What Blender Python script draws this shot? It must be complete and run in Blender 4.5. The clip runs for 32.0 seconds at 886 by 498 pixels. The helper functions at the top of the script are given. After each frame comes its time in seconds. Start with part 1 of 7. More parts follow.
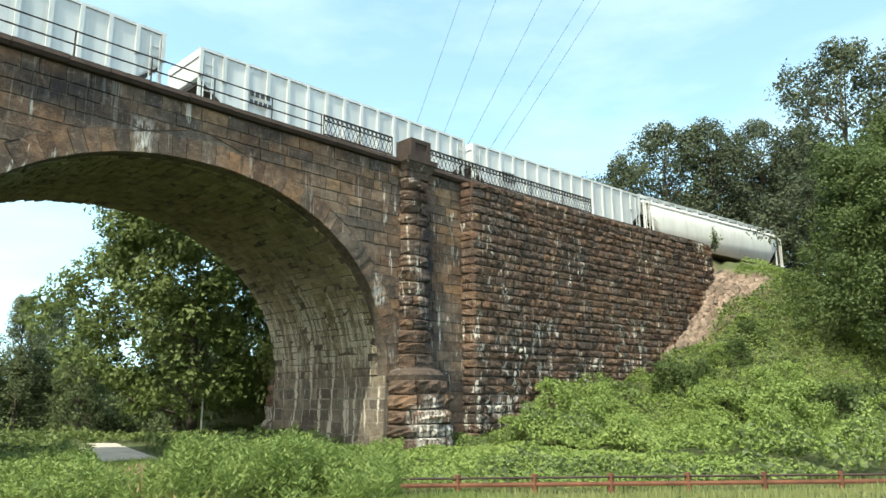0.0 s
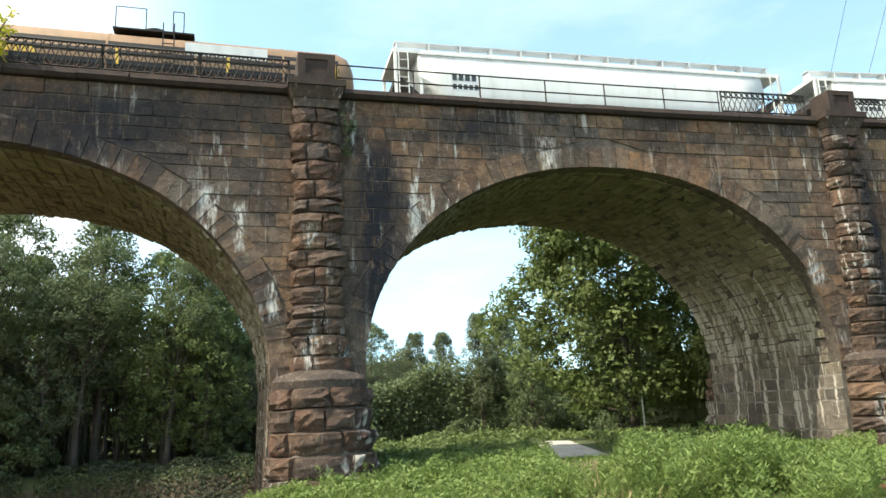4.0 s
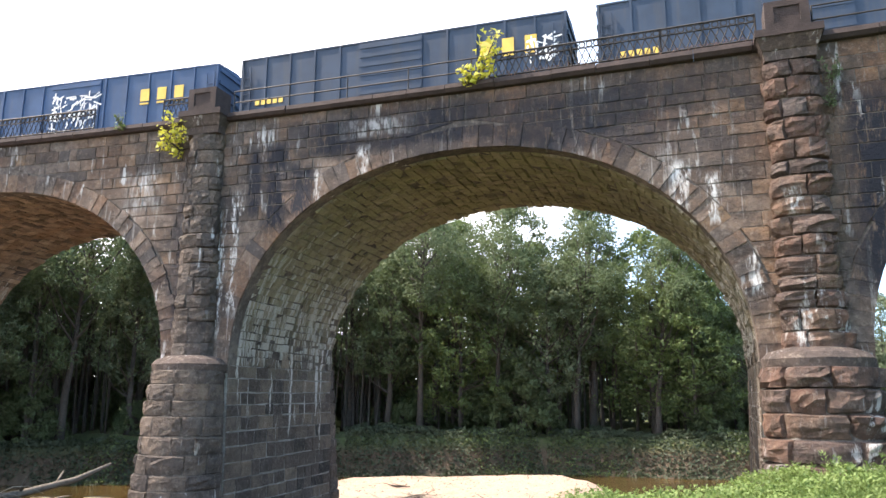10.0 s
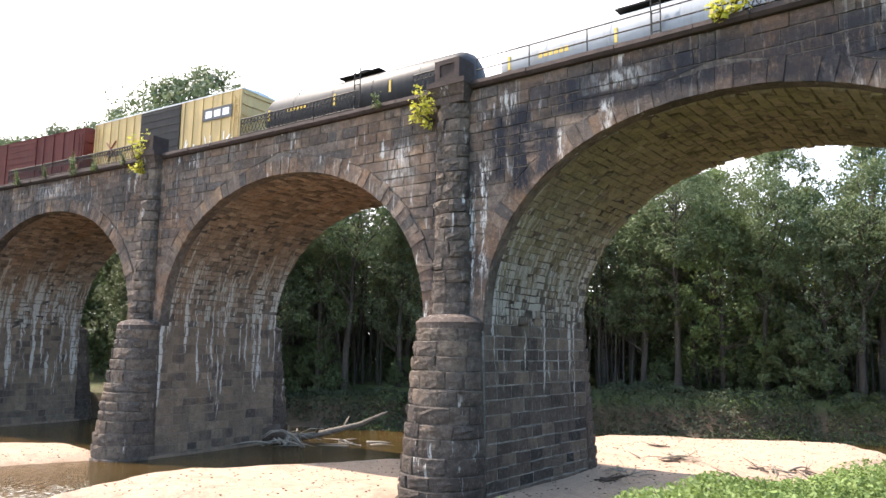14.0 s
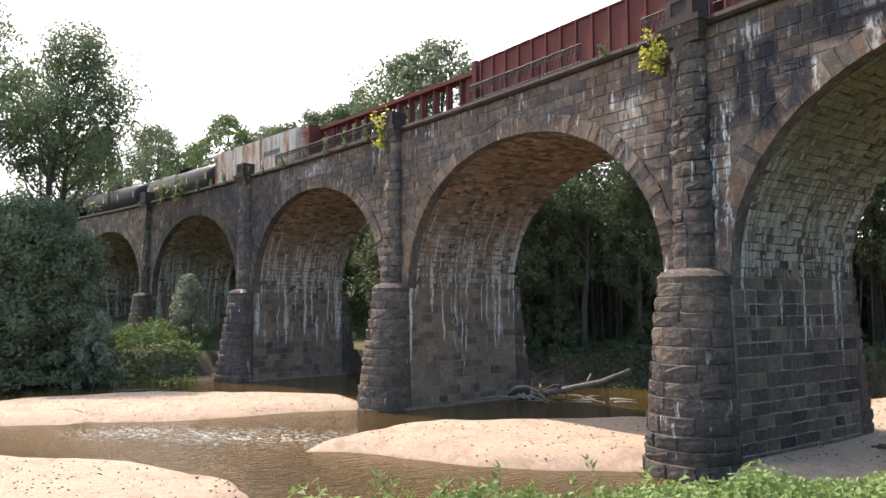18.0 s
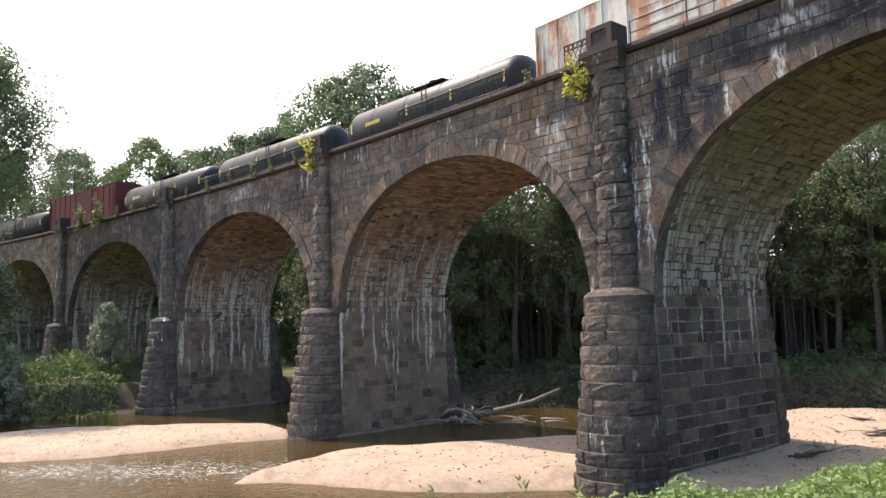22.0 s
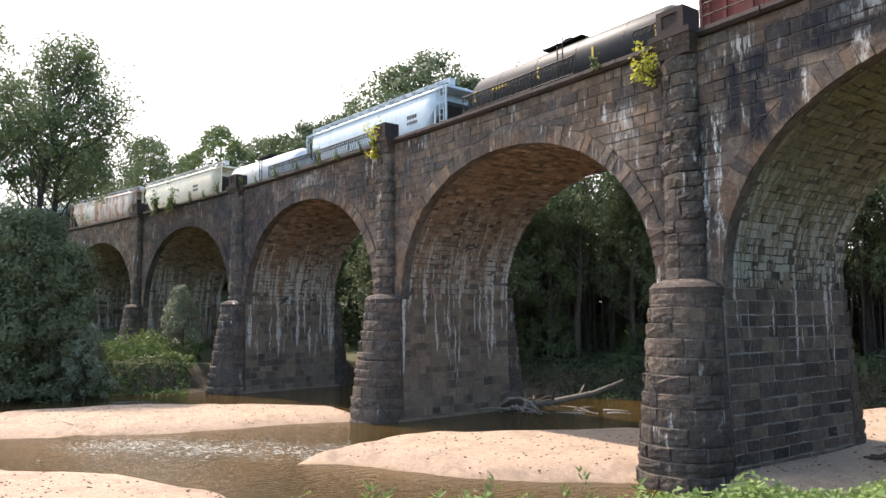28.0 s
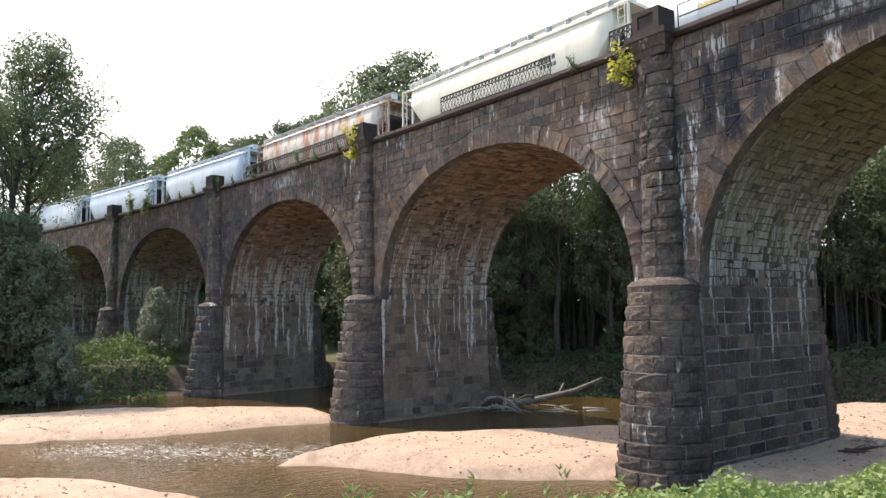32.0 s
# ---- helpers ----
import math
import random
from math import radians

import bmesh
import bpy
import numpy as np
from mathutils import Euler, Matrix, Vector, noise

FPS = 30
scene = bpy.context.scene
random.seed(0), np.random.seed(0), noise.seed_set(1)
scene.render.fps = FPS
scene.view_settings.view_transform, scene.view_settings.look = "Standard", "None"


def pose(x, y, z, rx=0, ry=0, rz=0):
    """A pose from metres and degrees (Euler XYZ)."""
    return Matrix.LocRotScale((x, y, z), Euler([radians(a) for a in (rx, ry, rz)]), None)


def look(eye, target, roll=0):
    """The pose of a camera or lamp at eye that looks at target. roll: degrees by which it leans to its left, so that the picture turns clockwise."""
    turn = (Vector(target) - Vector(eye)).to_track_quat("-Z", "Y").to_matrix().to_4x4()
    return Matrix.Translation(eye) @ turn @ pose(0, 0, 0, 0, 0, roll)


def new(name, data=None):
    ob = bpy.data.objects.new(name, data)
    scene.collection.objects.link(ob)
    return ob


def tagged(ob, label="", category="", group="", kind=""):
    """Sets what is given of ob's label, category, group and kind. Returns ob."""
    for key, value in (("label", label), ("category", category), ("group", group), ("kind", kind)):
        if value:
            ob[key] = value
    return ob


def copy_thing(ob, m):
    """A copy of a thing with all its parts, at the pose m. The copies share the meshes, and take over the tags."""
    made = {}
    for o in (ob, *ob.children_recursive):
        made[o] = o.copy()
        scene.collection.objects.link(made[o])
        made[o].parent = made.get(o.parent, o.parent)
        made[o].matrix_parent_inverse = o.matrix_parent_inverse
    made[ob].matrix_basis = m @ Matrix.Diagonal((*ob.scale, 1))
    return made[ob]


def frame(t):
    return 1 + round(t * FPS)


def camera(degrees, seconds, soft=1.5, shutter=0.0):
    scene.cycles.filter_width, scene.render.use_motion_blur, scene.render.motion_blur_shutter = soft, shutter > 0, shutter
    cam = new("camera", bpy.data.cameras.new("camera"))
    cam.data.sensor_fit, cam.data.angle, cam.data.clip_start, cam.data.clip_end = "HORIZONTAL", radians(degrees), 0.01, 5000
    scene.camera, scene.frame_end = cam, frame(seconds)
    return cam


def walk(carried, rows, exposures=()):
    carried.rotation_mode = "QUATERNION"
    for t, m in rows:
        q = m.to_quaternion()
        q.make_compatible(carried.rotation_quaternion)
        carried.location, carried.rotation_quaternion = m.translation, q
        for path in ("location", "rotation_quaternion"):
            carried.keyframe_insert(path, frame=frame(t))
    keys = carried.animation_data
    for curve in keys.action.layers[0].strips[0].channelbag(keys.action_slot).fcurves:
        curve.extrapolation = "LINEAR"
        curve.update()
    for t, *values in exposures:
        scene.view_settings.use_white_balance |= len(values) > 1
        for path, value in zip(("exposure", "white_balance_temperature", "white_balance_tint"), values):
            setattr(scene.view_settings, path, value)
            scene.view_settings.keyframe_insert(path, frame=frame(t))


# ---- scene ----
# World: z = 0 is the river's surface, x runs along the viaduct, the camera stands on the bank at x = y = 0.
EYE = (0.0, 0.0, 6.1)
cam = camera(62.63, 32.0)
# seconds, tilt, lean, turn
PATH = [
    (0, 101.60, 0.56, -48.70),
    (0.5, 100.94, 0.52, -45.44),
    (1, 100.64, 1.28, -41.91),
    (1.5, 101.14, 2.23, -37.20),
    (2, 101.86, 2.71, -32.27),
    (2.5, 102.35, 3.16, -27.62),
    (3, 102.48, 3.16, -23.22),
    (3.5, 102.43, 2.90, -19.38),
    (4, 102.35, 2.87, -15.79),
    (4.5, 102.24, 2.46, -12.50),
    (6.5, 101.59, 1.55, -0.78),
    (7, 101.69, 1.19, 1.99),
    (7.5, 101.70, 0.97, 4.58),
    (8, 101.62, 0.90, 7.38),
    (8.5, 101.46, 0.54, 10.29),
    (9, 101.43, 0.51, 13.58),
    (9.5, 101.33, 0.23, 17.01),
    (10, 101.22, -0.32, 20.53),
    (10.5, 101.07, -0.55, 24.08),
    (11, 100.67, -0.46, 27.39),
    (11.5, 100.13, -0.71, 29.92),
    (12, 99.49, -1.03, 32.43),
    (12.5, 98.94, -0.68, 34.89),
    (13, 98.33, -0.43, 36.34),
    (13.5, 98.00, -0.50, 37.31),
    (14, 97.77, -0.91, 39.99),
    (14.5, 97.30, -1.05, 45.41),
    (15, 96.72, -1.19, 48.91),
    (15.5, 95.68, -1.24, 52.07),
    (17.5, 94.24, 0.31, 58.21),
    (18, 94.37, 0.15, 58.47),
    (18.5, 94.64, 0.15, 58.51),
    (19, 94.73, 0.26, 58.28),
    (19.5, 94.97, 0.47, 57.69),
    (20, 95.31, 0.84, 56.89),
    (20.5, 95.71, 1.12, 55.41),
    (21, 96.10, 1.18, 53.92),
    (21.5, 96.24, 1.23, 53.38),
    (22, 96.12, 1.42, 53.08),
    (22.5, 96.07, 1.38, 53.21),
    (23, 96.21, 1.36, 54.04),
    (23.5, 96.37, 1.57, 55.03),
    (24, 96.39, 0.98, 55.60),
    (24.5, 96.13, 0.87, 55.79),
    (25, 96.13, 0.46, 56.13),
    (25.5, 96.01, 0.14, 56.39),
    (27.5, 95.37, 0.36, 57.53),
    (28, 95.24, 0.24, 57.92),
    (28.5, 94.85, 0.13, 58.08),
    (29, 94.86, 0.12, 57.60),
    (29.5, 95.11, 0.19, 57.54),
    (30, 95.47, 0.93, 57.77),
    (30.5, 95.49, 0.98, 56.95),
    (31, 95.45, 1.15, 56.45),
    (31.5, 95.22, 1.10, 56.17),
    (32, 95.22, 0.77, 56.32),
]
walk(cam, [(t, pose(*EYE, rx, ry, rz)) for t, rx, ry, rz in PATH], exposures=[(0.0, 0.90, 7500, -1), (2.0, 0.78, 7500, -1), (4.0, 0.90, 7500, 4), (7.0, 0.90, 7150, 9), (9.0, 1.52, 6950, 17), (13.0, 1.60, 6950, 17), (15.0, 1.33, 6950, 17), (18.0, 1.10, 7000, 17), (32.0, 1.0, 7000, 17)])

# ---- light ----
SUN_AZ = math.atan2(-0.95, -0.24)  # compass angle of the sun, x over y
SUN_EL = radians(58)
world = bpy.data.worlds.new("sky")
scene.world = world
world.use_nodes = True
wt = world.node_tree
sky = wt.nodes.new("ShaderNodeTexSky")
sky.sky_type = "NISHITA"
sky.sun_disc = False
sky.sun_elevation = SUN_EL
sky.sun_rotation = SUN_AZ
sky.air_density, sky.dust_density, sky.ozone_density = 1.0, 0.35, 0.5
bgn = wt.nodes["Background"]
bgn.inputs["Strength"].default_value = 0.24
# thin high cloud
wc = wt.nodes.new("ShaderNodeTexCoord")
wm = wt.nodes.new("ShaderNodeMapping")
wm.inputs["Scale"].default_value = (1.6, 1.6, 5.0)
wn = wt.nodes.new("ShaderNodeTexNoise")
wn.inputs["Scale"].default_value, wn.inputs["Detail"].default_value, wn.inputs["Roughness"].default_value = 1.5, 6, 0.6
wr = wt.nodes.new("ShaderNodeValToRGB")
wr.color_ramp.elements[0].position, wr.color_ramp.elements[0].color = 0.45, (0.02, 0.02, 0.02, 1)
wr.color_ramp.elements[1].position, wr.color_ramp.elements[1].color = 0.75, (0.17, 0.17, 0.17, 1)
wx = wt.nodes.new("ShaderNodeMix")
wx.data_type = "RGBA"
wx.inputs[7].default_value = (6.0, 6.1, 6.2, 1)
wt.links.new(wc.outputs["Generated"], wm.inputs[0])
wt.links.new(wm.outputs[0], wn.inputs["Vector"])
wt.links.new(wn.outputs[0], wr.inputs[0])
# the cloud thickens towards the sun's side
ws = wt.nodes.new("ShaderNodeSeparateXYZ")
wt.links.new(wc.outputs["Generated"], ws.inputs[0])
wg = wt.nodes.new("ShaderNodeMapRange")
wg.inputs[1].default_value, wg.inputs[2].default_value, wg.inputs[3].default_value, wg.inputs[4].default_value = 0.02, -0.46, 0.0, 0.92
wg.interpolation_type = "SMOOTHSTEP"
wt.links.new(ws.outputs[0], wg.inputs[0])
wa = wt.nodes.new("ShaderNodeMath")
wa.operation = "MAXIMUM"
wt.links.new(wr.outputs[0], wa.inputs[0])
wt.links.new(wg.outputs[0], wa.inputs[1])
wt.links.new(wa.outputs[0], wx.inputs[0])
wv = wt.nodes.new("ShaderNodeMapping")  # clear air: the deep sky reaches far down
wv.inputs["Location"].default_value = (0, 0, 0.15)
wt.links.new(wc.outputs["Generated"], wv.inputs[0])
wt.links.new(wv.outputs[0], sky.inputs[0])
wk = wt.nodes.new("ShaderNodeMix")  # a pale, slightly green summer blue
wk.data_type, wk.blend_type = "RGBA", "MULTIPLY"
wk.inputs[0].default_value, wk.inputs[7].default_value = 1.0, (1.02, 1.17, 1.10, 1)
wt.links.new(sky.outputs[0], wk.inputs[6])
wt.links.new(wk.outputs[2], wx.inputs[6])
wt.links.new(wx.outputs[2], bgn.inputs["Color"])
sun = new("sun", bpy.data.lights.new("sun", "SUN"))
sun.data.energy, sun.data.angle, sun.data.color = 4.2, radians(0.6), (1.0, 0.95, 0.86)
to_sun = Vector((math.sin(SUN_AZ) * math.cos(SUN_EL), math.cos(SUN_AZ) * math.cos(SUN_EL), math.sin(SUN_EL)))
sun.matrix_world = look(to_sun * 200, (0, 0, 0))

# ---- plan of the viaduct ----
BX, BY, BEND = 2.574, 23.106, 0.0028  # pier 2's face, and the curve of the line (1 / radius)
PITCH, HALF, RISE = 20.95, 9.0, 7.4  # pier spacing, half span, rise of the arches
SPRING, LEDGE, COPE0, COPE1 = 7.08, 7.3, 16.56, 16.85
WIDE = 8.5
ROUND = 2.12  # the arches stand between an ellipse and a box
RAIL_Z = 16.85


def U(s, off, z):
    """A place on the viaduct: s along its face from pier 2 to the far bank, off out of the face to the camera's side."""
    h = math.pi + BEND * s
    return Vector((BX + math.sin(h) / BEND - off * math.sin(h), BY - (math.cos(h) + 1) / BEND + off * math.cos(h), z))


def turn_at(s):
    """Degrees by which a thing whose x runs against s stands turned on the viaduct."""
    return math.degrees(BEND * s)

# ---- materials ----
def material(name, rough=0.8, metal=0.0):
    m = bpy.data.materials.new(name)
    m.use_nodes = True
    b = m.node_tree.nodes["Principled BSDF"]
    b.inputs["Roughness"].default_value, b.inputs["Metallic"].default_value = rough, metal
    return m, m.node_tree, b


def nd(nt, kind, **values):
    n = nt.nodes.new("ShaderNode" + kind)
    for k, v in values.items():
        n.inputs[k.replace("_", " ")].default_value = v
    return n


def ramp(nt, fac, stops):
    n = nt.nodes.new("ShaderNodeValToRGB")
    e = n.color_ramp.elements
    while len(e) < len(stops):
        e.new(0.5)
    for i, (p, c) in enumerate(stops):
        e[i].position = p
        e[i].color = (*c, 1) if len(c) == 3 else c
    nt.links.new(fac, n.inputs[0])
    return n.outputs[0]


def mix(nt, fac, a, b, blend="MIX"):
    n = nt.nodes.new("ShaderNodeMix")
    n.data_type, n.blend_type = "RGBA", blend
    for sock, v in ((n.inputs[0], fac), (n.inputs[6], a), (n.inputs[7], b)):
        if isinstance(v, (int, float)):
            sock.default_value = v
        elif isinstance(v, tuple):
            sock.default_value = (*v, 1)
        else:
            nt.links.new(v, sock)
    return n.outputs[2]


def coords(nt, scale=(1, 1, 1), out="Object"):
    tc = nt.nodes.new("ShaderNodeTexCoord")
    mp = nt.nodes.new("ShaderNodeMapping")
    mp.inputs["Scale"].default_value = scale
    nt.links.new(tc.outputs[out], mp.inputs[0])
    return mp.outputs[0]


def noisy(nt, scale, detail=4, rough=0.55, at=None, stretch=(1, 1, 1), out="Object"):
    n = nd(nt, "TexNoise", Scale=scale, Detail=detail, Roughness=rough)
    nt.links.new(at or coords(nt, stretch, out), n.inputs["Vector"])
    return n.outputs[0]


def bump(nt, b, height, strength=0.5, dist=0.02):
    n = nd(nt, "Bump", Strength=strength, Distance=dist)
    nt.links.new(height, n.inputs["Height"])
    nt.links.new(n.outputs[0], b.inputs["Normal"])


def masonry(name, tones, white=(0.575, 0.63), white_amount=0.85, dark=0.7, island=False, streak=0.2, patch_lo=0.47, tint=None, width=3.0, low=None, drip=0.0, relief=0.09, runs=False):
    """Weathered sandstone: each stone its own tone, soot, damp, and lime that has run down it."""
    m, nt, b = material(name, 0.92)
    b.inputs["Specular IOR Level"].default_value = 0.25
    if island:
        rnd = nt.nodes.new("ShaderNodeNewGeometry").outputs["Random Per Island"]
    else:
        rnd = nt.nodes.new("ShaderNodeObjectInfo").outputs["Random"]
    n = len(tones)
    col = ramp(nt, rnd, [(i / (n - 1), c) for i, c in enumerate(tones)])
    big = noisy(nt, 0.30, 4, 0.6)
    mid = noisy(nt, 2.3, 6, 0.72)
    fine = noisy(nt, 16, 6, 0.75)
    if tint:
        col = mix(nt, ramp(nt, noisy(nt, 0.22, 3), [(0.42, (0, 0, 0)), (0.58, (1,) * 3)]), col, mix(nt, 1.0, col, tint, "MULTIPLY"))
    # blotches within and across stones, soot in broad patches, pale worn grain
    col = mix(nt, ramp(nt, mid, [(0.42, (0, 0, 0)), (0.60, (0.9,) * 3)]), col, mix(nt, 0.65, col, (0.05, 0.04, 0.037)))
    col = mix(nt, ramp(nt, big, [(0.46, (0, 0, 0)), (0.64, (dark,) * 3)]), col, (0.038, 0.036, 0.038))
    col = mix(nt, ramp(nt, noisy(nt, 5.5, 5, 0.7), [(0.53, (0, 0, 0)), (0.70, (0.6,) * 3)]), col, mix(nt, 0.5, col, (0.48, 0.41, 0.33)))
    col = mix(nt, ramp(nt, fine, [(0.3, (0.55,) * 3), (0.7, (0, 0, 0))]), col, mix(nt, 1.0, col, (0.45, 0.42, 0.4), "MULTIPLY"))
    run = noisy(nt, width, 5, 0.65, stretch=(1, 1, streak))
    patch = noisy(nt, 0.33, 3, 0.55)
    if low:  # more lime towards the foot
        sep = nt.nodes.new("ShaderNodeSeparateXYZ")
        nt.links.new(coords(nt), sep.inputs[0])
        mr = nd(nt, "MapRange")
        for i, v in ((1, low[0]), (2, low[1]), (3, 0.0), (4, low[2])):
            mr.inputs[i].default_value = v
        nt.links.new(sep.outputs[2], mr.inputs[0])
        sums = []
        for src, share in ((run, 0.6), (patch, 1.4)):
            k = nt.nodes.new("ShaderNodeMath")
            k.operation = "MULTIPLY_ADD"
            nt.links.new(mr.outputs[0], k.inputs[0])
            k.inputs[1].default_value = share
            nt.links.new(src, k.inputs[2])
            sums.append(k.outputs[0])
        run, patch = sums
    w = nt.nodes.new("ShaderNodeMath")
    w.operation = "MULTIPLY"
    nt.links.new(ramp(nt, run, [(white[0], (0, 0, 0)), (white[1], (1, 1, 1))]), w.inputs[0])
    nt.links.new(ramp(nt, patch, [(patch_lo, (0, 0, 0)), (patch_lo + 0.12, (white_amount,) * 3)]), w.inputs[1])
    col = mix(nt, w.outputs[0], col, (0.60, 0.585, 0.56))
    if drip:
        thin = noisy(nt, 6.5, 5, 0.66, stretch=(1, 1, 0.04))
        where = noisy(nt, 0.7, 3, 0.5, stretch=(1, 1, 0.4))
        k = nt.nodes.new("ShaderNodeMath")
        k.operation = "MULTIPLY"
        nt.links.new(ramp(nt, thin, [(0.58, (0, 0, 0)), (0.615, (1, 1, 1))]), k.inputs[0])
        nt.links.new(ramp(nt, where, [(0.49, (0, 0, 0)), (0.58, (drip,) * 3)]), k.inputs[1])
        col = mix(nt, k.outputs[0], col, (0.62, 0.61, 0.585))
    if runs:
        col = mix(nt, run_mask(nt, SOOT_SHADE_RUNS, 0.34), col, (0.022, 0.023, 0.03))
        col = mix(nt, run_mask(nt, LIME_RUNS), col, (0.60, 0.585, 0.56))
    nt.links.new(col, b.inputs["Base Color"])
    bump(nt, b, noisy(nt, 6, 9, 0.75), 1.0, relief)
    return m


def calc(nt, op, a, b, c=None):
    n = nt.nodes.new("ShaderNodeMath")
    n.operation = op
    for sock, v in zip(n.inputs, (a, b, c)):
        if isinstance(v, (int, float)):
            sock.default_value = v
        elif v is not None:
            nt.links.new(v, sock)
    return n.outputs[0]


def span_of(nt, value, stops):
    """A curve through (value, result) stops, from 0 to 1."""
    lo, hi = stops[0][0], stops[-1][0]
    return ramp(nt, calc(nt, "DIVIDE", calc(nt, "SUBTRACT", value, lo), hi - lo), [((p - lo) / (hi - lo), (v,) * 3) for p, v in stops])


def run_mask(nt, rows, grain_at=0.44):
    """Ragged patches down the wall, one for each row: water runs, soot, painted shade."""
    sep = nt.nodes.new("ShaderNodeSeparateXYZ")
    nt.links.new(coords(nt), sep.inputs[0])
    rag = noisy(nt, 3.0, 4, 0.7, stretch=(1, 1, 0.35))
    grain = ramp(nt, noisy(nt, 7.0, 5, 0.75, stretch=(1, 1, 0.25)), [(grain_at, (0,) * 3), (grain_at + 0.14, (1,) * 3)])
    x = calc(nt, "MULTIPLY_ADD", rag, 0.9, calc(nt, "SUBTRACT", sep.outputs[0], 0.45))
    total = None
    for cx, top, low, half, amount in rows:
        across = calc(nt, "SUBTRACT", 1.0, calc(nt, "DIVIDE", calc(nt, "ABSOLUTE", calc(nt, "SUBTRACT", x, cx), 0), half * 1.25))
        down = calc(nt, "SUBTRACT", 1.0, calc(nt, "DIVIDE", calc(nt, "ABSOLUTE", calc(nt, "SUBTRACT", sep.outputs[2], (top + low) / 2), 0), (top - low) / 2 * 1.1))
        m = calc(nt, "MULTIPLY", calc(nt, "MINIMUM", calc(nt, "MULTIPLY", across, 2.0), calc(nt, "MULTIPLY", down, 4.0)), amount)
        total = m if total is None else calc(nt, "MAXIMUM", total, m)
    n = nt.nodes.new("ShaderNodeClamp")
    nt.links.new(total, n.inputs[0])
    return calc(nt, "MULTIPLY", n.outputs[0], grain)


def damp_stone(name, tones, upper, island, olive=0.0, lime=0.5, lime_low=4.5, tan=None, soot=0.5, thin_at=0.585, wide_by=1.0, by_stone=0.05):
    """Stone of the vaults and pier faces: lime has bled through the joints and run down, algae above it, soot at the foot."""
    m, nt, b = material(name, 0.9)
    b.inputs["Specular IOR Level"].default_value = 0.25
    if island:
        rnd = nt.nodes.new("ShaderNodeNewGeometry").outputs["Random Per Island"]
    else:
        rnd = nt.nodes.new("ShaderNodeObjectInfo").outputs["Random"]
    sep = nt.nodes.new("ShaderNodeSeparateXYZ")
    nt.links.new(coords(nt), sep.inputs[0])
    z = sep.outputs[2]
    fine = noisy(nt, 14, 6, 0.75)
    blotch = noisy(nt, 2.0, 5, 0.7)
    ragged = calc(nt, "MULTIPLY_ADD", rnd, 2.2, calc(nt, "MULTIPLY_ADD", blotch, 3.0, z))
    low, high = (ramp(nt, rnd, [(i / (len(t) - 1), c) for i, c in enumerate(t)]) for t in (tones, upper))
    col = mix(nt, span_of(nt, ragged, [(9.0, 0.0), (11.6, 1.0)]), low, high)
    col = mix(nt, ramp(nt, noisy(nt, 0.35, 4, 0.6), [(0.44, (0,) * 3), (0.64, (soot,) * 3)]), col, mix(nt, 0.75, col, (0.03, 0.029, 0.03)))
    col = mix(nt, ramp(nt, blotch, [(0.42, (0,) * 3), (0.62, (0.7,) * 3)]), col, mix(nt, 0.55, col, (0.05, 0.042, 0.038)))
    col = mix(nt, ramp(nt, noisy(nt, 5.0, 5, 0.75), [(0.50, (0,) * 3), (0.68, (0.6,) * 3)]), col, mix(nt, 0.5, col, (0.40, 0.33, 0.26)))
    if tan:
        col = mix(nt, ramp(nt, noisy(nt, 0.8, 4, 0.6, stretch=(0.3, 1, 0.3)), [(0.48, (0,) * 3), (0.66, (0.7,) * 3)]), col, tan)
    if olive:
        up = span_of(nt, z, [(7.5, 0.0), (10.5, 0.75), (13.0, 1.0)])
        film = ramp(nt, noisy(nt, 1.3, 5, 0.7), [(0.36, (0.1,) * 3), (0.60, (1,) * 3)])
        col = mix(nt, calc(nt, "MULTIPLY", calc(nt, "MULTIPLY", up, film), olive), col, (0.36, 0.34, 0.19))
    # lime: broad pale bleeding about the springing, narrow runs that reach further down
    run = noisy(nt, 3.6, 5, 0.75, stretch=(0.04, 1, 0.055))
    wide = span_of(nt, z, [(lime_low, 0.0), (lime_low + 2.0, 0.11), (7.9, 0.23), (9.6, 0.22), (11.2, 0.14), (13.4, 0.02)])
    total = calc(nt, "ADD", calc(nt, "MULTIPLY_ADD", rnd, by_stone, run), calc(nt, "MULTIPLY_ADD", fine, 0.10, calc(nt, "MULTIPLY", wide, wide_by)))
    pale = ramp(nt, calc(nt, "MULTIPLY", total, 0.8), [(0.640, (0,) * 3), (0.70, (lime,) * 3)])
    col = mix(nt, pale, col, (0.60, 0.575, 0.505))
    stray = nt.nodes.new("ShaderNodeCombineXYZ")
    nt.links.new(calc(nt, "MULTIPLY", sep.outputs[0], 0.015), stray.inputs[0])
    nt.links.new(calc(nt, "MULTIPLY_ADD", noisy(nt, 1.1, 3, 0.6), 0.55, sep.outputs[1]), stray.inputs[1])
    nt.links.new(calc(nt, "MULTIPLY", z, 0.05), stray.inputs[2])
    thin = noisy(nt, 3.0, 4, 0.65, at=stray.outputs[0])
    ends = noisy(nt, 2.2, 1, 0.5, stretch=(0.015, 1, 0.0))
    own = calc(nt, "MULTIPLY_ADD", ends, -8.0, calc(nt, "MULTIPLY_ADD", blotch, 0.8, z))
    top = span_of(nt, calc(nt, "MULTIPLY_ADD", blotch, 2.4, z), [(10.6, 1.0), (12.8, 0.0)])
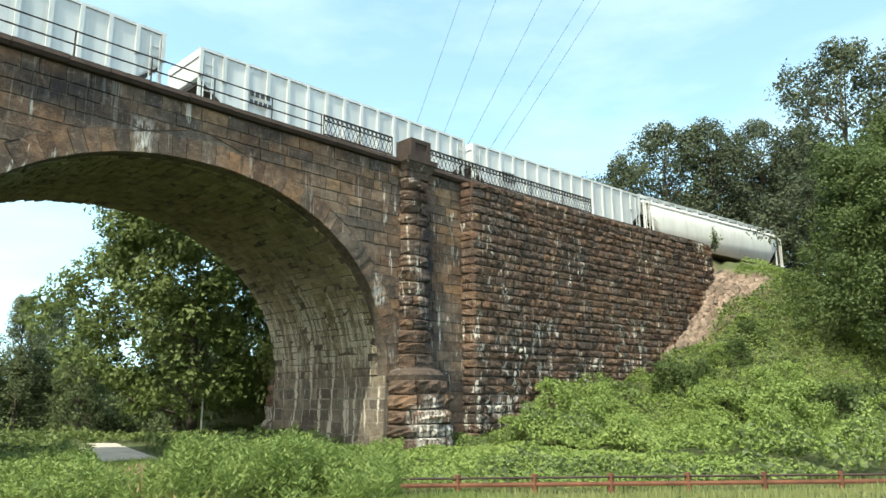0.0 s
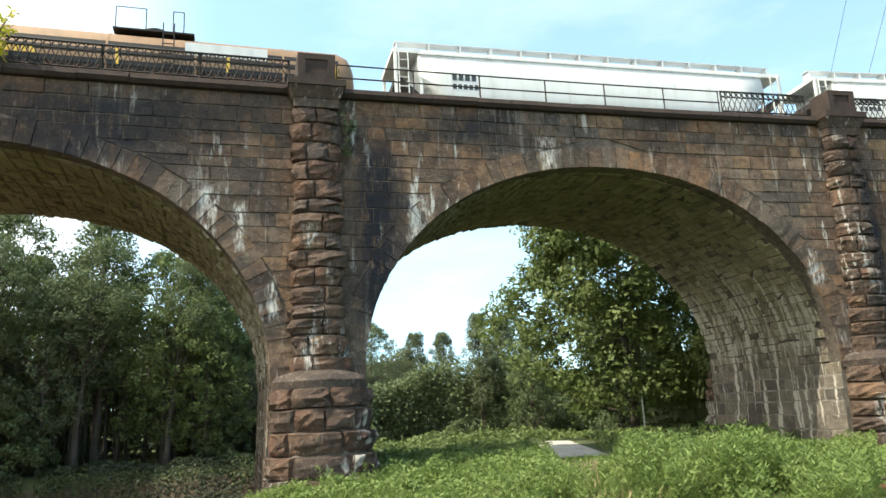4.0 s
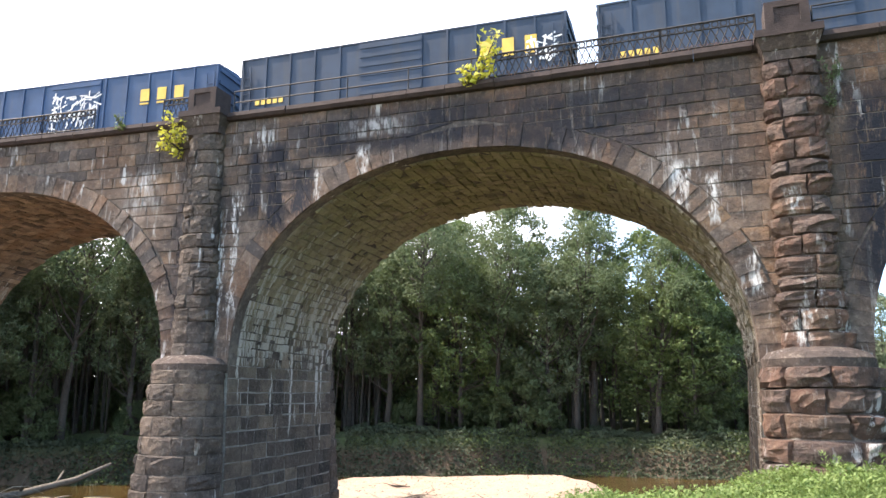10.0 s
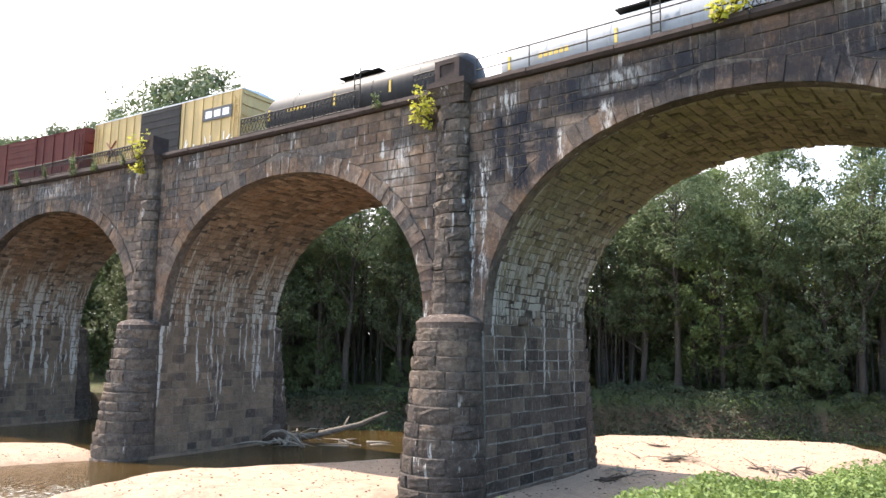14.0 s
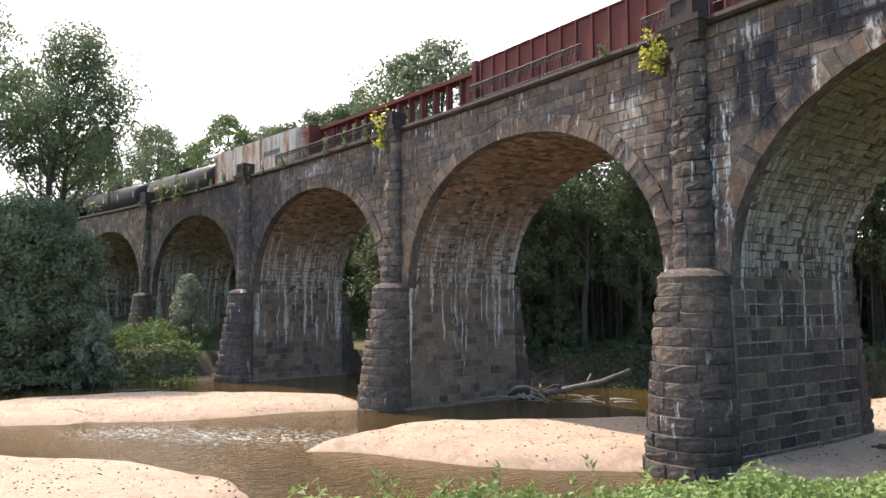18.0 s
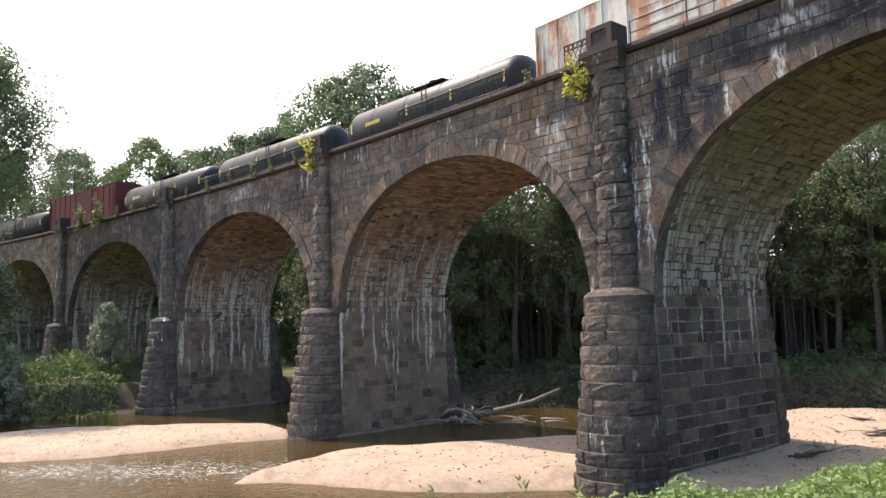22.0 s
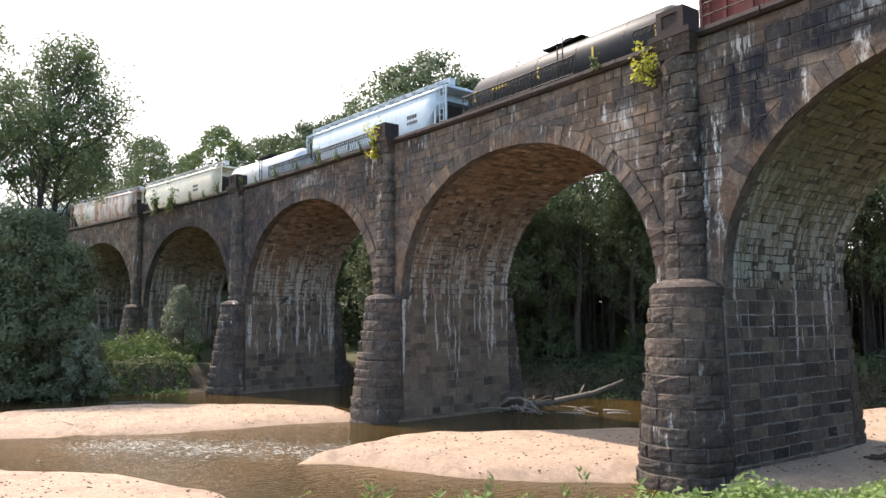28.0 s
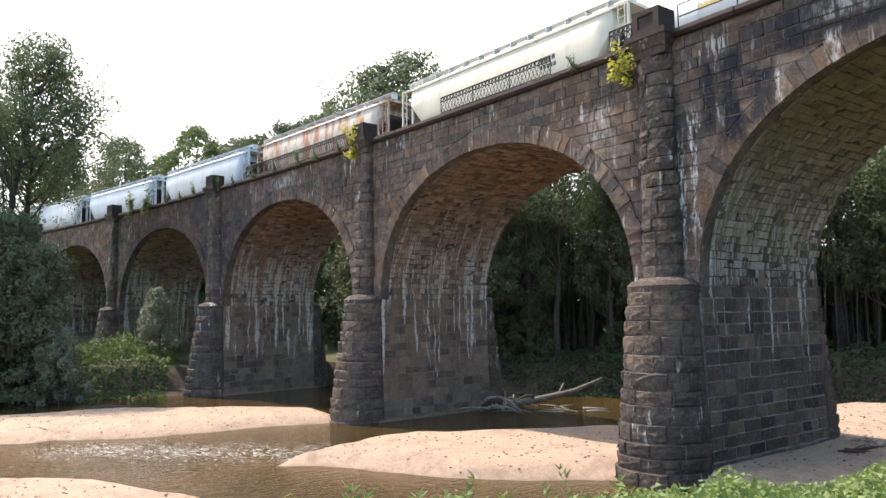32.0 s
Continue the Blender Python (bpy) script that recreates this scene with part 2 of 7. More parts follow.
    reach = calc(nt, "MULTIPLY", span_of(nt, own, [(lime_low - 3.9, 0.0), (lime_low - 3.4, 1.0)]), top)
    drips = calc(nt, "MULTIPLY", ramp(nt, thin, [(thin_at, (0,) * 3), (thin_at + 0.03, (1,) * 3)]), reach)
    col = mix(nt, calc(nt, "MULTIPLY", drips, min(1.0, lime + 0.2)), col, (0.66, 0.625, 0.565))
    col = mix(nt, ramp(nt, fine, [(0.3, (0.5,) * 3), (0.7, (0,) * 3)]), col, mix(nt, 1.0, col, (0.5, 0.47, 0.45), "MULTIPLY"))
    nt.links.new(col, b.inputs["Base Color"])
    bump(nt, b, noisy(nt, 6, 9, 0.75), 1.0, 0.16)
    return m


def masonries(name, tones, **kw):
    """The same stone for single pieces and for joined ones."""
    return masonry(name, tones, **kw), masonry(name + "_rest", tones, island=True, **kw)


BROWN = [(0.11, 0.082, 0.068), (0.215, 0.142, 0.098), (0.155, 0.126, 0.108), (0.31, 0.205, 0.13), (0.095, 0.083, 0.08), (0.195, 0.155, 0.128), (0.26, 0.19, 0.145), (0.135, 0.10, 0.082)]
# lime runs and soot patches of the near spandrels, painted shade of the far spans: x, height at the top and the foot,
# half width, strength
LIME_RUNS = [(-16.93, 13.6, 9.0, 0.13, 0.95), (-17.45, 12.9, 8.1, 0.09, 0.8), (-11.7, 15.0, 13.8, 0.22, 0.5), (-13.5, 14.3, 12.9, 0.16, 0.45), (-0.8, 13.3, 11.6, 0.26, 0.75), (0.15, 12.8, 11.2, 0.18, 0.7), (1.2, 10.4, 9.0, 0.14, 0.8),
             (5.95, 13.2, 11.6, 0.3, 0.75), (10.9, 15.6, 14.2, 0.4, 0.5), (21.5, 11.4, 10.0, 0.28, 0.75), (-11.2, 16.0, 15.3, 1.3, 0.3), (2.25, 8.6, 7.4, 0.16, 0.85), (-49.5, 16.3, 15.4, 2.0, 0.35), (-21.3, 14.9, 13.2, 0.9, 0.3), (23.3, 12.6, 10.2, 0.12, 0.6), (23.0, 5.8, 3.3, 0.7, 1.0), (24.4, 5.0, 3.3, 0.4, 0.9), (2.3, 12.0, 11.2, 0.2, 0.8)]
# last two rows paint the far spans' tree shade into the stone
SOOT_SHADE_RUNS = [(-15.3, 15.6, 11.9, 0.5, 0.9), (-14.2, 14.6, 12.4, 0.7, 0.7), (-16.2, 15.4, 12.6, 0.3, 0.8), (-3.4, 14.9, 14.5, 0.5, 0.9), (4.6, 15.4, 8.5, 0.9, 0.7), (-19.0, 15.4, 8.0, 0.7, 0.6), (24.3, 15.5, 8.0, 0.9, 0.55), (-39.0, 15.4, 12.4, 0.4, 0.7), (-13.0, 16.3, 14.6, 2.6, 0.55), (8.0, 16.3, 15.2, 2.0, 0.4), (-9.0, 16.4, 14.6, 5.0, 0.5), (-4.0, 16.4, 13.6, 6.0, 0.45), (-60.0, 16.4, 8.0, 6.0, 0.4), (-72.0, 16.4, 5.0, 7.0, 0.5)]
M_STONE, M_STONES = masonries("brown_sandstone", BROWN, white=(0.585, 0.65), tint=(1.18, 1.0, 0.86), drip=0.2, runs=True)
RED = [(0.15, 0.088, 0.066), (0.205, 0.12, 0.085), (0.115, 0.082, 0.07), (0.24, 0.148, 0.10), (0.165, 0.112, 0.092), (0.12, 0.096, 0.086)]
M_ROCK, M_ROCKS = masonries("rock_faced_sandstone", RED, white=(0.57, 0.62), dark=0.5, drip=0.12, relief=0.14, runs=True)
M_ROCK_B, M_ROCKS_B = masonries("river_pier_sandstone", [(0.16, 0.125, 0.10), (0.21, 0.165, 0.13), (0.12, 0.10, 0.088), (0.25, 0.19, 0.145), (0.17, 0.14, 0.118), (0.14, 0.118, 0.105)], white=(0.61, 0.67), dark=0.5, relief=0.16)
M_WING, M_WINGS = masonries("wall_sandstone", RED, white=(0.575, 0.62), dark=0.6, low=(11.0, 4.5, 0.085), width=3.2, streak=0.3, drip=0.3, relief=0.14)
VAULT = [(0.17, 0.145, 0.105), (0.42, 0.36, 0.26), (0.28, 0.24, 0.18), (0.50, 0.43, 0.32), (0.13, 0.11, 0.085), (0.40, 0.345, 0.26), (0.22, 0.185, 0.14)]
FACE = [(0.10, 0.083, 0.072), (0.25, 0.195, 0.15), (0.055, 0.051, 0.05), (0.32, 0.245, 0.185), (0.12, 0.10, 0.087), (0.20, 0.155, 0.12), (0.042, 0.041, 0.043)]
UMBER = [(0.26, 0.19, 0.14), (0.50, 0.375, 0.28), (0.35, 0.26, 0.20), (0.58, 0.45, 0.345), (0.17, 0.128, 0.10), (0.50, 0.385, 0.30), (0.12, 0.098, 0.083)]
TAWNY = [(0.28, 0.205, 0.15), (0.35, 0.26, 0.19), (0.10, 0.083, 0.074), (0.31, 0.235, 0.172), (0.39, 0.295, 0.215), (0.23, 0.172, 0.132), (0.15, 0.12, 0.10)]
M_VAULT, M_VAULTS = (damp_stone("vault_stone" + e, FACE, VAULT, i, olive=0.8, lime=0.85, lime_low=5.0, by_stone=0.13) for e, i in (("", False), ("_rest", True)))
M_FACE, M_FACES = (damp_stone("pier_face_stone" + e, FACE, VAULT, i, lime=0.75, lime_low=5.0, soot=0.6) for e, i in (("", False), ("_rest", True)))
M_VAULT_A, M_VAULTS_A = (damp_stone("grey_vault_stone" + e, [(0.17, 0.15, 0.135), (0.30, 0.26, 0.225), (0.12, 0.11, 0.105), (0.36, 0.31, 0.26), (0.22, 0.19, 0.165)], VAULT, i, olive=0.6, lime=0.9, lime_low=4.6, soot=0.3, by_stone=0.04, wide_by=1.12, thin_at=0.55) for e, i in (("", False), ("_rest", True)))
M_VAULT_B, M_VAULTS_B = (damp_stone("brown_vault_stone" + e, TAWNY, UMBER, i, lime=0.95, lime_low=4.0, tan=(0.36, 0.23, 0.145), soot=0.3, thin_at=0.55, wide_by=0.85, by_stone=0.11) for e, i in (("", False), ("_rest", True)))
M_FACE_B, M_FACES_B = (damp_stone("brown_pier_face_stone" + e, TAWNY, UMBER, i, lime=0.8, lime_low=3.6, tan=(0.28, 0.205, 0.14), soot=0.3, thin_at=0.56, wide_by=0.6) for e, i in (("", False), ("_rest", True)))


def plain(name, colour, rough=0.6, metal=0.0, vary=0.25, scale=3.0, relief=0.0, out="Object"):
    """Paint, metal or earth: a colour with stains at two scales."""
    m, nt, b = material(name, rough, metal)
    a = noisy(nt, scale, 5, 0.6, out=out)
    c = noisy(nt, scale * 9, 4, 0.6, out=out)
    dark = tuple(v * (1 - vary) for v in colour)
    light = tuple(min(1, v * (1 + vary * 0.7)) for v in colour)
    col = ramp(nt, a, [(0.3, dark), (0.7, light)])
    col = mix(nt, ramp(nt, c, [(0.35, (vary,) * 3), (0.65, (0, 0, 0))]), col, dark)
    nt.links.new(col, b.inputs["Base Color"])
    if relief:
        bump(nt, b, c, 0.6, relief)
    return m


M_MORTAR = masonry("lime_mortar", [(0.19, 0.16, 0.135), (0.22, 0.185, 0.155)], white=(0.62, 0.68))
M_COPE = plain("dark_coping_stone", (0.045, 0.029, 0.025), 0.92, vary=0.5, scale=2.2, relief=0.03)
M_LIME = plain("pale_pier_mortar", (0.31, 0.29, 0.26), 0.95, vary=0.6, scale=1.2)
M_TANLIME = plain("tan_pier_mortar", (0.25, 0.195, 0.15), 0.95, vary=0.45, scale=1.2)
M_CAP = masonry("dark_cap_stone", [(0.10, 0.072, 0.06), (0.13, 0.098, 0.082), (0.085, 0.07, 0.064)], white=(0.57, 0.62), dark=0.5)
M_IRON = plain("weathered_black_iron", (0.03, 0.026, 0.024), 0.7, 0.3, vary=0.4)
M_RUST = plain("rusty_steel", (0.17, 0.075, 0.045), 0.85, 0.2, vary=0.45, scale=2, relief=0.004)
M_BALLAST = plain("track_ballast", (0.17, 0.14, 0.12), 0.95, vary=0.5, scale=8, relief=0.04)
M_BARK = plain("grey_brown_bark", (0.085, 0.07, 0.058), 0.95, vary=0.5, scale=5, relief=0.02)
M_DRIFT = plain("bleached_driftwood", (0.33, 0.28, 0.225), 0.9, vary=0.45, scale=6, relief=0.01)


def leafy(name, tones, thin=0.35):
    m, nt, b = material(name, 0.6)
    b.inputs["Specular IOR Level"].default_value = 0.35
    rnd = nt.nodes.new("ShaderNodeNewGeometry").outputs["Random Per Island"]
    n = len(tones)
    col = ramp(nt, rnd, [(i / (n - 1), c) for i, c in enumerate(tones)])
    col = mix(nt, ramp(nt, noisy(nt, 0.6, 3), [(0.35, (0, 0, 0)), (0.7, (0.6,) * 3)]), col, tones[-1])
    nt.links.new(col, b.inputs["Base Color"])
    t = nt.nodes.new("ShaderNodeBsdfTranslucent")
    nt.links.new(col, t.inputs["Color"])
    ms = nt.nodes.new("ShaderNodeMixShader")
    ms.inputs[0].default_value = thin
    nt.links.new(b.outputs[0], ms.inputs[1])
    nt.links.new(t.outputs[0], ms.inputs[2])
    nt.links.new(ms.outputs[0], nt.nodes["Material Output"].inputs["Surface"])
    return m


M_LEAF = leafy("deep_green_leaves", [(0.076, 0.104, 0.046), (0.104, 0.142, 0.058), (0.145, 0.18, 0.08), (0.088, 0.124, 0.056)])
M_LEAF2 = leafy("grey_green_leaves", [(0.095, 0.122, 0.062), (0.13, 0.16, 0.082), (0.18, 0.205, 0.118), (0.082, 0.112, 0.055)])
M_LEAF3 = leafy("yellow_green_leaves", [(0.09, 0.135, 0.04), (0.12, 0.165, 0.05), (0.072, 0.115, 0.038), (0.155, 0.195, 0.065)])
M_WEED = leafy("bright_weeds", [(0.115, 0.175, 0.046), (0.16, 0.235, 0.06), (0.09, 0.145, 0.042), (0.20, 0.265, 0.082)])
M_MOWN = leafy("mown_grass_blades", [(0.19, 0.225, 0.085), (0.25, 0.28, 0.11), (0.155, 0.20, 0.07), (0.30, 0.31, 0.145)])
M_VINE = leafy("sunlit_creeper_leaves", [(0.042, 0.068, 0.02), (0.068, 0.105, 0.03), (0.052, 0.085, 0.026), (0.088, 0.125, 0.04)])
M_BANKLEAF = leafy("olive_bank_leaves", [(0.125, 0.15, 0.078), (0.16, 0.19, 0.10), (0.21, 0.235, 0.135), (0.10, 0.125, 0.065)])
M_BRAMBLE = leafy("green_bramble_leaves", [(0.092, 0.142, 0.042), (0.125, 0.185, 0.055), (0.07, 0.11, 0.035), (0.155, 0.21, 0.07)])
M_PALELEAF = leafy("pale_silvery_leaves", [(0.22, 0.25, 0.17), (0.28, 0.31, 0.22), (0.17, 0.20, 0.13)])
# M_WEED's tones raised: the slope's sunlight is put into the leaf colour
M_SLOPE = leafy("sunlit_slope_leaves", [(0.14, 0.205, 0.055), (0.19, 0.275, 0.07), (0.11, 0.17, 0.05), (0.24, 0.31, 0.095)])
# darkened leaf copy: the hill crowns' and far bank's shade put into the colour
M_SHADE_LEAF = leafy("shade_dark_leaves", [(0.038, 0.052, 0.030), (0.055, 0.074, 0.040), (0.075, 0.095, 0.052), (0.045, 0.062, 0.034)], 0.25)
M_GOLD = leafy("golden_seedling_leaves", [(0.42, 0.40, 0.04), (0.55, 0.50, 0.06), (0.34, 0.36, 0.05)], 0.45)


# ---- small builders ----
class Shape:
    """Vertices and faces on their way to one mesh."""

    def __init__(self):
        self.v, self.f = [], []

    def add(self, verts, faces):
        n = len(self.v)
        self.v.extend(tuple(p) for p in verts)
        self.f.extend(tuple(i + n for i in f) for f in faces)
        return self

    def hexa(self, c):
        """Eight corners: four below, four above, both rounds alike."""
        return self.add(c, [(3, 2, 1, 0), (4, 5, 6, 7), (0, 1, 5, 4), (1, 2, 6, 5), (2, 3, 7, 6), (3, 0, 4, 7)])

    def box(self, x0, x1, y0, y1, z0, z1):
        return self.hexa([(x0, y0, z0), (x1, y0, z0), (x1, y1, z0), (x0, y1, z0), (x0, y0, z1), (x1, y0, z1), (x1, y1, z1), (x0, y1, z1)])

    def tube(self, pts, radii, n=8, cap=True):
        pts = [Vector(p) for p in pts]
        rings = []
        for i, p in enumerate(pts):
            d = (pts[min(i + 1, len(pts) - 1)] - pts[max(i - 1, 0)]).normalized()
            a = d.orthogonal().normalized() if abs(d.z) < 0.99 else Vector((1, 0, 0))
            if abs(d.z) < 0.99:
                a = d.cross(Vector((0, 0, 1))).normalized()
            b = d.cross(a)
            r = radii[i] if isinstance(radii, (list, tuple)) else radii
            rings.append([p + (a * math.cos(k * math.tau / n) + b * math.sin(k * math.tau / n)) * r for k in range(n)])
        base = len(self.v)
        for r in rings:
            self.v.extend(tuple(q) for q in r)
        for i in range(len(rings) - 1):
            for k in range(n):
                j = (k + 1) % n
                self.f.append((base + i * n + k, base + i * n + j, base + (i + 1) * n + j, base + (i + 1) * n + k))
        if cap:
            self.f.append(tuple(base + k for k in reversed(range(n))))
            self.f.append(tuple(base + (len(rings) - 1) * n + k for k in range(n)))
        return self

    def mesh(self, name, mat, smooth=False):
        me = bpy.data.meshes.new(name)
        me.from_pydata(self.v, [], self.f)
        for m in mat if isinstance(mat, (list, tuple)) else (mat,):
            me.materials.append(m)
        if smooth:
            me.polygons.foreach_set("use_smooth", [True] * len(me.polygons))
        me.update()
        return me


def part(name, shape, mat, parent, label="", smooth=False, local=False):
    """One mesh object under a thing or a part. Its vertices are places in the world unless local."""
    me = shape if isinstance(shape, bpy.types.Mesh) else shape.mesh(name, mat, smooth)
    ob = new(name, me)
    ob.parent = parent
    if parent is not None and not local:
        ob.matrix_parent_inverse = world_of(parent).inverted()
    if label:
        ob["label"] = label
    return ob


def world_of(ob):
    m = ob.matrix_basis.copy()
    if ob.parent is not None:
        m = world_of(ob.parent) @ ob.matrix_parent_inverse @ m
    return m


def thing(name, m, label, category, group="", kind=""):
    ob = new(name)
    ob.matrix_basis = m
    ob.empty_display_size = 0.2
    return tagged(ob, label, category, group, kind)


def rough_block(at, s0, s1, z0, z1, out, rnd, n=1, skew=(0, 0), rock=False, g=0.005, back=0.03, worn=False, jit=0.0):
    """One stone of a face: at(a, o, z) gives places; its arrises are worn and its face stands out unevenly.
    skew moves the upper ends, for stones that are cut to an arch; rock bulges the face like split stone."""
    sh = Shape()
    a0, a1, b0, b1 = s0 + g, s1 - g, z0 + g, z1 - g
    e = (min(0.025 if worn else 0.05, 0.2 * (b1 - b0)) if rock else min(0.016, 0.12 * (b1 - b0))) * rnd.uniform(0.6, 1.4)

    du, dv = ([rnd.uniform(-jit, jit) for i in range(4)] for k in range(2))

    def pt(u, v, o):
        lo, hi = a0 + skew[0] * v, a1 + skew[1] * v
        w = ((1 - u) * (1 - v), u * (1 - v), (1 - u) * v, u * v)
        return at(lo + (hi - lo) * u + sum(p * q for p, q in zip(w, du)), o, b0 + (b1 - b0) * v + sum(p * q for p, q in zip(w, dv)))

    wu, wv = max(1e-3, a1 - a0), b1 - b0
    k = n + 1
    us = [0] + [e / wu + (1 - 2 * e / wu) * i / n for i in range(k)] + [1]
    vs = [0] + [e / wv + (1 - 2 * e / wv) * i / n for i in range(k)] + [1]
    if wu < 3 * e:
        us = [i / (k + 1) for i in range(k + 2)]
    m = k + 2
    tu, tv = rnd.uniform(-0.45, 0.45), rnd.uniform(-0.3, 0.55)
    ru, rv = rnd.uniform(0.3, 0.7), rnd.uniform(0.35, 0.75)
    for j, v in enumerate(vs):
        for i, u in enumerate(us):
            rim = i in (0, m - 1) or j in (0, m - 1)
            if rim:
                o = (rnd.uniform(-0.02, 0.0) if worn else rnd.uniform(-0.05, -0.02)) if rock else -back
            elif rock:
                hill = max(0.0, 1 - 1.3 * (abs(u - ru) ** 2.2 + abs(v - rv) ** 2.2) ** (1 / 2.2))
                o = out * (0.28 + 0.75 * hill + tu * (u - 0.5) + tv * (v - 0.5)) * rnd.uniform(0.65, 1.25) + rnd.uniform(0, 0.02)
                u, v = u + rnd.uniform(-0.25, 0.25) / m, v + rnd.uniform(-0.25, 0.25) / m
            else:
                o = out * (0.75 + 0.5 * tu * (u - 0.5) + 0.6 * tv * (v - 0.5)) * rnd.uniform(0.75, 1.15)
            sh.v.append(tuple(pt(u, v, o)))
    for j in range(m - 1):
        for i in range(m - 1):
            q = j * m + i
            sh.f.append((q, q + 1, q + m + 1, q + m))
    return sh


def joined(shapes):
    s = Shape()
    for x in shapes:
        s.add(x.v, x.f)
    return s


def shared_out(shapes, name, mat, rest_mat, parent, limit=300, smooth=False):
    """The first stones one by one, the rest as one part."""
    for x in shapes[:limit]:
        part(name, x, mat, parent, smooth=smooth)
    if len(shapes) > limit:
        tagged(part("further_" + name + "s", joined(shapes[limit:]), rest_mat, parent, smooth=smooth), kind="stuff")


# ---- the viaduct ----
def arch_out(ang, d):
    """The place d outside the arch's curve, square to it."""
    u, z = arch_point(ang)
    e = 1e-3
    (u0, z0), (u1, z1) = arch_point(max(0.0, ang - e)), arch_point(min(math.pi, ang + e))
    k = math.hypot(u1 - u0, z1 - z0)
    return u + d * (z1 - z0) / k, z - d * (u1 - u0) / k


def ring_u(z):
    """Half width of the ring's outer line at height z, or None above its crown."""
    pts = [arch_out(math.pi / 2 * i / 90, RING) for i in range(91)]
    if z >= pts[-1][1]:
        return None
    return float(np.interp(z, [p[1] for p in pts], [p[0] for p in pts]))


def arch_point(ang, grow=0.0):
    a, b, n = HALF + grow, RISE + grow, ROUND
    c, s = math.cos(ang), math.sin(ang)
    return a * math.copysign(abs(c) ** (2 / n), c), SPRING + b * abs(s) ** (2 / n)


RING = 0.8


def span(k):
    """The arch between pier k and pier k + 1: vault, ring, spandrels with their stones."""
    rnd = random.Random(40 + k)
    mid = (k - 1.5) * PITCH
    near = k in (1, 2, 3)
    top = thing("arch_span", Matrix.Translation(U(mid, -WIDE / 2, SPRING)), "brown sandstone arch span with lime-streaked vault between two piers", "stone arch", "arches of the viaduct", "structure")
    # core: spandrel slabs and vault, 60 mm behind the stones
    sh = Shape()
    steps = 40
    prof = [arch_point(math.pi * i / steps) for i in range(steps + 1)]
    wedge = PITCH / 2
    for o0, o1 in ((-0.008, -0.9), (-WIDE + 0.9, -WIDE + 0.02)):
        for i in range(steps):
            (u0, z0), (u1, z1) = prof[i], prof[i + 1]
            q = []
            for o in (o0, o1):
                q += [U(mid + u0, o, z0), U(mid + u1, o, z1), U(mid + u1, o, COPE0), U(mid + u0, o, COPE0)]
            sh.hexa(q)
        for sgn in (-1, 1):
            q = []
            for o in (o0, o1):
                q += [U(mid + sgn * HALF, o, SPRING - 0.3), U(mid + sgn * wedge, o, SPRING - 0.3), U(mid + sgn * wedge, o, COPE0), U(mid + sgn * HALF, o, COPE0)]
            sh.hexa(q)
    part("spandrel_core", sh, M_MORTAR, top)
    sh = Shape()
    outer = [arch_point(math.pi * i / steps, 0.6) for i in range(steps + 1)]
    for i in range(steps):
        (u0, z0), (u1, z1) = [(u * 1.001, z + 0.012) for u, z in prof[i:i + 2]]
        (v0, y0), (v1, y1) = outer[i:i + 2]
        q = []
        for o in (-0.07, -WIDE + 0.03):
            q += [U(mid + u0, o, z0), U(mid + u1, o, z1), U(mid + v1, o, y1), U(mid + v0, o, y0)]
        sh.hexa(q)
    part("vault_core", sh, M_MORTAR, top)
    # ring stones
    ring = []
    count = 60
    for i in range(count):
        a0, a1 = math.pi * i / count, math.pi * (i + 1) / count
        depth = RING * rnd.uniform(0.9, 1.06)
        c = [arch_point(a0), arch_point(a1), arch_out(a1, depth), arch_out(a0, depth)]
        cu, cz = sum(p[0] for p in c) / 4, sum(p[1] for p in c) / 4
        out = rnd.uniform(0.05, 0.085)
        sh = Shape()
        fr = [(cu + (u - cu) * 0.965, cz + (z - cz) * 0.975) for u, z in c]
        bk = [(cu + (u - cu) * 0.99, cz + (z - cz) * 0.99) for u, z in c]
        sh.v = [tuple(U(mid + u, -0.5, z)) for u, z in bk] + [tuple(U(mid + u, 0.0, z)) for u, z in bk] + [tuple(U(mid + u, out * rnd.uniform(0.7, 1.3), z)) for u, z in fr]
        sh.f = [(4, 5, 9, 8), (5, 6, 10, 9), (6, 7, 11, 10), (7, 4, 8, 11), (8, 9, 10, 11), (0, 1, 5, 4), (1, 2, 6, 5), (2, 3, 7, 6), (3, 0, 4, 7)]
        ring.append(sh)
    # courses of the spandrels
    stones = []
    z = COPE0
    row = 0
    while z > SPRING + 0.1:
        hgt = min(rnd.uniform(0.34, 0.56), z - SPRING)
        z0, z1 = z - hgt, z
        lo, hi = ring_u(z0), ring_u(z1)
        runs = []
        edge = PITCH / 2 - 0.1
        if lo is None or lo < 0.5:
            runs = [(-edge, edge, 0, 0)]
        else:
            h = hi if hi is not None else lo * (0.15 if z1 - SPRING - RISE - RING > 0.2 else 0.4)
            runs = [(-edge, -lo, 0, lo - h), (lo, edge, h - lo, 0)]
        for a, b, ka, kb in runs:
            x = a
            while x < b - 0.05:
                ln = rnd.uniform(0.4, 1.25)
                if b - x - ln < 0.4:
                    ln = b - x
                first, last = x == a, x + ln >= b - 1e-6
                stones.append(rough_block(lambda s, o, zz: U(mid + s, o, zz), x, x + ln, z0, z1, rnd.uniform(0.01, 0.06), rnd, 1 if not near else 3, (ka if first else 0, kb if last else 0), g=0.009, back=0.016, jit=0.012))
                x += ln
        z = z0
        row += 1
    # vault stones, laid in courses along the barrel
    vault = []
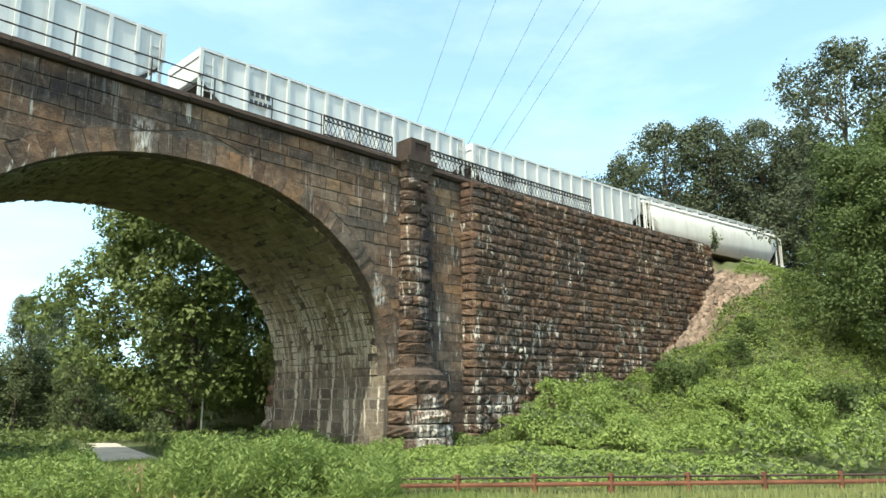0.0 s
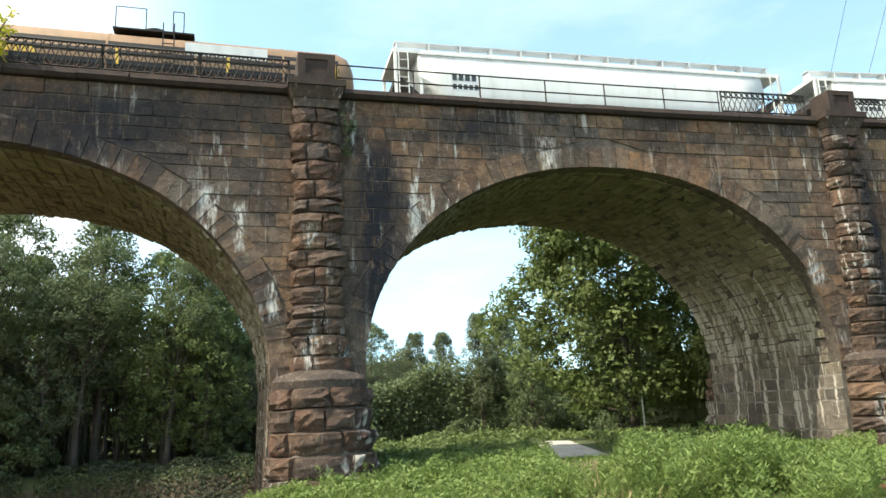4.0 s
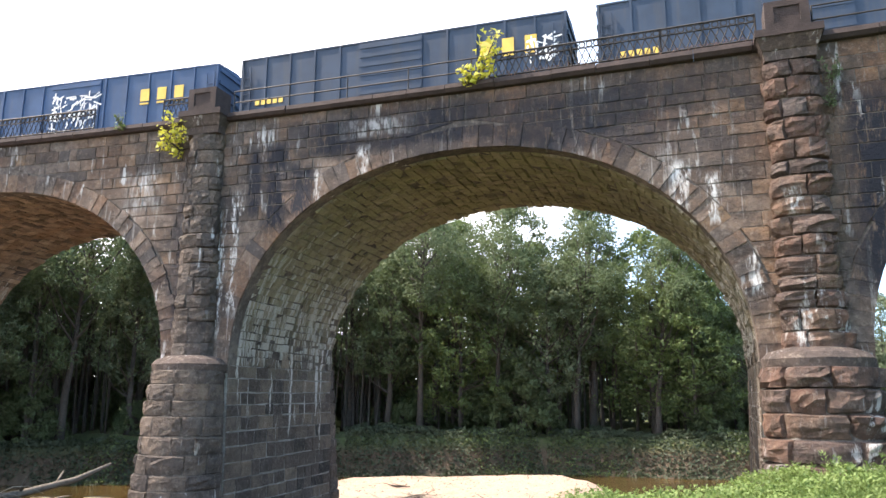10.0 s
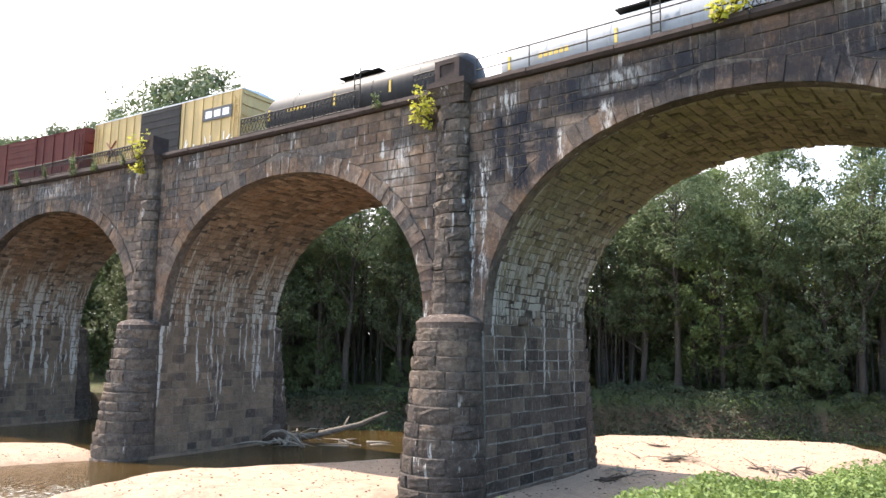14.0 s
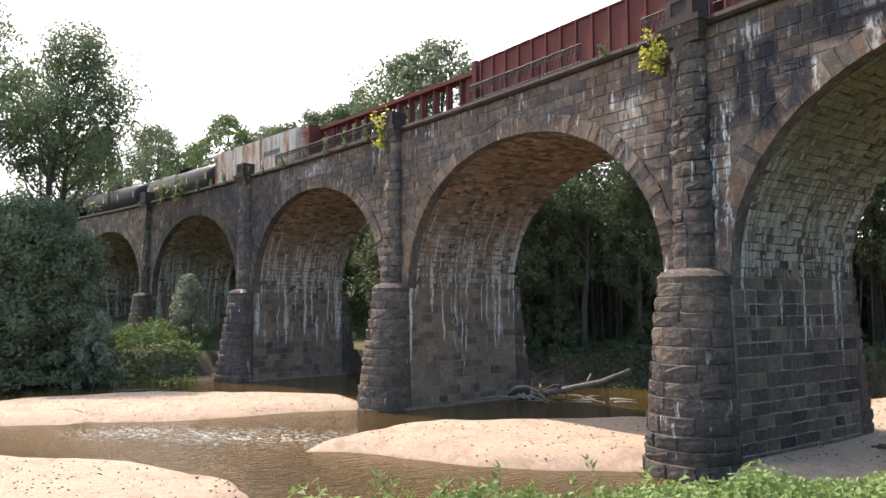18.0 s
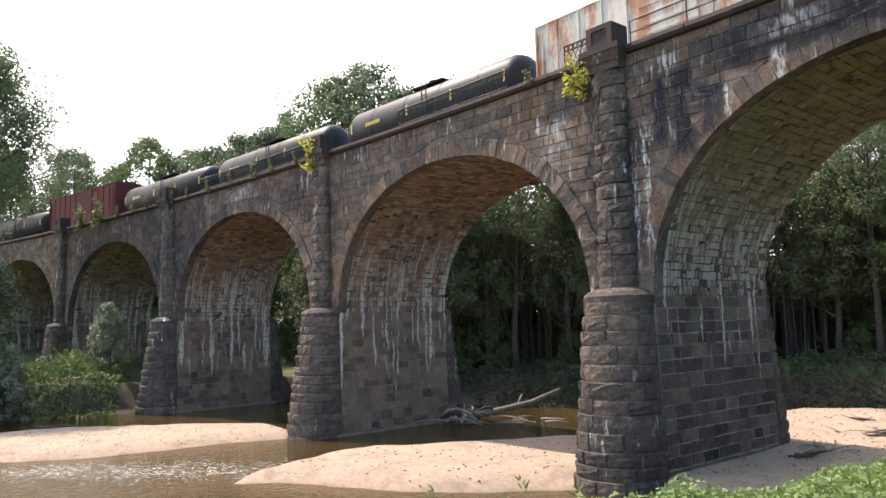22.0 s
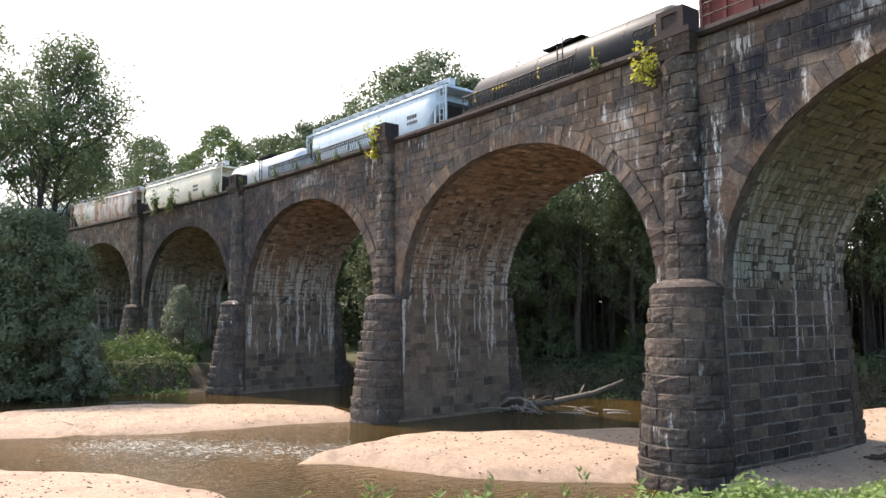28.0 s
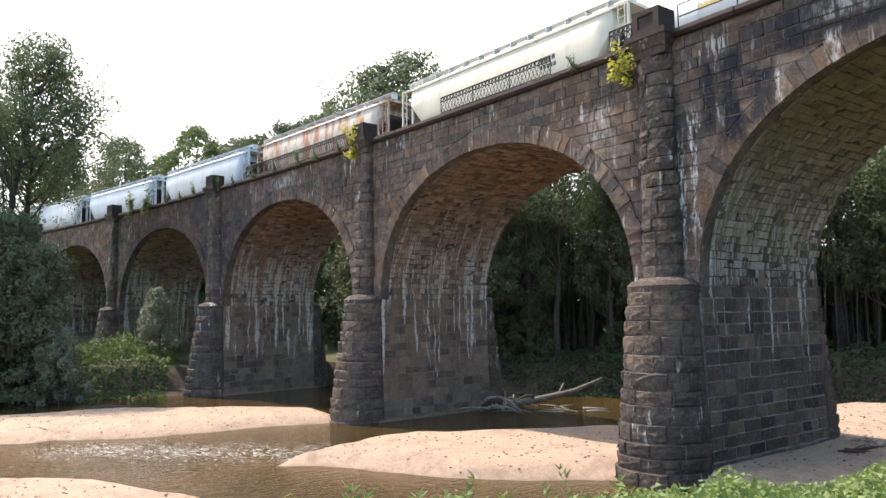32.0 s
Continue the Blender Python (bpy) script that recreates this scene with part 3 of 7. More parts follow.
    rows_n = 80
    for i in range(rows_n):
        a0, a1 = math.pi * i / rows_n, math.pi * (i + 1) / rows_n
        o = -0.52 + rnd.uniform(0, 0.02)
        x = o
        while x > -WIDE + 0.05:
            ln = min(rnd.uniform(0.3, 0.75), x + WIDE)
            if x - ln + WIDE < 0.4:
                ln = x + WIDE
            out = rnd.uniform(-0.01, 0.075)
            ja, jb = rnd.uniform(-0.08, 0.08), rnd.uniform(0.92, 1.08)

            def vp(v, w, oo, ang=(a0, a1)):
                u, zz = arch_point(ang[0] + (ang[1] - ang[0]) * v, -oo)
                return U(mid + u, w, zz)

            sh = Shape()
            w0, w1 = x - 0.01, x - ln + 0.01
            m = 0.02
            sh.v = [tuple(vp(v, w, -0.05)) for v, w in ((ja, w0), (jb, w0), (jb, w1), (ja, w1))] + [tuple(vp(v, w, out + rnd.uniform(-0.03, 0.045))) for v, w in ((ja + 0.07, w0 - m), (jb - 0.07, w0 - m), (jb - 0.07, w1 + m), (ja + 0.07, w1 + m))]
            sh.f = [(0, 1, 5, 4), (1, 2, 6, 5), (2, 3, 7, 6), (3, 0, 4, 7), (4, 5, 6, 7)]
            vault.append(sh)
            x -= ln
    if near:
        for x in ring:
            part("voussoir", x, M_STONE, top)
        shared_out(stones, "stone", M_STONE, M_STONES, top)
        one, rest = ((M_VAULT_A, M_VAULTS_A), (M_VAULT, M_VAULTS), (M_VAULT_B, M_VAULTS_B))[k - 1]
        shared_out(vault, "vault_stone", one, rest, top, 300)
    else:
        for x in ring:
            part("voussoir", x, M_STONE, top)
        tagged(part("stones", joined(stones), M_STONES, top), kind="stuff")
        tagged(part("vault_stones", joined(vault), M_VAULTS_B, top), kind="stuff")
    return top


def pier(k, foot):
    """Pier k: a wedge of coursed stone, a round-nosed buttress on either side, a pilaster with corbel and parapet block."""
    rnd = random.Random(70 + k)
    s0 = (k - 2) * PITCH
    near = k in (1, 2, 3, 4)
    top = thing("bridge_pier", Matrix.Translation(U(s0, -WIDE / 2, foot)), "dark brown rock-faced stone pier with round-nosed buttress and slender pilaster", "bridge pier", "piers of the viaduct", "structure")
    hw = PITCH / 2 - HALF
    sh = Shape()
    q = []
    for z, g in ((foot, 0.2), (SPRING, 0.0)):
        q += [U(s0 - hw - g - 0.002, -0.05, z), U(s0 + hw + g + 0.002, -0.05, z), U(s0 + hw + g + 0.002, -WIDE + 0.05, z), U(s0 - hw - g - 0.002, -WIDE + 0.05, z)]
    sh.hexa(q)
    part("pier_core", sh, M_LIME if k < 4 else M_TANLIME, top)
    if foot < 0:  # a low footing that stands just out of the water
        sh = Shape()
        q = []
        for z, g in ((foot, 0.38), (0.14, 0.28)):
            q += [U(s0 - hw - g, 0.4, z), U(s0 + hw + g, 0.4, z), U(s0 + hw + g, -WIDE - 0.4, z), U(s0 - hw - g, -WIDE - 0.4, z)]
        sh.hexa(q)
        part("footing", sh, M_FACES_B, top, "worn stone footing at the waterline")
    # the two long faces under the arches
    stones = []
    z = SPRING
    while z > foot:
        hgt = rnd.uniform(0.42, 0.58)
        g = 0.2 * (SPRING - z + hgt) / (SPRING - foot + 0.01)
        for sgn in (-1, 1):
            x = 0.0
            while x < WIDE - 0.05:
                ln = rnd.uniform(0.55, 1.15)
                if WIDE - x - ln < 0.4:
                    ln = WIDE - x
                stones.append(rough_block(lambda a, o, zz, sg=sgn, gg=g: U(s0 + sg * (hw + gg + o), -a, zz), x, x + ln, z - hgt, z, rnd.uniform(0.004, 0.05), rnd, 2 if near else 1, g=0.015, back=0.02, jit=0.03))
                x += ln
        z -= hgt
    high = [x for x in stones if x.v[0][2] > 2.9 + 0.5 * math.sin(x.v[0][1] * 1.7)]
    deep = [x for x in stones if not x.v[0][2] > 2.9 + 0.5 * math.sin(x.v[0][1] * 1.7)]
    if near:
        one, rest = (M_VAULT_A, M_VAULTS_A) if k == 1 else (M_FACE, M_FACES) if k < 4 else (M_FACE_B, M_FACES_B)
        shared_out(high, "face_stone", one, rest, top, 170)
        shared_out(deep, "foot_stone", one, rest, top, 130)
    else:
        for nm, group, mt in (("face_stones", high, M_FACES_B), ("foot_stones", deep, M_FACES_B)):
            if group:
                tagged(part(nm, joined(group), mt, top), kind="stuff")

    # round-nosed buttress below, pilaster above; side: +1 the camera's, -1 the far one
    def nose(hw0, out0, side, hw1, out1, z0, z1, rough, nseg, courses, name, near_here):
        blocks = []
        core = Shape()
        rings = []
        for t in (0, 1):
            z = z0 + (z1 - z0) * t
            hwz, oz = hw0 + (hw1 - hw0) * t - 0.025, out0 + (out1 - out0) * t - 0.025
            rings.append([U(s0 + hwz * math.cos(math.pi * i / 10), (0 if side > 0 else -WIDE) + side * max(0.0, oz) * abs(math.sin(math.pi * i / 10)) ** 0.7, z) for i in range(11)])
        core.v = [tuple(p) for r in rings for p in r]
        core.f = [(i, i + 1, i + 12, i + 11) for i in range(10)] + [tuple(range(10, -1, -1)), tuple(range(11, 22))]
        part(name + "_core", core, M_MORTAR, top)
        z = z1
        for c in range(courses):
            hgt = (z - z0) / (courses - c) * (rnd.uniform(0.8, 1.2) if c < courses - 1 else 1)
            t = (z - hgt / 2 - z0) / (z1 - z0)
            hwz, oz = hw0 + (hw1 - hw0) * t, out0 + (out1 - out0) * t
            cuts = [0.0]
            while cuts[-1] < math.pi - 0.05:
                cuts.append(min(math.pi, cuts[-1] + math.pi / nseg * rnd.uniform(0.7, 1.35)))
                if math.pi - cuts[-1] < 0.3:
                    cuts[-1] = math.pi

            def at(a, o, zz, hh=hwz, out=oz):
                e = abs(math.sin(a)) ** 0.7
                return U(s0 + (hh + o) * math.cos(a), (0 if side > 0 else -WIDE) + side * ((out + o) * e), zz)

            for a, b in zip(cuts, cuts[1:]):
                blocks.append(rough_block(at, a - 0.006, b + 0.006, z - hgt, z, rough * rnd.uniform(0.6, 1.4), rnd, 4 if near_here else 2, rock=True, worn=k > 2))
            z -= hgt
        if near_here:
            for x in blocks:
                part(name + "_stone", x, M_ROCK if k < 3 else M_ROCK_B, top)
        else:
            tagged(part(name + "_stones", joined(blocks), M_ROCKS if k < 3 else M_ROCKS_B, top), kind="stuff")

    nb = max(4, round((LEDGE - 0.35 - foot) / (0.66 if k < 3 else 0.56)))
    drop = LEDGE - 0.42 - foot
    for side in (1, -1):
        nose(1.36 + 0.045 * drop, 1.2 + 0.165 * drop, side, 1.36, 1.2, foot, LEDGE - 0.42, 0.24 if k < 3 else 0.085, 3.6 if k < 3 else 4.4, nb, "buttress", near and side > 0)
        # domed cap
        cap = Shape()
        for j, (r, dz) in enumerate(((1.04, -0.44), (1.07, -0.2), (0.93, -0.02), (0.6, 0.12))):
            for i in range(17):
                a = math.pi * i / 16
                cap.v.append(tuple(U(s0 + 1.36 * r * math.cos(a), (0 if side > 0 else -WIDE) + side * 1.2 * r * abs(math.sin(a)) ** 0.7, LEDGE + dz + rnd.uniform(-0.012, 0.012))))
        cap.f = [(j * 17 + i, j * 17 + i + 1, j * 17 + i + 18, j * 17 + i + 17) for j in range(3) for i in range(16)] + [tuple(51 + i for i in range(17)), tuple(16 - i for i in range(17))]
        part("cap", cap, M_CAP, top, "weathered rounded cap stone")
        if side > 0:
            nose(0.79, 0.58, side, 0.64, 0.43, LEDGE + 0.02, COPE0 - 0.55, 0.19 if k < 3 else 0.12, 2.3, 15, "pilaster", near)
            # corbel and base under the parapet block
            for name, h0, h1, o0, o1, z0, z1 in (("necking", 0.72, 0.74, 0.5, 0.52, COPE0 - 0.55, COPE0 - 0.25), ("corbel", 0.76, 0.92, 0.55, 0.75, COPE0 - 0.25, COPE0 + 0.12), ("block_base", 0.95, 0.95, 0.80, 0.80, COPE0 + 0.12, COPE1 + 0.06)):
                sh = Shape()
                q = []
                for z, h, o in ((z0, h0, o0), (z1, h1, o1)):
                    q += [U(s0 - h, o, z), U(s0 + h, o, z), U(s0 + h, -0.5, z), U(s0 - h, -0.5, z)]
                sh.hexa(q)
                part(name, sh, M_COPE if name == "block_base" else M_CAP, top)
            z0, z1 = COPE1 + 0.06, COPE1 + 0.98
            sh = Shape()
            outer = [(-0.62, z0), (0.62, z0), (0.62, z1), (-0.62, z1)]
            inner = [(-0.36, z0 + 0.2), (0.36, z0 + 0.2), (0.36, z1 - 0.2), (-0.36, z1 - 0.2)]
            sh.v = [tuple(U(s0 + a, o, z)) for o, loop in ((0.68, outer), (0.68, inner), (0.63, inner), (-0.35, outer)) for a, z in loop]
            for i in range(4):
                j = (i + 1) % 4
                sh.f += [(i, j, 4 + j, 4 + i), (4 + i, 4 + j, 8 + j, 8 + i), (12 + i, 12 + j, j, i)]
            sh.f += [(8, 9, 10, 11), (15, 14, 13, 12)]
            part("parapet_block", sh, M_COPE, top, "dark block with a sunk square panel")
    return top


FIRST, LAST = -48.4, 530.0


def coping():
    """Coping slabs along the camera's edge, one far edge, deck and tracks."""
    rnd = random.Random(9)
    for side, o0, o1 in ((1, 0.30, -0.75), (-1, -WIDE - 0.25, -WIDE + 0.75)):
        top = thing("coping", Matrix.Translation(U(0, o0, COPE0)), "dark weathered coping course along the deck's edge", "coping", "", "structure")
        s = FIRST if side > 0 else -24
        while s < 125:
            ln = rnd.uniform(1.3, 2.0)
            e = rnd.uniform(-0.02, 0.02)
            sh = Shape()
            q = []
            for z, oo in ((COPE0, o0 - 0.1 * side), (COPE0 + 0.12, o0)):
                q += [U(s + 0.01, oo + e, z), U(s + ln - 0.01, oo + e, z), U(s + ln - 0.01, o1, z), U(s + 0.01, o1, z)]
            sh.hexa(q)
            q = []
            for z, oo in ((COPE0 + 0.12, o0), (COPE1, o0 - 0.04 * side)):
                q += [U(s + 0.01, oo + e, z), U(s + ln - 0.01, oo + e, z), U(s + ln - 0.01, o1, z + e * 0.5), U(s + 0.01, o1, z + e * 0.5)]
            sh.hexa(q)
            part("coping_slab", sh, M_COPE, top)
            s += ln
    sh = Shape()
    n = 250
    for i in range(n):
        a, b = -490 + (LAST + 490) * i / n, -490 + (LAST + 490) * (i + 1) / n
        q = []
        for z in (COPE0 + 0.02, RAIL_Z - 0.2):
            q += [U(a, -0.7, z), U(b, -0.7, z), U(b, -WIDE + 0.7, z), U(a, -WIDE + 0.7, z)]
        sh.hexa(q)
    tagged(part("ballast", sh, M_BALLAST, None), "grey stone ballast on the viaduct's deck", "ballast", "", "structure")
    for off in (-5.08, -6.52, -1.5, -2.94):
        sh = Shape()
        for i in range(n):
            a, b = -490 + (LAST + 490) * i / n, -490 + (LAST + 490) * (i + 1) / n
            q = []
            for z in (RAIL_Z - 0.2, RAIL_Z):
                q += [U(a, off + 0.04, z), U(b, off + 0.04, z), U(b, off - 0.04, z), U(a, off - 0.04, z)]
            sh.hexa(q)
        tagged(part("rail", sh, M_RUST, None), "brown steel rail on the deck's ballast", "rail", "rails", "structure")


for k in range(1, 9):
    span(k)
FEET = {1: 3.2, 2: 2.2, 3: -0.6, 4: -0.6, 5: -0.6, 6: 0.5, 7: 1.5, 8: 2.0, 9: 2.0}
for k, foot in FEET.items():
    pier(k, foot)
coping()
# ---- ground ----
def inside_distance(px, py, poly):
    """Signed distance to a polygon, positive inside."""
    d = np.full(px.shape, 1e9)
    ins = np.zeros(px.shape, bool)
    for (x0, y0), (x1, y1) in zip(poly, poly[1:] + poly[:1]):
        ex, ey = x1 - x0, y1 - y0
        t = np.clip(((px - x0) * ex + (py - y0) * ey) / (ex * ex + ey * ey), 0, 1)
        d = np.minimum(d, np.hypot(px - x0 - t * ex, py - y0 - t * ey))
        c = (y0 > py) != (y1 > py)
        ins ^= c & (px < ex * (py - y0) / (ey if abs(ey) > 1e-9 else 1e-9) + x0)
    return np.where(ins, d, -d)


def lattice(ix, iy):
    h = np.sin(ix * 127.1 + iy * 311.7) * 43758.5453
    return h - np.floor(h)


def wobble(x, y, scale):
    """Smooth noise from -1 to 1."""
    x, y = x / scale, y / scale
    ix, iy = np.floor(x), np.floor(y)
    fx, fy = x - ix, y - iy
    fx, fy = fx * fx * (3 - 2 * fx), fy * fy * (3 - 2 * fy)
    a = lattice(ix, iy) * (1 - fx) + lattice(ix + 1, iy) * fx
    b = lattice(ix, iy + 1) * (1 - fx) + lattice(ix + 1, iy + 1) * fx
    return 2 * (a * (1 - fy) + b * fy) - 1


def ease(x):
    x = np.clip(x, 0, 1)
    return x * x * (3 - 2 * x)


RIVER = [(-14, -90), (-12, -20), (-11.5, 0), (-11, 8), (-10, 14), (-7.5, 20), (-2.5, 23), (0, 28), (1, 34), (4, 44), (12, 51), (40, 57), (130, 60),
         (130, 78), (40, 70), (15, 63), (0.4, 59.5), (-13, 57.5), (-26.5, 50), (-38, 40), (-45, 36), (-52, 33), (-61, 29), (-62, 17), (-60.8, 14), (-63.6, 6.2), (-66, 0.8), (-75, -30), (-88, -90)]
BARS = [
    [(-44, -2), (-42.5, 4.3), (-40.6, 8), (-40.1, 12), (-40.2, 15), (-39.3, 18.6), (-44.3, 20.4), (-47, 17.8), (-50.5, 13.3), (-53.2, 8.6), (-53.7, 5), (-53.5, 1), (-55, -12), (-47, -14)],
    [(-29.6, 11.5), (-26.7, 13.9), (-23.6, 15.9), (-21.4, 17.8), (-19.5, 20.2), (-16, 22), (-13, 24), (-12, 30), (-18, 33), (-25, 31), (-27.5, 27.8), (-30.2, 22.5), (-31.1, 19), (-31.2, 16.8), (-30.6, 14)],
    [(-35, 0.5), (-31.2, 4.2), (-26, 7.2), (-23.5, 7.2), (-19.5, 5), (-17.5, 0), (-18, -15), (-30, -18), (-36, -8)],
    [(-25, 46.4), (-17, 50.5), (-10.8, 53.4), (-7.5, 50), (-7.5, 44), (-10, 35), (-12, 27), (-16, 28), (-21, 36), (-25, 41)],
]
CX, CY = BX, BY - 1 / BEND


def bare_earth(x, y):
    """The worn scree between the end of the wing wall and the creepers, 0 to 1."""
    s, off = line_of(x, y)
    reach = 0.9 + 0.42 * np.clip(-s - 41.0, 0, 8) + 0.5 * wobble(x, y, 1.5)
    return ease((reach - off) / 0.6) * ease((-s - 40.5) / 1.5) * ease((s + 52.0) / 2.0) * (off > -1)



def line_of(x, y):
    r = np.hypot(x - CX, y - CY)
    return np.arctan2(-(x - CX), y - CY) / BEND, 1 / BEND - r


def height(x, y):
    """The ground's height: banks, river bed, sand bars, the embankments at both ends of the viaduct."""
    x, y = np.asarray(x, float), np.asarray(y, float)
    d = inside_distance(x, y, RIVER) + 0.5 * wobble(x, y, 3.1)
    near = ease((x + 0.9 * y * 0 + 30) / 40)  # the camera's bank is the higher one
    near = np.where((y > 45) & (x < 30), 0.35, near)
    top = 2.2 + 1.9 * near + 0.25 * wobble(x, y, 7) + 0.12 * wobble(x, y, 1.9)
    far = np.hypot(x, y)
    top = top + np.where(near < 0.4, ease((-d - 8) / 60) * 5.0, 0)
    z = np.where(d > 0, -0.9 + 0 * d, top * ease(-d / np.where(near > 0.4, np.interp(y, [5, 12, 20, 21], [3.2, 6.0, 6.0, 4.5]), 2.8) + 0.05) - 0.05)
    z = np.where(d > 0, -0.9 * ease(d / 1.2), z)
    for i, bar in enumerate(BARS):
        b = inside_distance(x, y, bar) + 0.45 * wobble(x, y, 2.2) + 0.2 * wobble(x, y, 0.9)
        hgt = (0.42, 0.55, 0.4, 0.6)[i]
        z = np.where(d > -2, np.maximum(z, -0.9 + (0.9 + hgt + 0.07 * wobble(x, y, 2.6)) * ease((b + 1.9) / 3.2)), z)
    shelf = ease(1 - np.abs(0.72 * x + 0.694 * y - 19.0) / 5.0) * ease((x - 9) / 4)
    z = z + (3.6 + 0.06 * wobble(x, y, 1.9) - z) * shelf
    z = z + 0.75 * np.exp(-((x / 4.0) ** 2 + (y / 4.0) ** 2))
    s, off = line_of(x, y)
    # right-hand fill: along the wing wall and beyond it
    crest = np.interp(-s, [22, 25, 30, 39.6, 44, 48, 53, 60], [4.2, 4.4, 5.2, 7.6, 10.2, 13.9, 16.0, 16.4])
    out = np.maximum(off - 0.6, 0)
    side = crest - out * np.interp(-s, [25, 48, 60], [0.10, 0.45, 0.55]) - 0.02 * out ** 2 * np.interp(-s, [25, 48], [0.2, 0.0])
    back = 16.4 - np.maximum(-off - WIDE, 0) * 0.6
    fill = np.where(off > -0.5, side, np.where(s < -49, np.where(off > -WIDE, 16.2, back), back))
    fill = fill + 0.3 * wobble(x, y, 2.3) * (off > 0.5) + 0.25 * wobble(x, y, 1.1) * (off > 0.5)
    use = (s < -22) & ((off > 0) | (s < -25)) & (s > -500)
    z = np.where(use, np.maximum(z, np.minimum(fill, 16.3)), z)
    # left-hand fill beyond the last pier
    fl = 16.3 - np.maximum(np.maximum(off, -off - WIDE), 0) * 0.6
    fl = fl - np.maximum(146 - s, 0) * 0.7
    z = np.where((s > 120) & (s < 540), np.maximum(z, np.minimum(fl, 16.3)), z)
    return z


def axis(lo, hi, step, far):
    a = list(np.arange(lo, hi + 1e-6, step))
    g = step
    while a[-1] < far:
        g *= 1.28
        a.append(a[-1] + g)
    g = step
    while a[0] > -far:
        g *= 1.28
        a.insert(0, a[0] - g)
    return np.array(a)


def ground():
    gx, gy = axis(-80, 50, 0.55, 3500), axis(-22, 66, 0.55, 3500)
    X, Y = np.meshgrid(gx, gy)
    Z = height(X, Y)
    n, m = len(gx), len(gy)
    me = bpy.data.meshes.new("ground")
    v = np.stack([X, Y, Z], -1).reshape(-1, 3)
    i = (np.arange(m - 1)[:, None] * n + np.arange(n - 1)[None]).ravel()
    f = np.stack([i, i + 1, i + n + 1, i + n], 1)
    fill_mesh(me, v, f)
    me.polygons.foreach_set("use_smooth", [True] * len(me.polygons))
    near_bar = np.full(X.shape, -99.0)
    for bar_ in BARS:
        near_bar = np.maximum(near_bar, inside_distance(X, Y, bar_))
    me.attributes.new("sandy", "FLOAT", "POINT").data.foreach_set("value", ease((near_bar + 1.2) / 0.9).ravel())
    me.attributes.new("bare", "FLOAT", "POINT").data.foreach_set("value", bare_earth(X, Y).ravel())
    # sand low down, mud, then soil with grass
    mt, nt, b = material("river_ground", 0.95)
    sep = nt.nodes.new("ShaderNodeSeparateXYZ")
    nt.links.new(coords(nt), sep.inputs[0])
    add = nt.nodes.new("ShaderNodeMath")
    add.operation = "MULTIPLY_ADD"
    nt.links.new(noisy(nt, 0.9, 4), add.inputs[0])
    add.inputs[1].default_value = 0.7
    nt.links.new(sep.outputs[2], add.inputs[2])
    mr = nd(nt, "MapRange")
    mr.inputs[1].default_value, mr.inputs[2].default_value = -0.5, 3.5
    nt.links.new(add.outputs[0], mr.inputs[0])
    sand = ramp(nt, noisy(nt, 6, 6, 0.7), [(0.3, (0.34, 0.232, 0.16)), (0.7, (0.51, 0.372, 0.272))])
    sand = mix(nt, ramp(nt, noisy(nt, 24, 4, 0.8), [(0.36, (0.75,) * 3), (0.48, (0, 0, 0))]), sand, (0.24, 0.16, 0.11))
    sand = mix(nt, ramp(nt, noisy(nt, 0.9, 5, 0.65), [(0.50, (0, 0, 0)), (0.66, (0.55,) * 3)]), sand, (0.22, 0.155, 0.115))
    wet = mix(nt, ramp(nt, mr.outputs[0], [(0.16, (1, 1, 1)), (0.235, (0, 0, 0))]), sand, (0.17, 0.105, 0.06))
    soil = ramp(nt, noisy(nt, 1.7, 5, 0.7), [(0.3, (0.035, 0.045, 0.015)), (0.52, (0.06, 0.085, 0.025)), (0.7, (0.095, 0.08, 0.045))])
    at = nt.nodes.new("ShaderNodeAttribute")
    at.attribute_name = "sandy"
    mud = ramp(nt, noisy(nt, 2.5, 5, 0.7), [(0.3, (0.045, 0.032, 0.02)), (0.7, (0.10, 0.072, 0.045))])
    wet = mix(nt, at.outputs["Fac"], mud, wet)
    col = mix(nt, ramp(nt, mr.outputs[0], [(0.48, (0, 0, 0)), (0.58, (1, 1, 1))]), wet, mix(nt, ramp(nt, mr.outputs[0], [(0.58, (0, 0, 0)), (0.8, (1, 1, 1))]), (0.075, 0.05, 0.032), soil))
    ba = nt.nodes.new("ShaderNodeAttribute")
    ba.attribute_name = "bare"
    earth = ramp(nt, noisy(nt, 2.2, 6, 0.75), [(0.32, (0.11, 0.078, 0.064)), (0.5, (0.235, 0.17, 0.138)), (0.7, (0.37, 0.295, 0.255))])
    col = mix(nt, ba.outputs["Fac"], col, earth)
    nt.links.new(col, b.inputs["Base Color"])
    bump(nt, b, noisy(nt, 20.0, 6, 0.8), 1.0, 0.06)
    me.materials.append(mt)
    tagged(new("ground", me), "river banks of soil and grass with pale sand bars", "ground", "", "structure")


def fill_mesh(me, v, f):
    """Quads from arrays."""
    v, f = np.asarray(v, np.float32), np.asarray(f, np.int32)
    me.vertices.add(len(v))
    me.vertices.foreach_set("co", v.ravel())
    me.loops.add(f.size)
    me.loops.foreach_set("vertex_index", f.ravel())
    me.polygons.add(len(f))
    me.polygons.foreach_set("loop_start", np.arange(0, f.size, f.shape[1], dtype=np.int32))
    me.polygons.foreach_set("loop_total", np.full(len(f), f.shape[1], np.int32))
    me.update(calc_edges=True)
    me.validate()


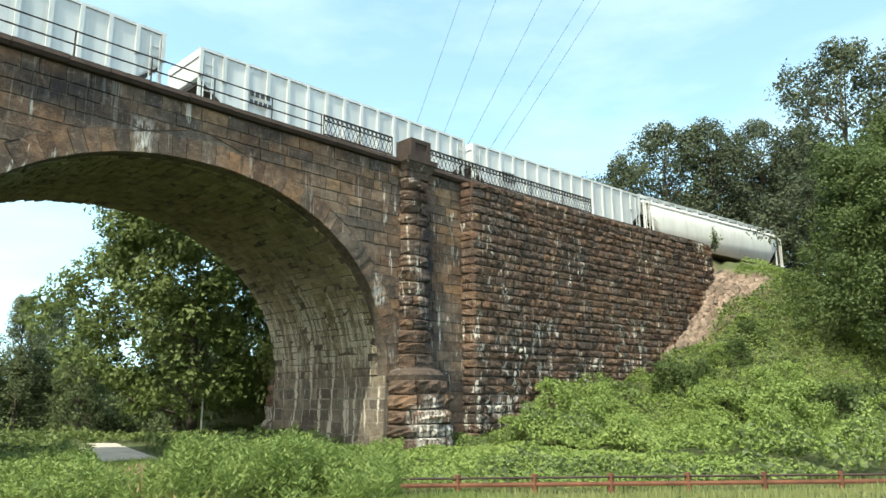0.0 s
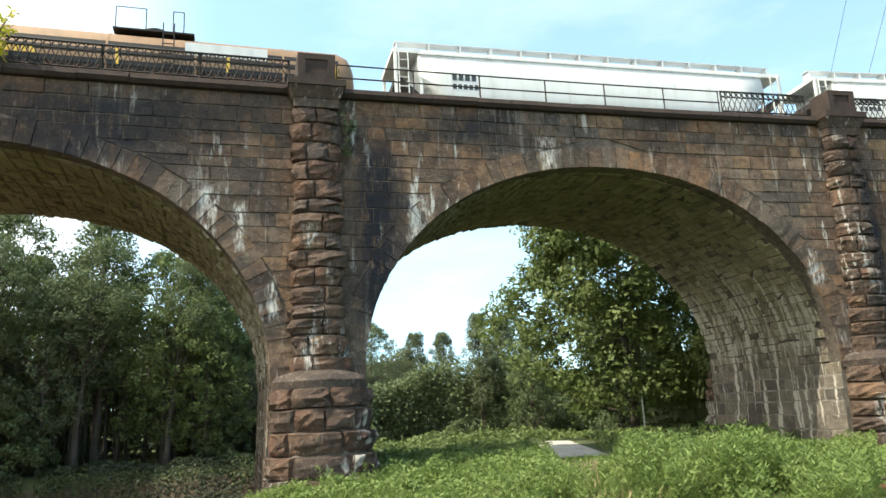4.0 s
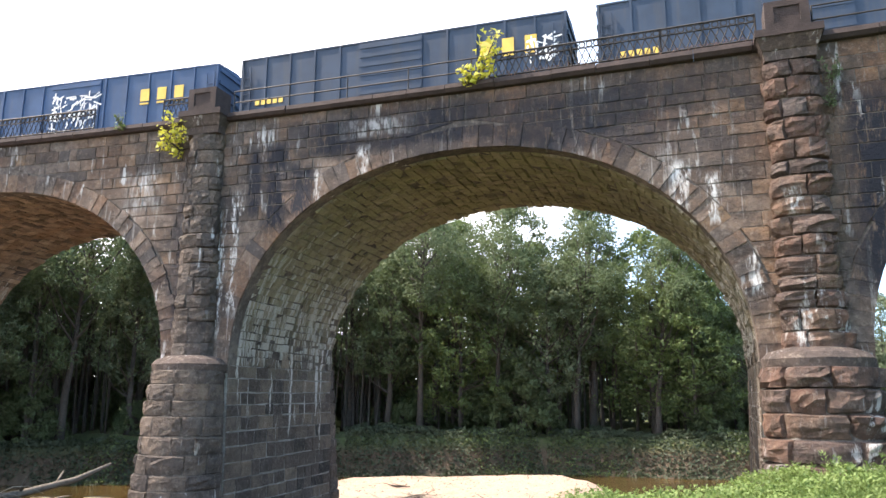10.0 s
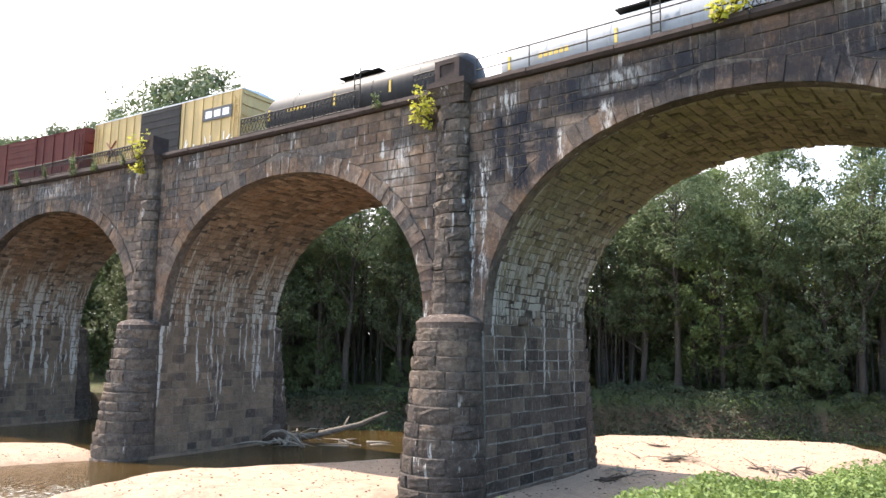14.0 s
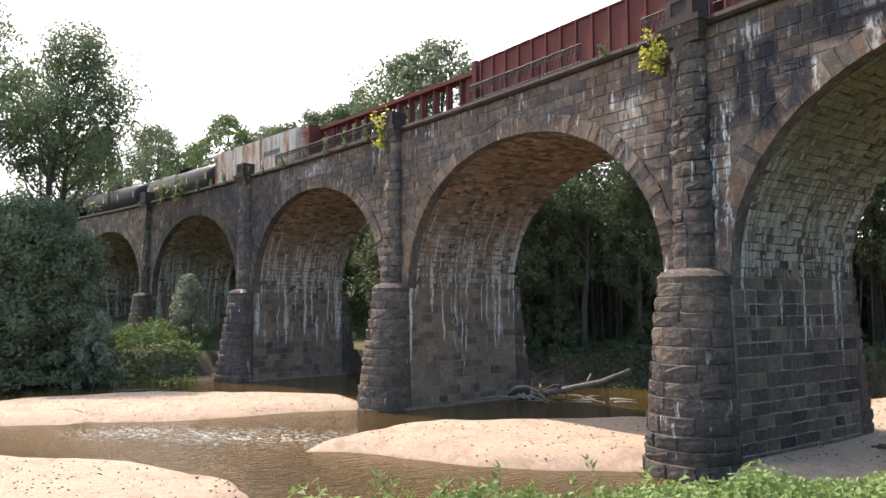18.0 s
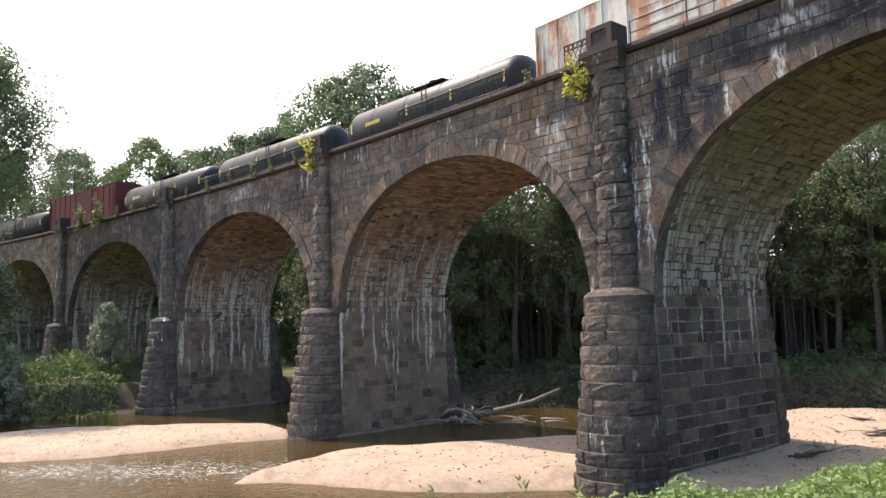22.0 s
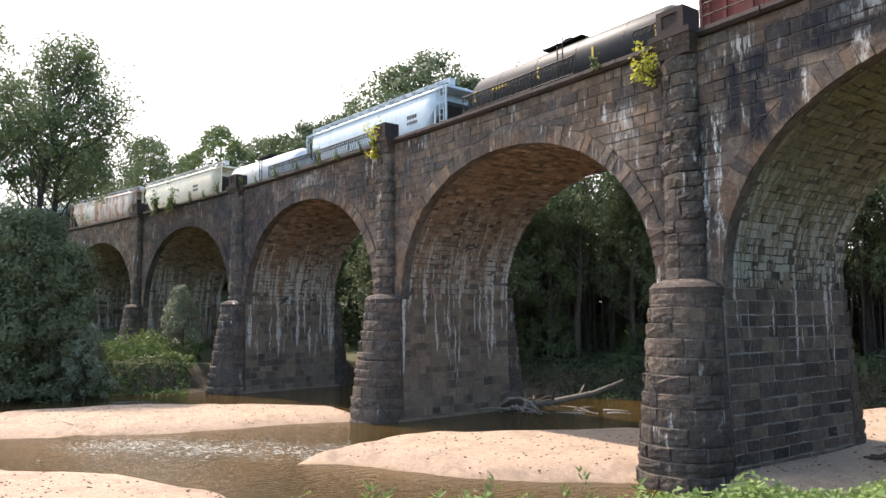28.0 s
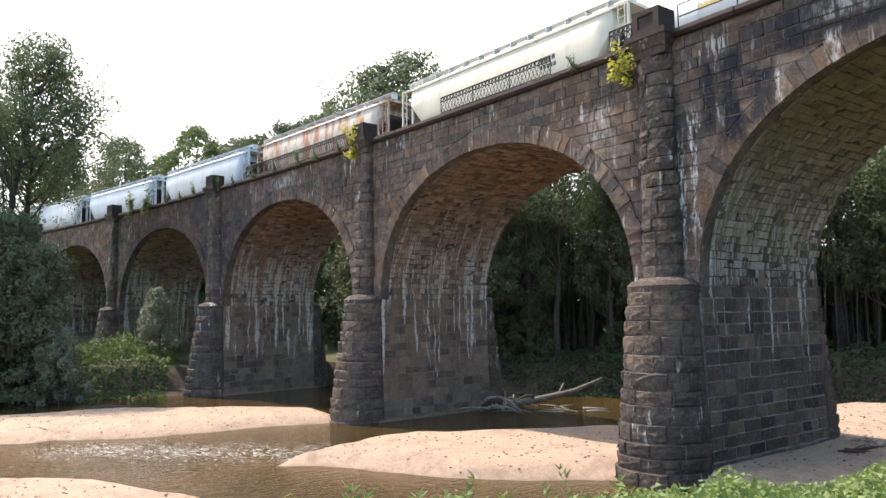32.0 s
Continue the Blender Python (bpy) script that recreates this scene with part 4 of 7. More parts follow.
def water():
    m, nt, b = material("brown_river_water", 0.06)
    b.inputs["IOR"].default_value = 1.33
    col = ramp(nt, noisy(nt, 0.16, 4), [(0.35, (0.038, 0.026, 0.009)), (0.65, (0.072, 0.043, 0.014))])
    nt.links.new(col, b.inputs["Base Color"])
    bump(nt, b, noisy(nt, 2.6, 4, 0.62, stretch=(1.5, 0.7, 1)), 1.0, 0.06)
    sh = Shape()
    P = [(-110, -100), (-10, -100), (-6, 24), (6, 44), (60, 52), (140, 55), (140, 90), (40, 78), (-30, 66), (-70, 40), (-80, 0)]
    sh.v = [(x, y, 0.0) for x, y in P]
    sh.f = [tuple(range(len(P)))]
    tagged(part("water", sh, m, None), "shallow muddy brown river water with ripples", "river", "", "structure")
    # broken water over the shallows between the bars, sky glints put into its pale colour
    rnd = random.Random(5)
    mf, nt, b = material("broken_water_glints", 0.6)
    b.inputs["Base Color"].default_value = (0.30, 0.29, 0.26, 1)
    foam = Shape()
    made = 0
    while made < 750:
        u = rnd.random()
        x, y = -39.5 + 8.5 * u + rnd.gauss(0, 1.0), 4.5 + 9.5 * u + rnd.gauss(0, 1.3)
        made += 1
        if any(inside_distance(np.array([x]), np.array([y]), bar)[0] > -0.2 for bar in BARS):
            continue
        l, w, h, a = rnd.uniform(0.04, 0.2), rnd.uniform(0.012, 0.04), rnd.uniform(0.004, 0.014), 0.75 + rnd.gauss(0, 0.35)
        ca, sa = math.cos(a), math.sin(a)
        k = len(foam.v)
        for px, py, pz in ((-l, 0, 0.002), (-0.2 * l, -w, 0.002), (l, 0, 0.002), (0.1 * l, w, 0.002), (0, 0, h)):
            foam.v.append((x + px * ca - py * sa, y + px * sa + py * ca, pz))
        foam.f += [(k + i, k + (i + 1) % 4, k + 4) for i in range(4)]
    tagged(part("ripple_foam", foam, mf, None), "broken ripples with painted pale glints on the shallow river", "foam", "", "stuff")


ground()
water()


# ---- plants ----
def leaf_quads(pts, normals, size, rg, aspect=0.7):
    """A small bent leaf at each point, lying roughly across its normal."""
    n = len(pts)
    nrm = normals + rg.normal(0, 0.75, (n, 3))
    nrm /= np.linalg.norm(nrm, axis=1)[:, None] + 1e-9
    a = np.cross(nrm, rg.normal(0, 1, (n, 3)))
    a /= np.linalg.norm(a, axis=1)[:, None] + 1e-9
    b = np.cross(nrm, a)
    sz = (size * rg.uniform(0.6, 1.35, n))[:, None]
    a, b = a * sz * 0.5, b * sz * 0.5 * aspect
    v = np.stack([pts - a * 1.1, pts + a * 1.1 - b * 0.4, pts + b * 1.5], 1).reshape(-1, 3)
    f = np.arange(3 * n).reshape(-1, 3)
    return v, f


def crown_points(rg, H, R, base, clumps, leaves, shape, spread):
    """Clump centres in an uneven envelope, and leaves on them."""
    u = rg.uniform(0, 1, clumps) ** 0.85
    ang = rg.uniform(0, math.tau, clumps)
    prof = {"round": lambda t: np.sin(np.pi * np.clip(t * 0.92 + 0.08, 0, 1)) ** 0.6, "tall": lambda t: np.clip(1.05 - t, 0, 1) ** 0.65 * np.clip(t * 5 + 0.3, 0, 1),
            "open": lambda t: np.sin(np.pi * np.clip(t * 0.8 + 0.15, 0, 1)) ** 0.8, "bush": lambda t: np.clip(1.08 - t, 0, 1) ** 0.45}[shape](u)
    lump = 1 + 0.28 * np.sin(ang * 2 + u * 9) + 0.18 * np.sin(ang * 5 + u * 17 + 1.3)
    rad = R * prof * lump * rg.uniform(0.3, 1.0, clumps) ** 0.5
    c = np.stack([rad * np.cos(ang), rad * np.sin(ang), base + (H - base) * u], 1)
    cr = spread * H * rg.uniform(0.6, 1.3, clumps)
    k = rg.normal(0, 1, (clumps, leaves, 3))
    k /= np.linalg.norm(k, axis=2)[:, :, None]
    k[:, :, 2] = k[:, :, 2] * 0.85 + 0.1
    pts = c[:, None] + k * (cr[:, None, None] * rg.uniform(0.35, 1.0, (clumps, leaves, 1)) ** 0.5)
    out = c.copy()
    out[:, 2] = 0
    nrm = k * 0.9 + np.array([0, 0, 0.35]) + 0.35 * (out / (np.linalg.norm(out, axis=1)[:, None] + 1e-6))[:, None]
    return c, pts.reshape(-1, 3), nrm.reshape(-1, 3)


def tree(seed, H, R, base, clumps, leaves, leaf, shape, mat, label, at, lean=(0, 0), spread=0.040, stems=1):
    rg = np.random.RandomState(seed)
    rnd = random.Random(seed)
    top = thing("tree", at, label, "tree", "trees of the river wood")
    c, pts, nrm = crown_points(rg, H, R, base, clumps, leaves, shape, spread)
    bend = lambda z: np.array([lean[0] * (z / H) ** 1.4, lean[1] * (z / H) ** 1.4])
    for arr in (c, pts):
        arr[:, :2] += np.stack([lean[0] * (np.clip(arr[:, 2], 0, None) / H) ** 1.4, lean[1] * (np.clip(arr[:, 2], 0, None) / H) ** 1.4], 1)
    v, f = leaf_quads(pts, nrm, leaf, rg)
    me = bpy.data.meshes.new("crown")
    fill_mesh(me, v, f)
    me.materials.append(mat)
    r0 = 0.016 * H
    for st in range(stems):
        sh = Shape()
        ax, ay = (rnd.uniform(-0.8, 0.8), rnd.uniform(-0.8, 0.8)) if stems > 1 else (0, 0)
        spine = []
        for i in range(9):
            z = (-0.5 + (H * 0.86 + 0.5) * i / 8)
            bx, by = bend(max(z, 0))
            spine.append((bx + ax * (0.4 + z / H * 2) + rnd.uniform(-0.12, 0.12) * (i > 0), by + ay * (0.4 + z / H * 2) + rnd.uniform(-0.12, 0.12) * (i > 0), z))
        rr = [r0 * (1.35 if i == 0 else 1) * (1 - 0.11 * i) / stems ** 0.5 for i in range(9)]
        sh.tube(spine, rr, 8)
        part("trunk", sh, M_BARK, top, local=True, smooth=True)
        if st == 0:
            limbs = Shape()
            for j in rg.choice(len(c), min(26, len(c)), replace=False):
                p = Vector(c[j])
                z0 = max(base * 0.7, p.z - rnd.uniform(0.1, 0.22) * H)
                q = Vector((*(bend(z0)), z0))
                mid = q.lerp(p, 0.5) + Vector((0, 0, -0.03 * H))
                t = r0 * 0.34 * rnd.uniform(0.6, 1.1)
                limbs.tube([q, mid, p], [t, t * 0.6, t * 0.2], 5, False)
            part("limb_work", limbs, M_BARK, top, local=True, smooth=True)
    part("crown", me, mat, top, local=True)
    return top


def stand(x, y, turn=0, size=1.0, sink=0.1, low=True):
    z = float(height(np.array([x]), np.array([y]))[0]) - sink
    if low and y > 55 and 0.02 < x / y < 0.5:  # young growth on the open flat beyond the first arch
        size = min(size, (6.1 + (0.085 + 0.04 * math.sin(x * 3)) * math.hypot(x, y) - z) / 20)
    return pose(x, y, z, 0, 0, turn) @ Matrix.Scale(size, 4)


def plant_trees():
    rnd = random.Random(21)
    # kinds of tree, each grown once and then copied
    kinds = [
        tree(1, 21, 5.2, 5.5, 360, 42, 0.26, "round", M_LEAF, "tall broad-leaved tree with a dense dark green crown", stand(-17.5, 64)),
        tree(2, 22, 4.6, 6.0, 360, 42, 0.255, "tall", M_LEAF, "tall slender broad-leaved tree in full leaf", stand(-10.5, 66)),
        tree(3, 19, 5.4, 4.0, 360, 42, 0.26, "round", M_LEAF2, "tall tree with pale grey-green leaves", stand(-24, 62, 40)),
        tree(4, 20, 4.4, 5.0, 360, 42, 0.255, "tall", M_LEAF2, "slender tree with soft grey-green crown", stand(-31, 59, 90)),
        tree(6, 18, 5.4, 2.0, 360, 42, 0.26, "round", M_LEAF3, "broad tree with sunlit yellow-green leaves", stand(-5.5, 67, 10)),
    ]
    # the wood behind the viaduct, along the far bank: its edge, then rows behind it
    edge = [(8, 69), (3, 67), (-2, 65.5), (-14, 63), (-20.5, 61), (-27.5, 57.5), (-34, 53), (-38.5, 48.5), (-43, 45), (-47, 41), (-51, 38), (-55.5, 34), (-60, 31)]
    for i, (x, y) in enumerate(edge):
        k = kinds[(i * 2 + i // 3) % 5]
        copy_thing(k, stand(x + rnd.uniform(-1, 1), y + rnd.uniform(-0.5, 1.5), rnd.uniform(0, 360), rnd.uniform(0.72, 0.92)))
    for row in (1,):
        for i, (x, y) in enumerate(edge + [(16, 74), (24, 77)]):
            if row == 2 and i % 2 and x > -40:
                continue
            k = kinds[rnd.randrange(5)]
            ox, oy = (x * 0.10 - 2) * row * 0.8, 5.2 * row + rnd.uniform(-1.5, 1.5)
            if x < -45:
                ox, oy = -5.0 * row, 4.0 * row
            copy_thing(k, stand(x + ox + rnd.uniform(-2, 2), y + oy, rnd.uniform(0, 360), rnd.uniform(0.92, 1.12)))
    # undergrowth within the wood
    shrub = tree(51, 6.5, 3.4, 0.3, 120, 75, 0.25, "bush", M_LEAF, "dense dark green shrub on the wood's edge", stand(-16, 61.5), spread=0.09, stems=3)
    for i in range(36):
        x, y = edge[i % len(edge)]
        r = i // len(edge)
        copy_thing(shrub, stand(x + rnd.uniform(-2.5, 2.5) + (-2.5 * r if x < -45 else 0), y + 1.5 + 4.2 * r + rnd.uniform(-1, 1), rnd.uniform(0, 360), rnd.uniform(0.35, 0.7)))
    for i in range(4):
        x, y = edge[(i * 5) % len(edge)]
        r = 2 + i // 9
        copy_thing(shrub, stand(x + rnd.uniform(-3, 3) + (-4 * r if x < -45 else 0), y + 4.5 * r + rnd.uniform(-1, 1), rnd.uniform(0, 360), rnd.uniform(1.5, 2.1)))
    for i in range(6):
        copy_thing(kinds[i % 5], stand(10 + 9 * i + rnd.uniform(-2, 2), 104 + 0.5 * i + rnd.uniform(-6, 6), rnd.uniform(0, 360), rnd.uniform(0.7, 0.95)))
    for x, y in ((10, 72), (14, 76), (18, 74), (22, 78), (27, 76), (32, 78), (20, 66), (26, 66), (34, 60), (39, 62), (12, 66), (33, 52), (36, 47)):
        copy_thing(shrub, stand(x, y, rnd.uniform(0, 360), rnd.uniform(0.7, 1.0)))
    for x, y, k in ((-56, 36, 0.7), (-52, 38.5, 0.75), (-48, 41, 0.7), (-60.5, 34, 0.8), (-64.5, 27, 0.7), (-65.5, 22, 0.6)):
        copy_thing(shrub, stand(x, y, 37 * x, k))
    copy_thing(shrub, stand(-95, 27.5, 40, 2.0))
    copy_thing(shrub, stand(-101, 25.5, 140, 2.0))
    # through the first arch: the great tree by the track, and lesser ones far behind
    tree(11, 20.0, 7.4, 1.4, 520, 130, 0.30, "round", M_LEAF3, "great spreading tree with large yellow-green leaves", stand(24.3, 42), spread=0.058)
    copy_thing(kinds[4], stand(32, 44, 70, 0.95))
    copy_thing(kinds[0], stand(28, 50, 170, 0.9))
    copy_thing(kinds[3], stand(24.2, 71, 30, 0.62, low=False))
    copy_thing(kinds[3], stand(30, 80, 200, 0.62))
    copy_thing(kinds[2], stand(14.5, 79, 100, 0.66, low=False))
    copy_thing(kinds[3], stand(19, 77, 10, 0.56, low=False))
    copy_thing(kinds[1], stand(27.5, 66, 80, 0.6, low=False))
    copy_thing(kinds[2], stand(27, 97, 100, 0.62))
    copy_thing(kinds[0], stand(36, 92, 60, 0.66))
    copy_thing(kinds[2], stand(20, 88, 10, 0.6))
    copy_thing(kinds[2], stand(9, 76, 210, 0.8))
    for i in range(9):
        copy_thing(kinds[i % 5], stand(34 + 4 * i, 64 + 3 * i + rnd.uniform(-3, 3), rnd.uniform(0, 360), rnd.uniform(0.6, 0.85)))
    # behind the deck on the left: tall ones on the hillside
    for x, y, hgt, k in ((-96.7, 25.7, 31.0, 4), (-95, 30.7, 30, 2), (-90, 32.5, 29.5, 0), (-93, 37, 32.5, 3), (-91, 39.5, 33, 1), (-91, 42, 34, 0), (-66, 36, 32, 0), (-64.5, 39.5, 33.5, 2), (-62, 43.5, 31, 3), (-59, 47, 31.5, 1), (-103, 18, 30, 0), (-108, 24, 29, 1), (-112, 12, 31, 3), (-116, 20, 30, 2), (-122, 8, 32, 0)):
        z0 = float(height(np.array([x]), np.array([y]))[0])
        base_h = (21, 22, 19, 20, 18)[k]
        copy_thing(kinds[k], stand(x, y, rnd.uniform(0, 360), (hgt - z0) / base_h))
    # the open, leaning trees of the far left bank
    tall = tree(31, 27, 5.4, 15.0, 190, 80, 0.26, "open", M_LEAF, "tall open-crowned tree leaning over the far bank", stand(-69.0, 2.4), lean=(1.0, 3.0), spread=0.05)
    for x, y in ((-36.5, 50.5), (-31, 54.5), (-24, 58.5), (-18, 61), (-11.5, 62.5), (-5, 64), (-41.5, 46), (-46, 42)):
        copy_thing(tall, stand(x, y, rnd.uniform(0, 360), rnd.uniform(0.6, 0.74)))
    copy_thing(tall, stand(-71.5, -3.5, 100, 1.12))
    copy_thing(tall, stand(-73, 4.6, 300, 0.95))
    low = tree(33, 15, 4.4, 0.8, 260, 110, 0.25, "bush", M_BANKLEAF, "shaggy bankside tree hung with creepers", stand(-63.8, 1.6), spread=0.07, stems=3)
    copy_thing(low, stand(-66, -2.5, 70, 1.05))
    copy_thing(low, stand(-68.5, 3.8, 190, 0.82))
    copy_thing(low, stand(-63.2, 4.9, 280, 0.8))
    pale = tree(35, 8, 2.2, 1.5, 90, 60, 0.22, "bush", M_PALELEAF, "small pale-leaved tree standing under the arch", stand(-68.6, 15.2, 0, 0.85), spread=0.07)
    copy_thing(pale, stand(-60.6, 6.5, 50, 0.95))
    # on the right: creeper-hung trees on the fill, taller ones behind the line
    creeper = tree(41, 17, 5.2, 0.6, 320, 110, 0.24, "bush", M_VINE, "tree smothered in hanging green creepers", stand(48.2, 7.2, 0, 0.72), spread=0.065)
    copy_thing(creeper, stand(54, 2.5, 100, 0.9))
    copy_thing(creeper, stand(50, -8, 200, 0.95))
    copy_thing(creeper, stand(60, 4, 300, 1.15))
    copy_thing(creeper, stand(49.8, 9.6, 140, 0.98))
    copy_thing(creeper, stand(54.5, 7.5, 250, 1.15))
    hill = tree(7, 20, 5.6, 2.0, 360, 45, 0.27, "round", M_SHADE_LEAF, "tall tree with a shade-darkened crown on the hill behind the line", stand(84, 33), spread=0.045)
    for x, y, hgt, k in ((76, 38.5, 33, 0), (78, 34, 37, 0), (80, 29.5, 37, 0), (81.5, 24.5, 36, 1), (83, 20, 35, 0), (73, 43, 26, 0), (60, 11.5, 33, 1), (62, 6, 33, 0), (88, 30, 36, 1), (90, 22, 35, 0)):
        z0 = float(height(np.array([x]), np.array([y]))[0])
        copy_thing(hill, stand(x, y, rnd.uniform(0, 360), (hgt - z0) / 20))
    # mounds of creeper that stand up out of the slope's cover
    mound = tree(43, 2.4, 1.7, 0.05, 60, 60, 0.14, "bush", M_SLOPE, "low mound of creepers and brambles on the fill", stand(33, 10), spread=0.16, stems=1)
    dim = tree(44, 2.4, 1.6, 0.05, 60, 55, 0.15, "bush", M_VINE, "dark bramble mound among the creepers", stand(38, 9), spread=0.16, stems=1)
    made = 0
    while made < 46:
        x, y = rnd.uniform(22, 50), rnd.uniform(-4, 22)
        s, off = (float(v) for v in line_of(np.array(x), np.array(y)))
        if s > -23 or off < 2.2 or 0.72 * x + 0.694 * y < 22 or float(bare_earth(np.array(x), np.array(y))) > 0.05:
            continue
        made += 1
        copy_thing(dim if made % 3 == 0 else mound, stand(x, y, rnd.uniform(0, 360), rnd.uniform(0.45, 1.05), low=False))


plant_trees()


def far_wood(name, label, mat, line, deep, tall, count, leaf, seed):
    """The depth of a wood behind its edge: leaves in lumpy crowns along a line, and bare stems."""
    rg = np.random.RandomState(seed)
    P = np.array(line, float)
    t = rg.uniform(0, len(P) - 1.001, count)
    k = t.astype(int)
    q = P[k] + (P[k + 1] - P[k]) * (t - k)[:, None]
    back = rg.uniform(0, 1, count)
    x, y = q[:, 0], q[:, 1] + back * deep
    crown = tall * (0.78 + 0.26 * wobble(x, y, 7.0) + 0.14 * wobble(x, y, 2.6))
    z = height(x, y) + crown * rg.uniform(0, 1, count) ** 0.7
    pts = np.stack([x, y, z], 1) + rg.normal(0, 0.25, (count, 3))
    v, f = leaf_quads(pts, np.tile([0, -0.5, 0.8], (count, 1)), leaf, rg)
    me = bpy.data.meshes.new(name)
    fill_mesh(me, v, f)
    me.materials.append(mat)
    tagged(new(name, me), label, "woodland", "", "stuff")


far_wood("deep_wood", "dim leafy depth of the river wood", M_LEAF, [(-130, 0), (-112, 14), (-95, 34), (-72, 44), (-58, 56), (-46, 64), (-30, 74), (-12, 80), (6, 84)], 6.0, 19.0, 130000, 0.55, 71)
far_wood("shaded_wood", "dim undergrowth filling the depth of the wood", M_LEAF, [(-112, 8), (-92, 28), (-70, 38), (-58, 48), (-46, 57), (-30, 66), (-12, 72), (6, 76)], 5.0, 11.0, 70000, 0.6, 74)
far_wood("thicket", "dense green thicket along the edge of the flat", M_LEAF, [(3, 71), (12, 70), (20, 72), (30, 68), (42, 61)], 4.0, 7.0, 45000, 0.34, 75)
far_wood("distant_wood", "soft green distant wood beyond the flat", M_LEAF2, [(4, 118), (22, 122), (40, 116), (60, 104), (84, 92)], 9.0, 8.5, 50000, 0.6, 72)

far_wood("hill_wood", "dense green wood with shade-darkened leaves on the rise behind the line", M_SHADE_LEAF, [(70, 47), (77, 39), (83, 29), (88, 18), (80, 4), (70, -8)], 7.0, 17.5, 45000, 0.55, 73)


def slender_stems():
    """Bare saplings and trunks standing in the shade of the wood."""
    rnd = random.Random(83)
    line = [(10, 71), (-2, 67), (-14, 64.5), (-27, 59), (-34, 54.5), (-43, 46.5), (-51, 39.5), (-60, 33)]
    sh = Shape()
    for i in range(230):
        t = rnd.uniform(0, len(line) - 1.001)
        k = int(t)
        x, y = (line[k][j] + (line[k + 1][j] - line[k][j]) * (t - k) for j in (0, 1))
        x, y = x + rnd.uniform(-2, 1), y + rnd.uniform(0, 7)
        z = float(height(np.array([x]), np.array([y]))[0]) - 0.2
        h, r = rnd.uniform(7, 13), rnd.uniform(0.05, 0.17)
        lx, ly = rnd.gauss(0, 0.05) * h, rnd.gauss(0, 0.05) * h
        sh.tube([(x, y, z), (x + lx * 0.4 + rnd.uniform(-0.15, 0.15), y + ly * 0.4, z + h * 0.5), (x + lx, y + ly, z + h)], [r, r * 0.8, r * 0.5], 6, False)
    tagged(part("slender_stems", sh, M_BARK, None, smooth=True), "bare grey-brown saplings in the shade of the wood", "saplings", "", "stuff")


slender_stems()


def carpet(name, label, mat, count, leaf, place, mound, seed, lift=0.05, aspect=0.75, upright=0.9):
    """Low growth: leaves over the ground, in mounds."""
    rg = np.random.RandomState(seed)
    x, y = place(rg, count)
    keep = mound(x, y)
    ok = keep > 0.02
    x, y, m = x[ok], y[ok], keep[ok]
    hump = m * (0.55 + 0.45 * wobble(x, y, 1.3)) + 0.25 * m * wobble(x, y, 0.5)
    z = height(x, y) + np.clip(hump, 0, None) * rg.uniform(0.35, 1.0, len(x)) ** 0.5 + lift * rg.uniform(0, 1, len(x))
    pts = np.stack([x, y, z], 1)
    e = 0.3
    gx = (mound(x + e, y) * (1 + 0.6 * wobble(x + e, y, 1.3)) - mound(x - e, y) * (1 + 0.6 * wobble(x - e, y, 1.3))) / (2 * e)
    gy = (mound(x, y + e) * (1 + 0.6 * wobble(x, y + e, 1.3)) - mound(x, y - e) * (1 + 0.6 * wobble(x, y - e, 1.3))) / (2 * e)
    nrm = np.stack([-gx, -gy, np.full(len(x), upright)], 1)
    nrm /= np.linalg.norm(nrm, axis=1)[:, None]
    v, f = leaf_quads(pts, nrm, leaf, rg, aspect)
    me = bpy.data.meshes.new(name)
    fill_mesh(me, v, f)
    me.materials.append(mat)
    tagged(new(name, me), label, "undergrowth", "", "stuff")


def blades(name, label, mat, count, tall, place, seed, width=1.0):
    """Upright weeds and grass: narrow blades in tufts."""
    rg = np.random.RandomState(seed)
    x, y = place(rg, count)
    z = height(x, y)
    h = tall * rg.uniform(0.35, 1.1, len(x)) * (0.75 + 0.35 * wobble(x, y, 1.6))
    a = rg.uniform(0, math.tau, len(x))
    w = width * (0.010 + 0.014 * rg.uniform(0, 1, len(x)))
    lx, ly = rg.normal(0, 0.16, len(x)) * h, rg.normal(0, 0.16, len(x)) * h
    p0 = np.stack([x - np.cos(a) * w, y - np.sin(a) * w, z - 0.05], 1)
    p1 = np.stack([x + np.cos(a) * w, y + np.sin(a) * w, z - 0.05], 1)
    p2 = np.stack([x + lx * 0.5 + np.cos(a) * w * 0.8, y + ly * 0.5 + np.sin(a) * w * 0.8, z + h * 0.6], 1)
    p3 = np.stack([x + lx, y + ly, z + h], 1)
    v = np.stack([p0, p1, p2, p3], 1).reshape(-1, 3)
    me = bpy.data.meshes.new(name)
    fill_mesh(me, v, np.arange(len(v)).reshape(-1, 4))
    me.materials.append(mat)
    tagged(new(name, me), label, "grass", "", "stuff")


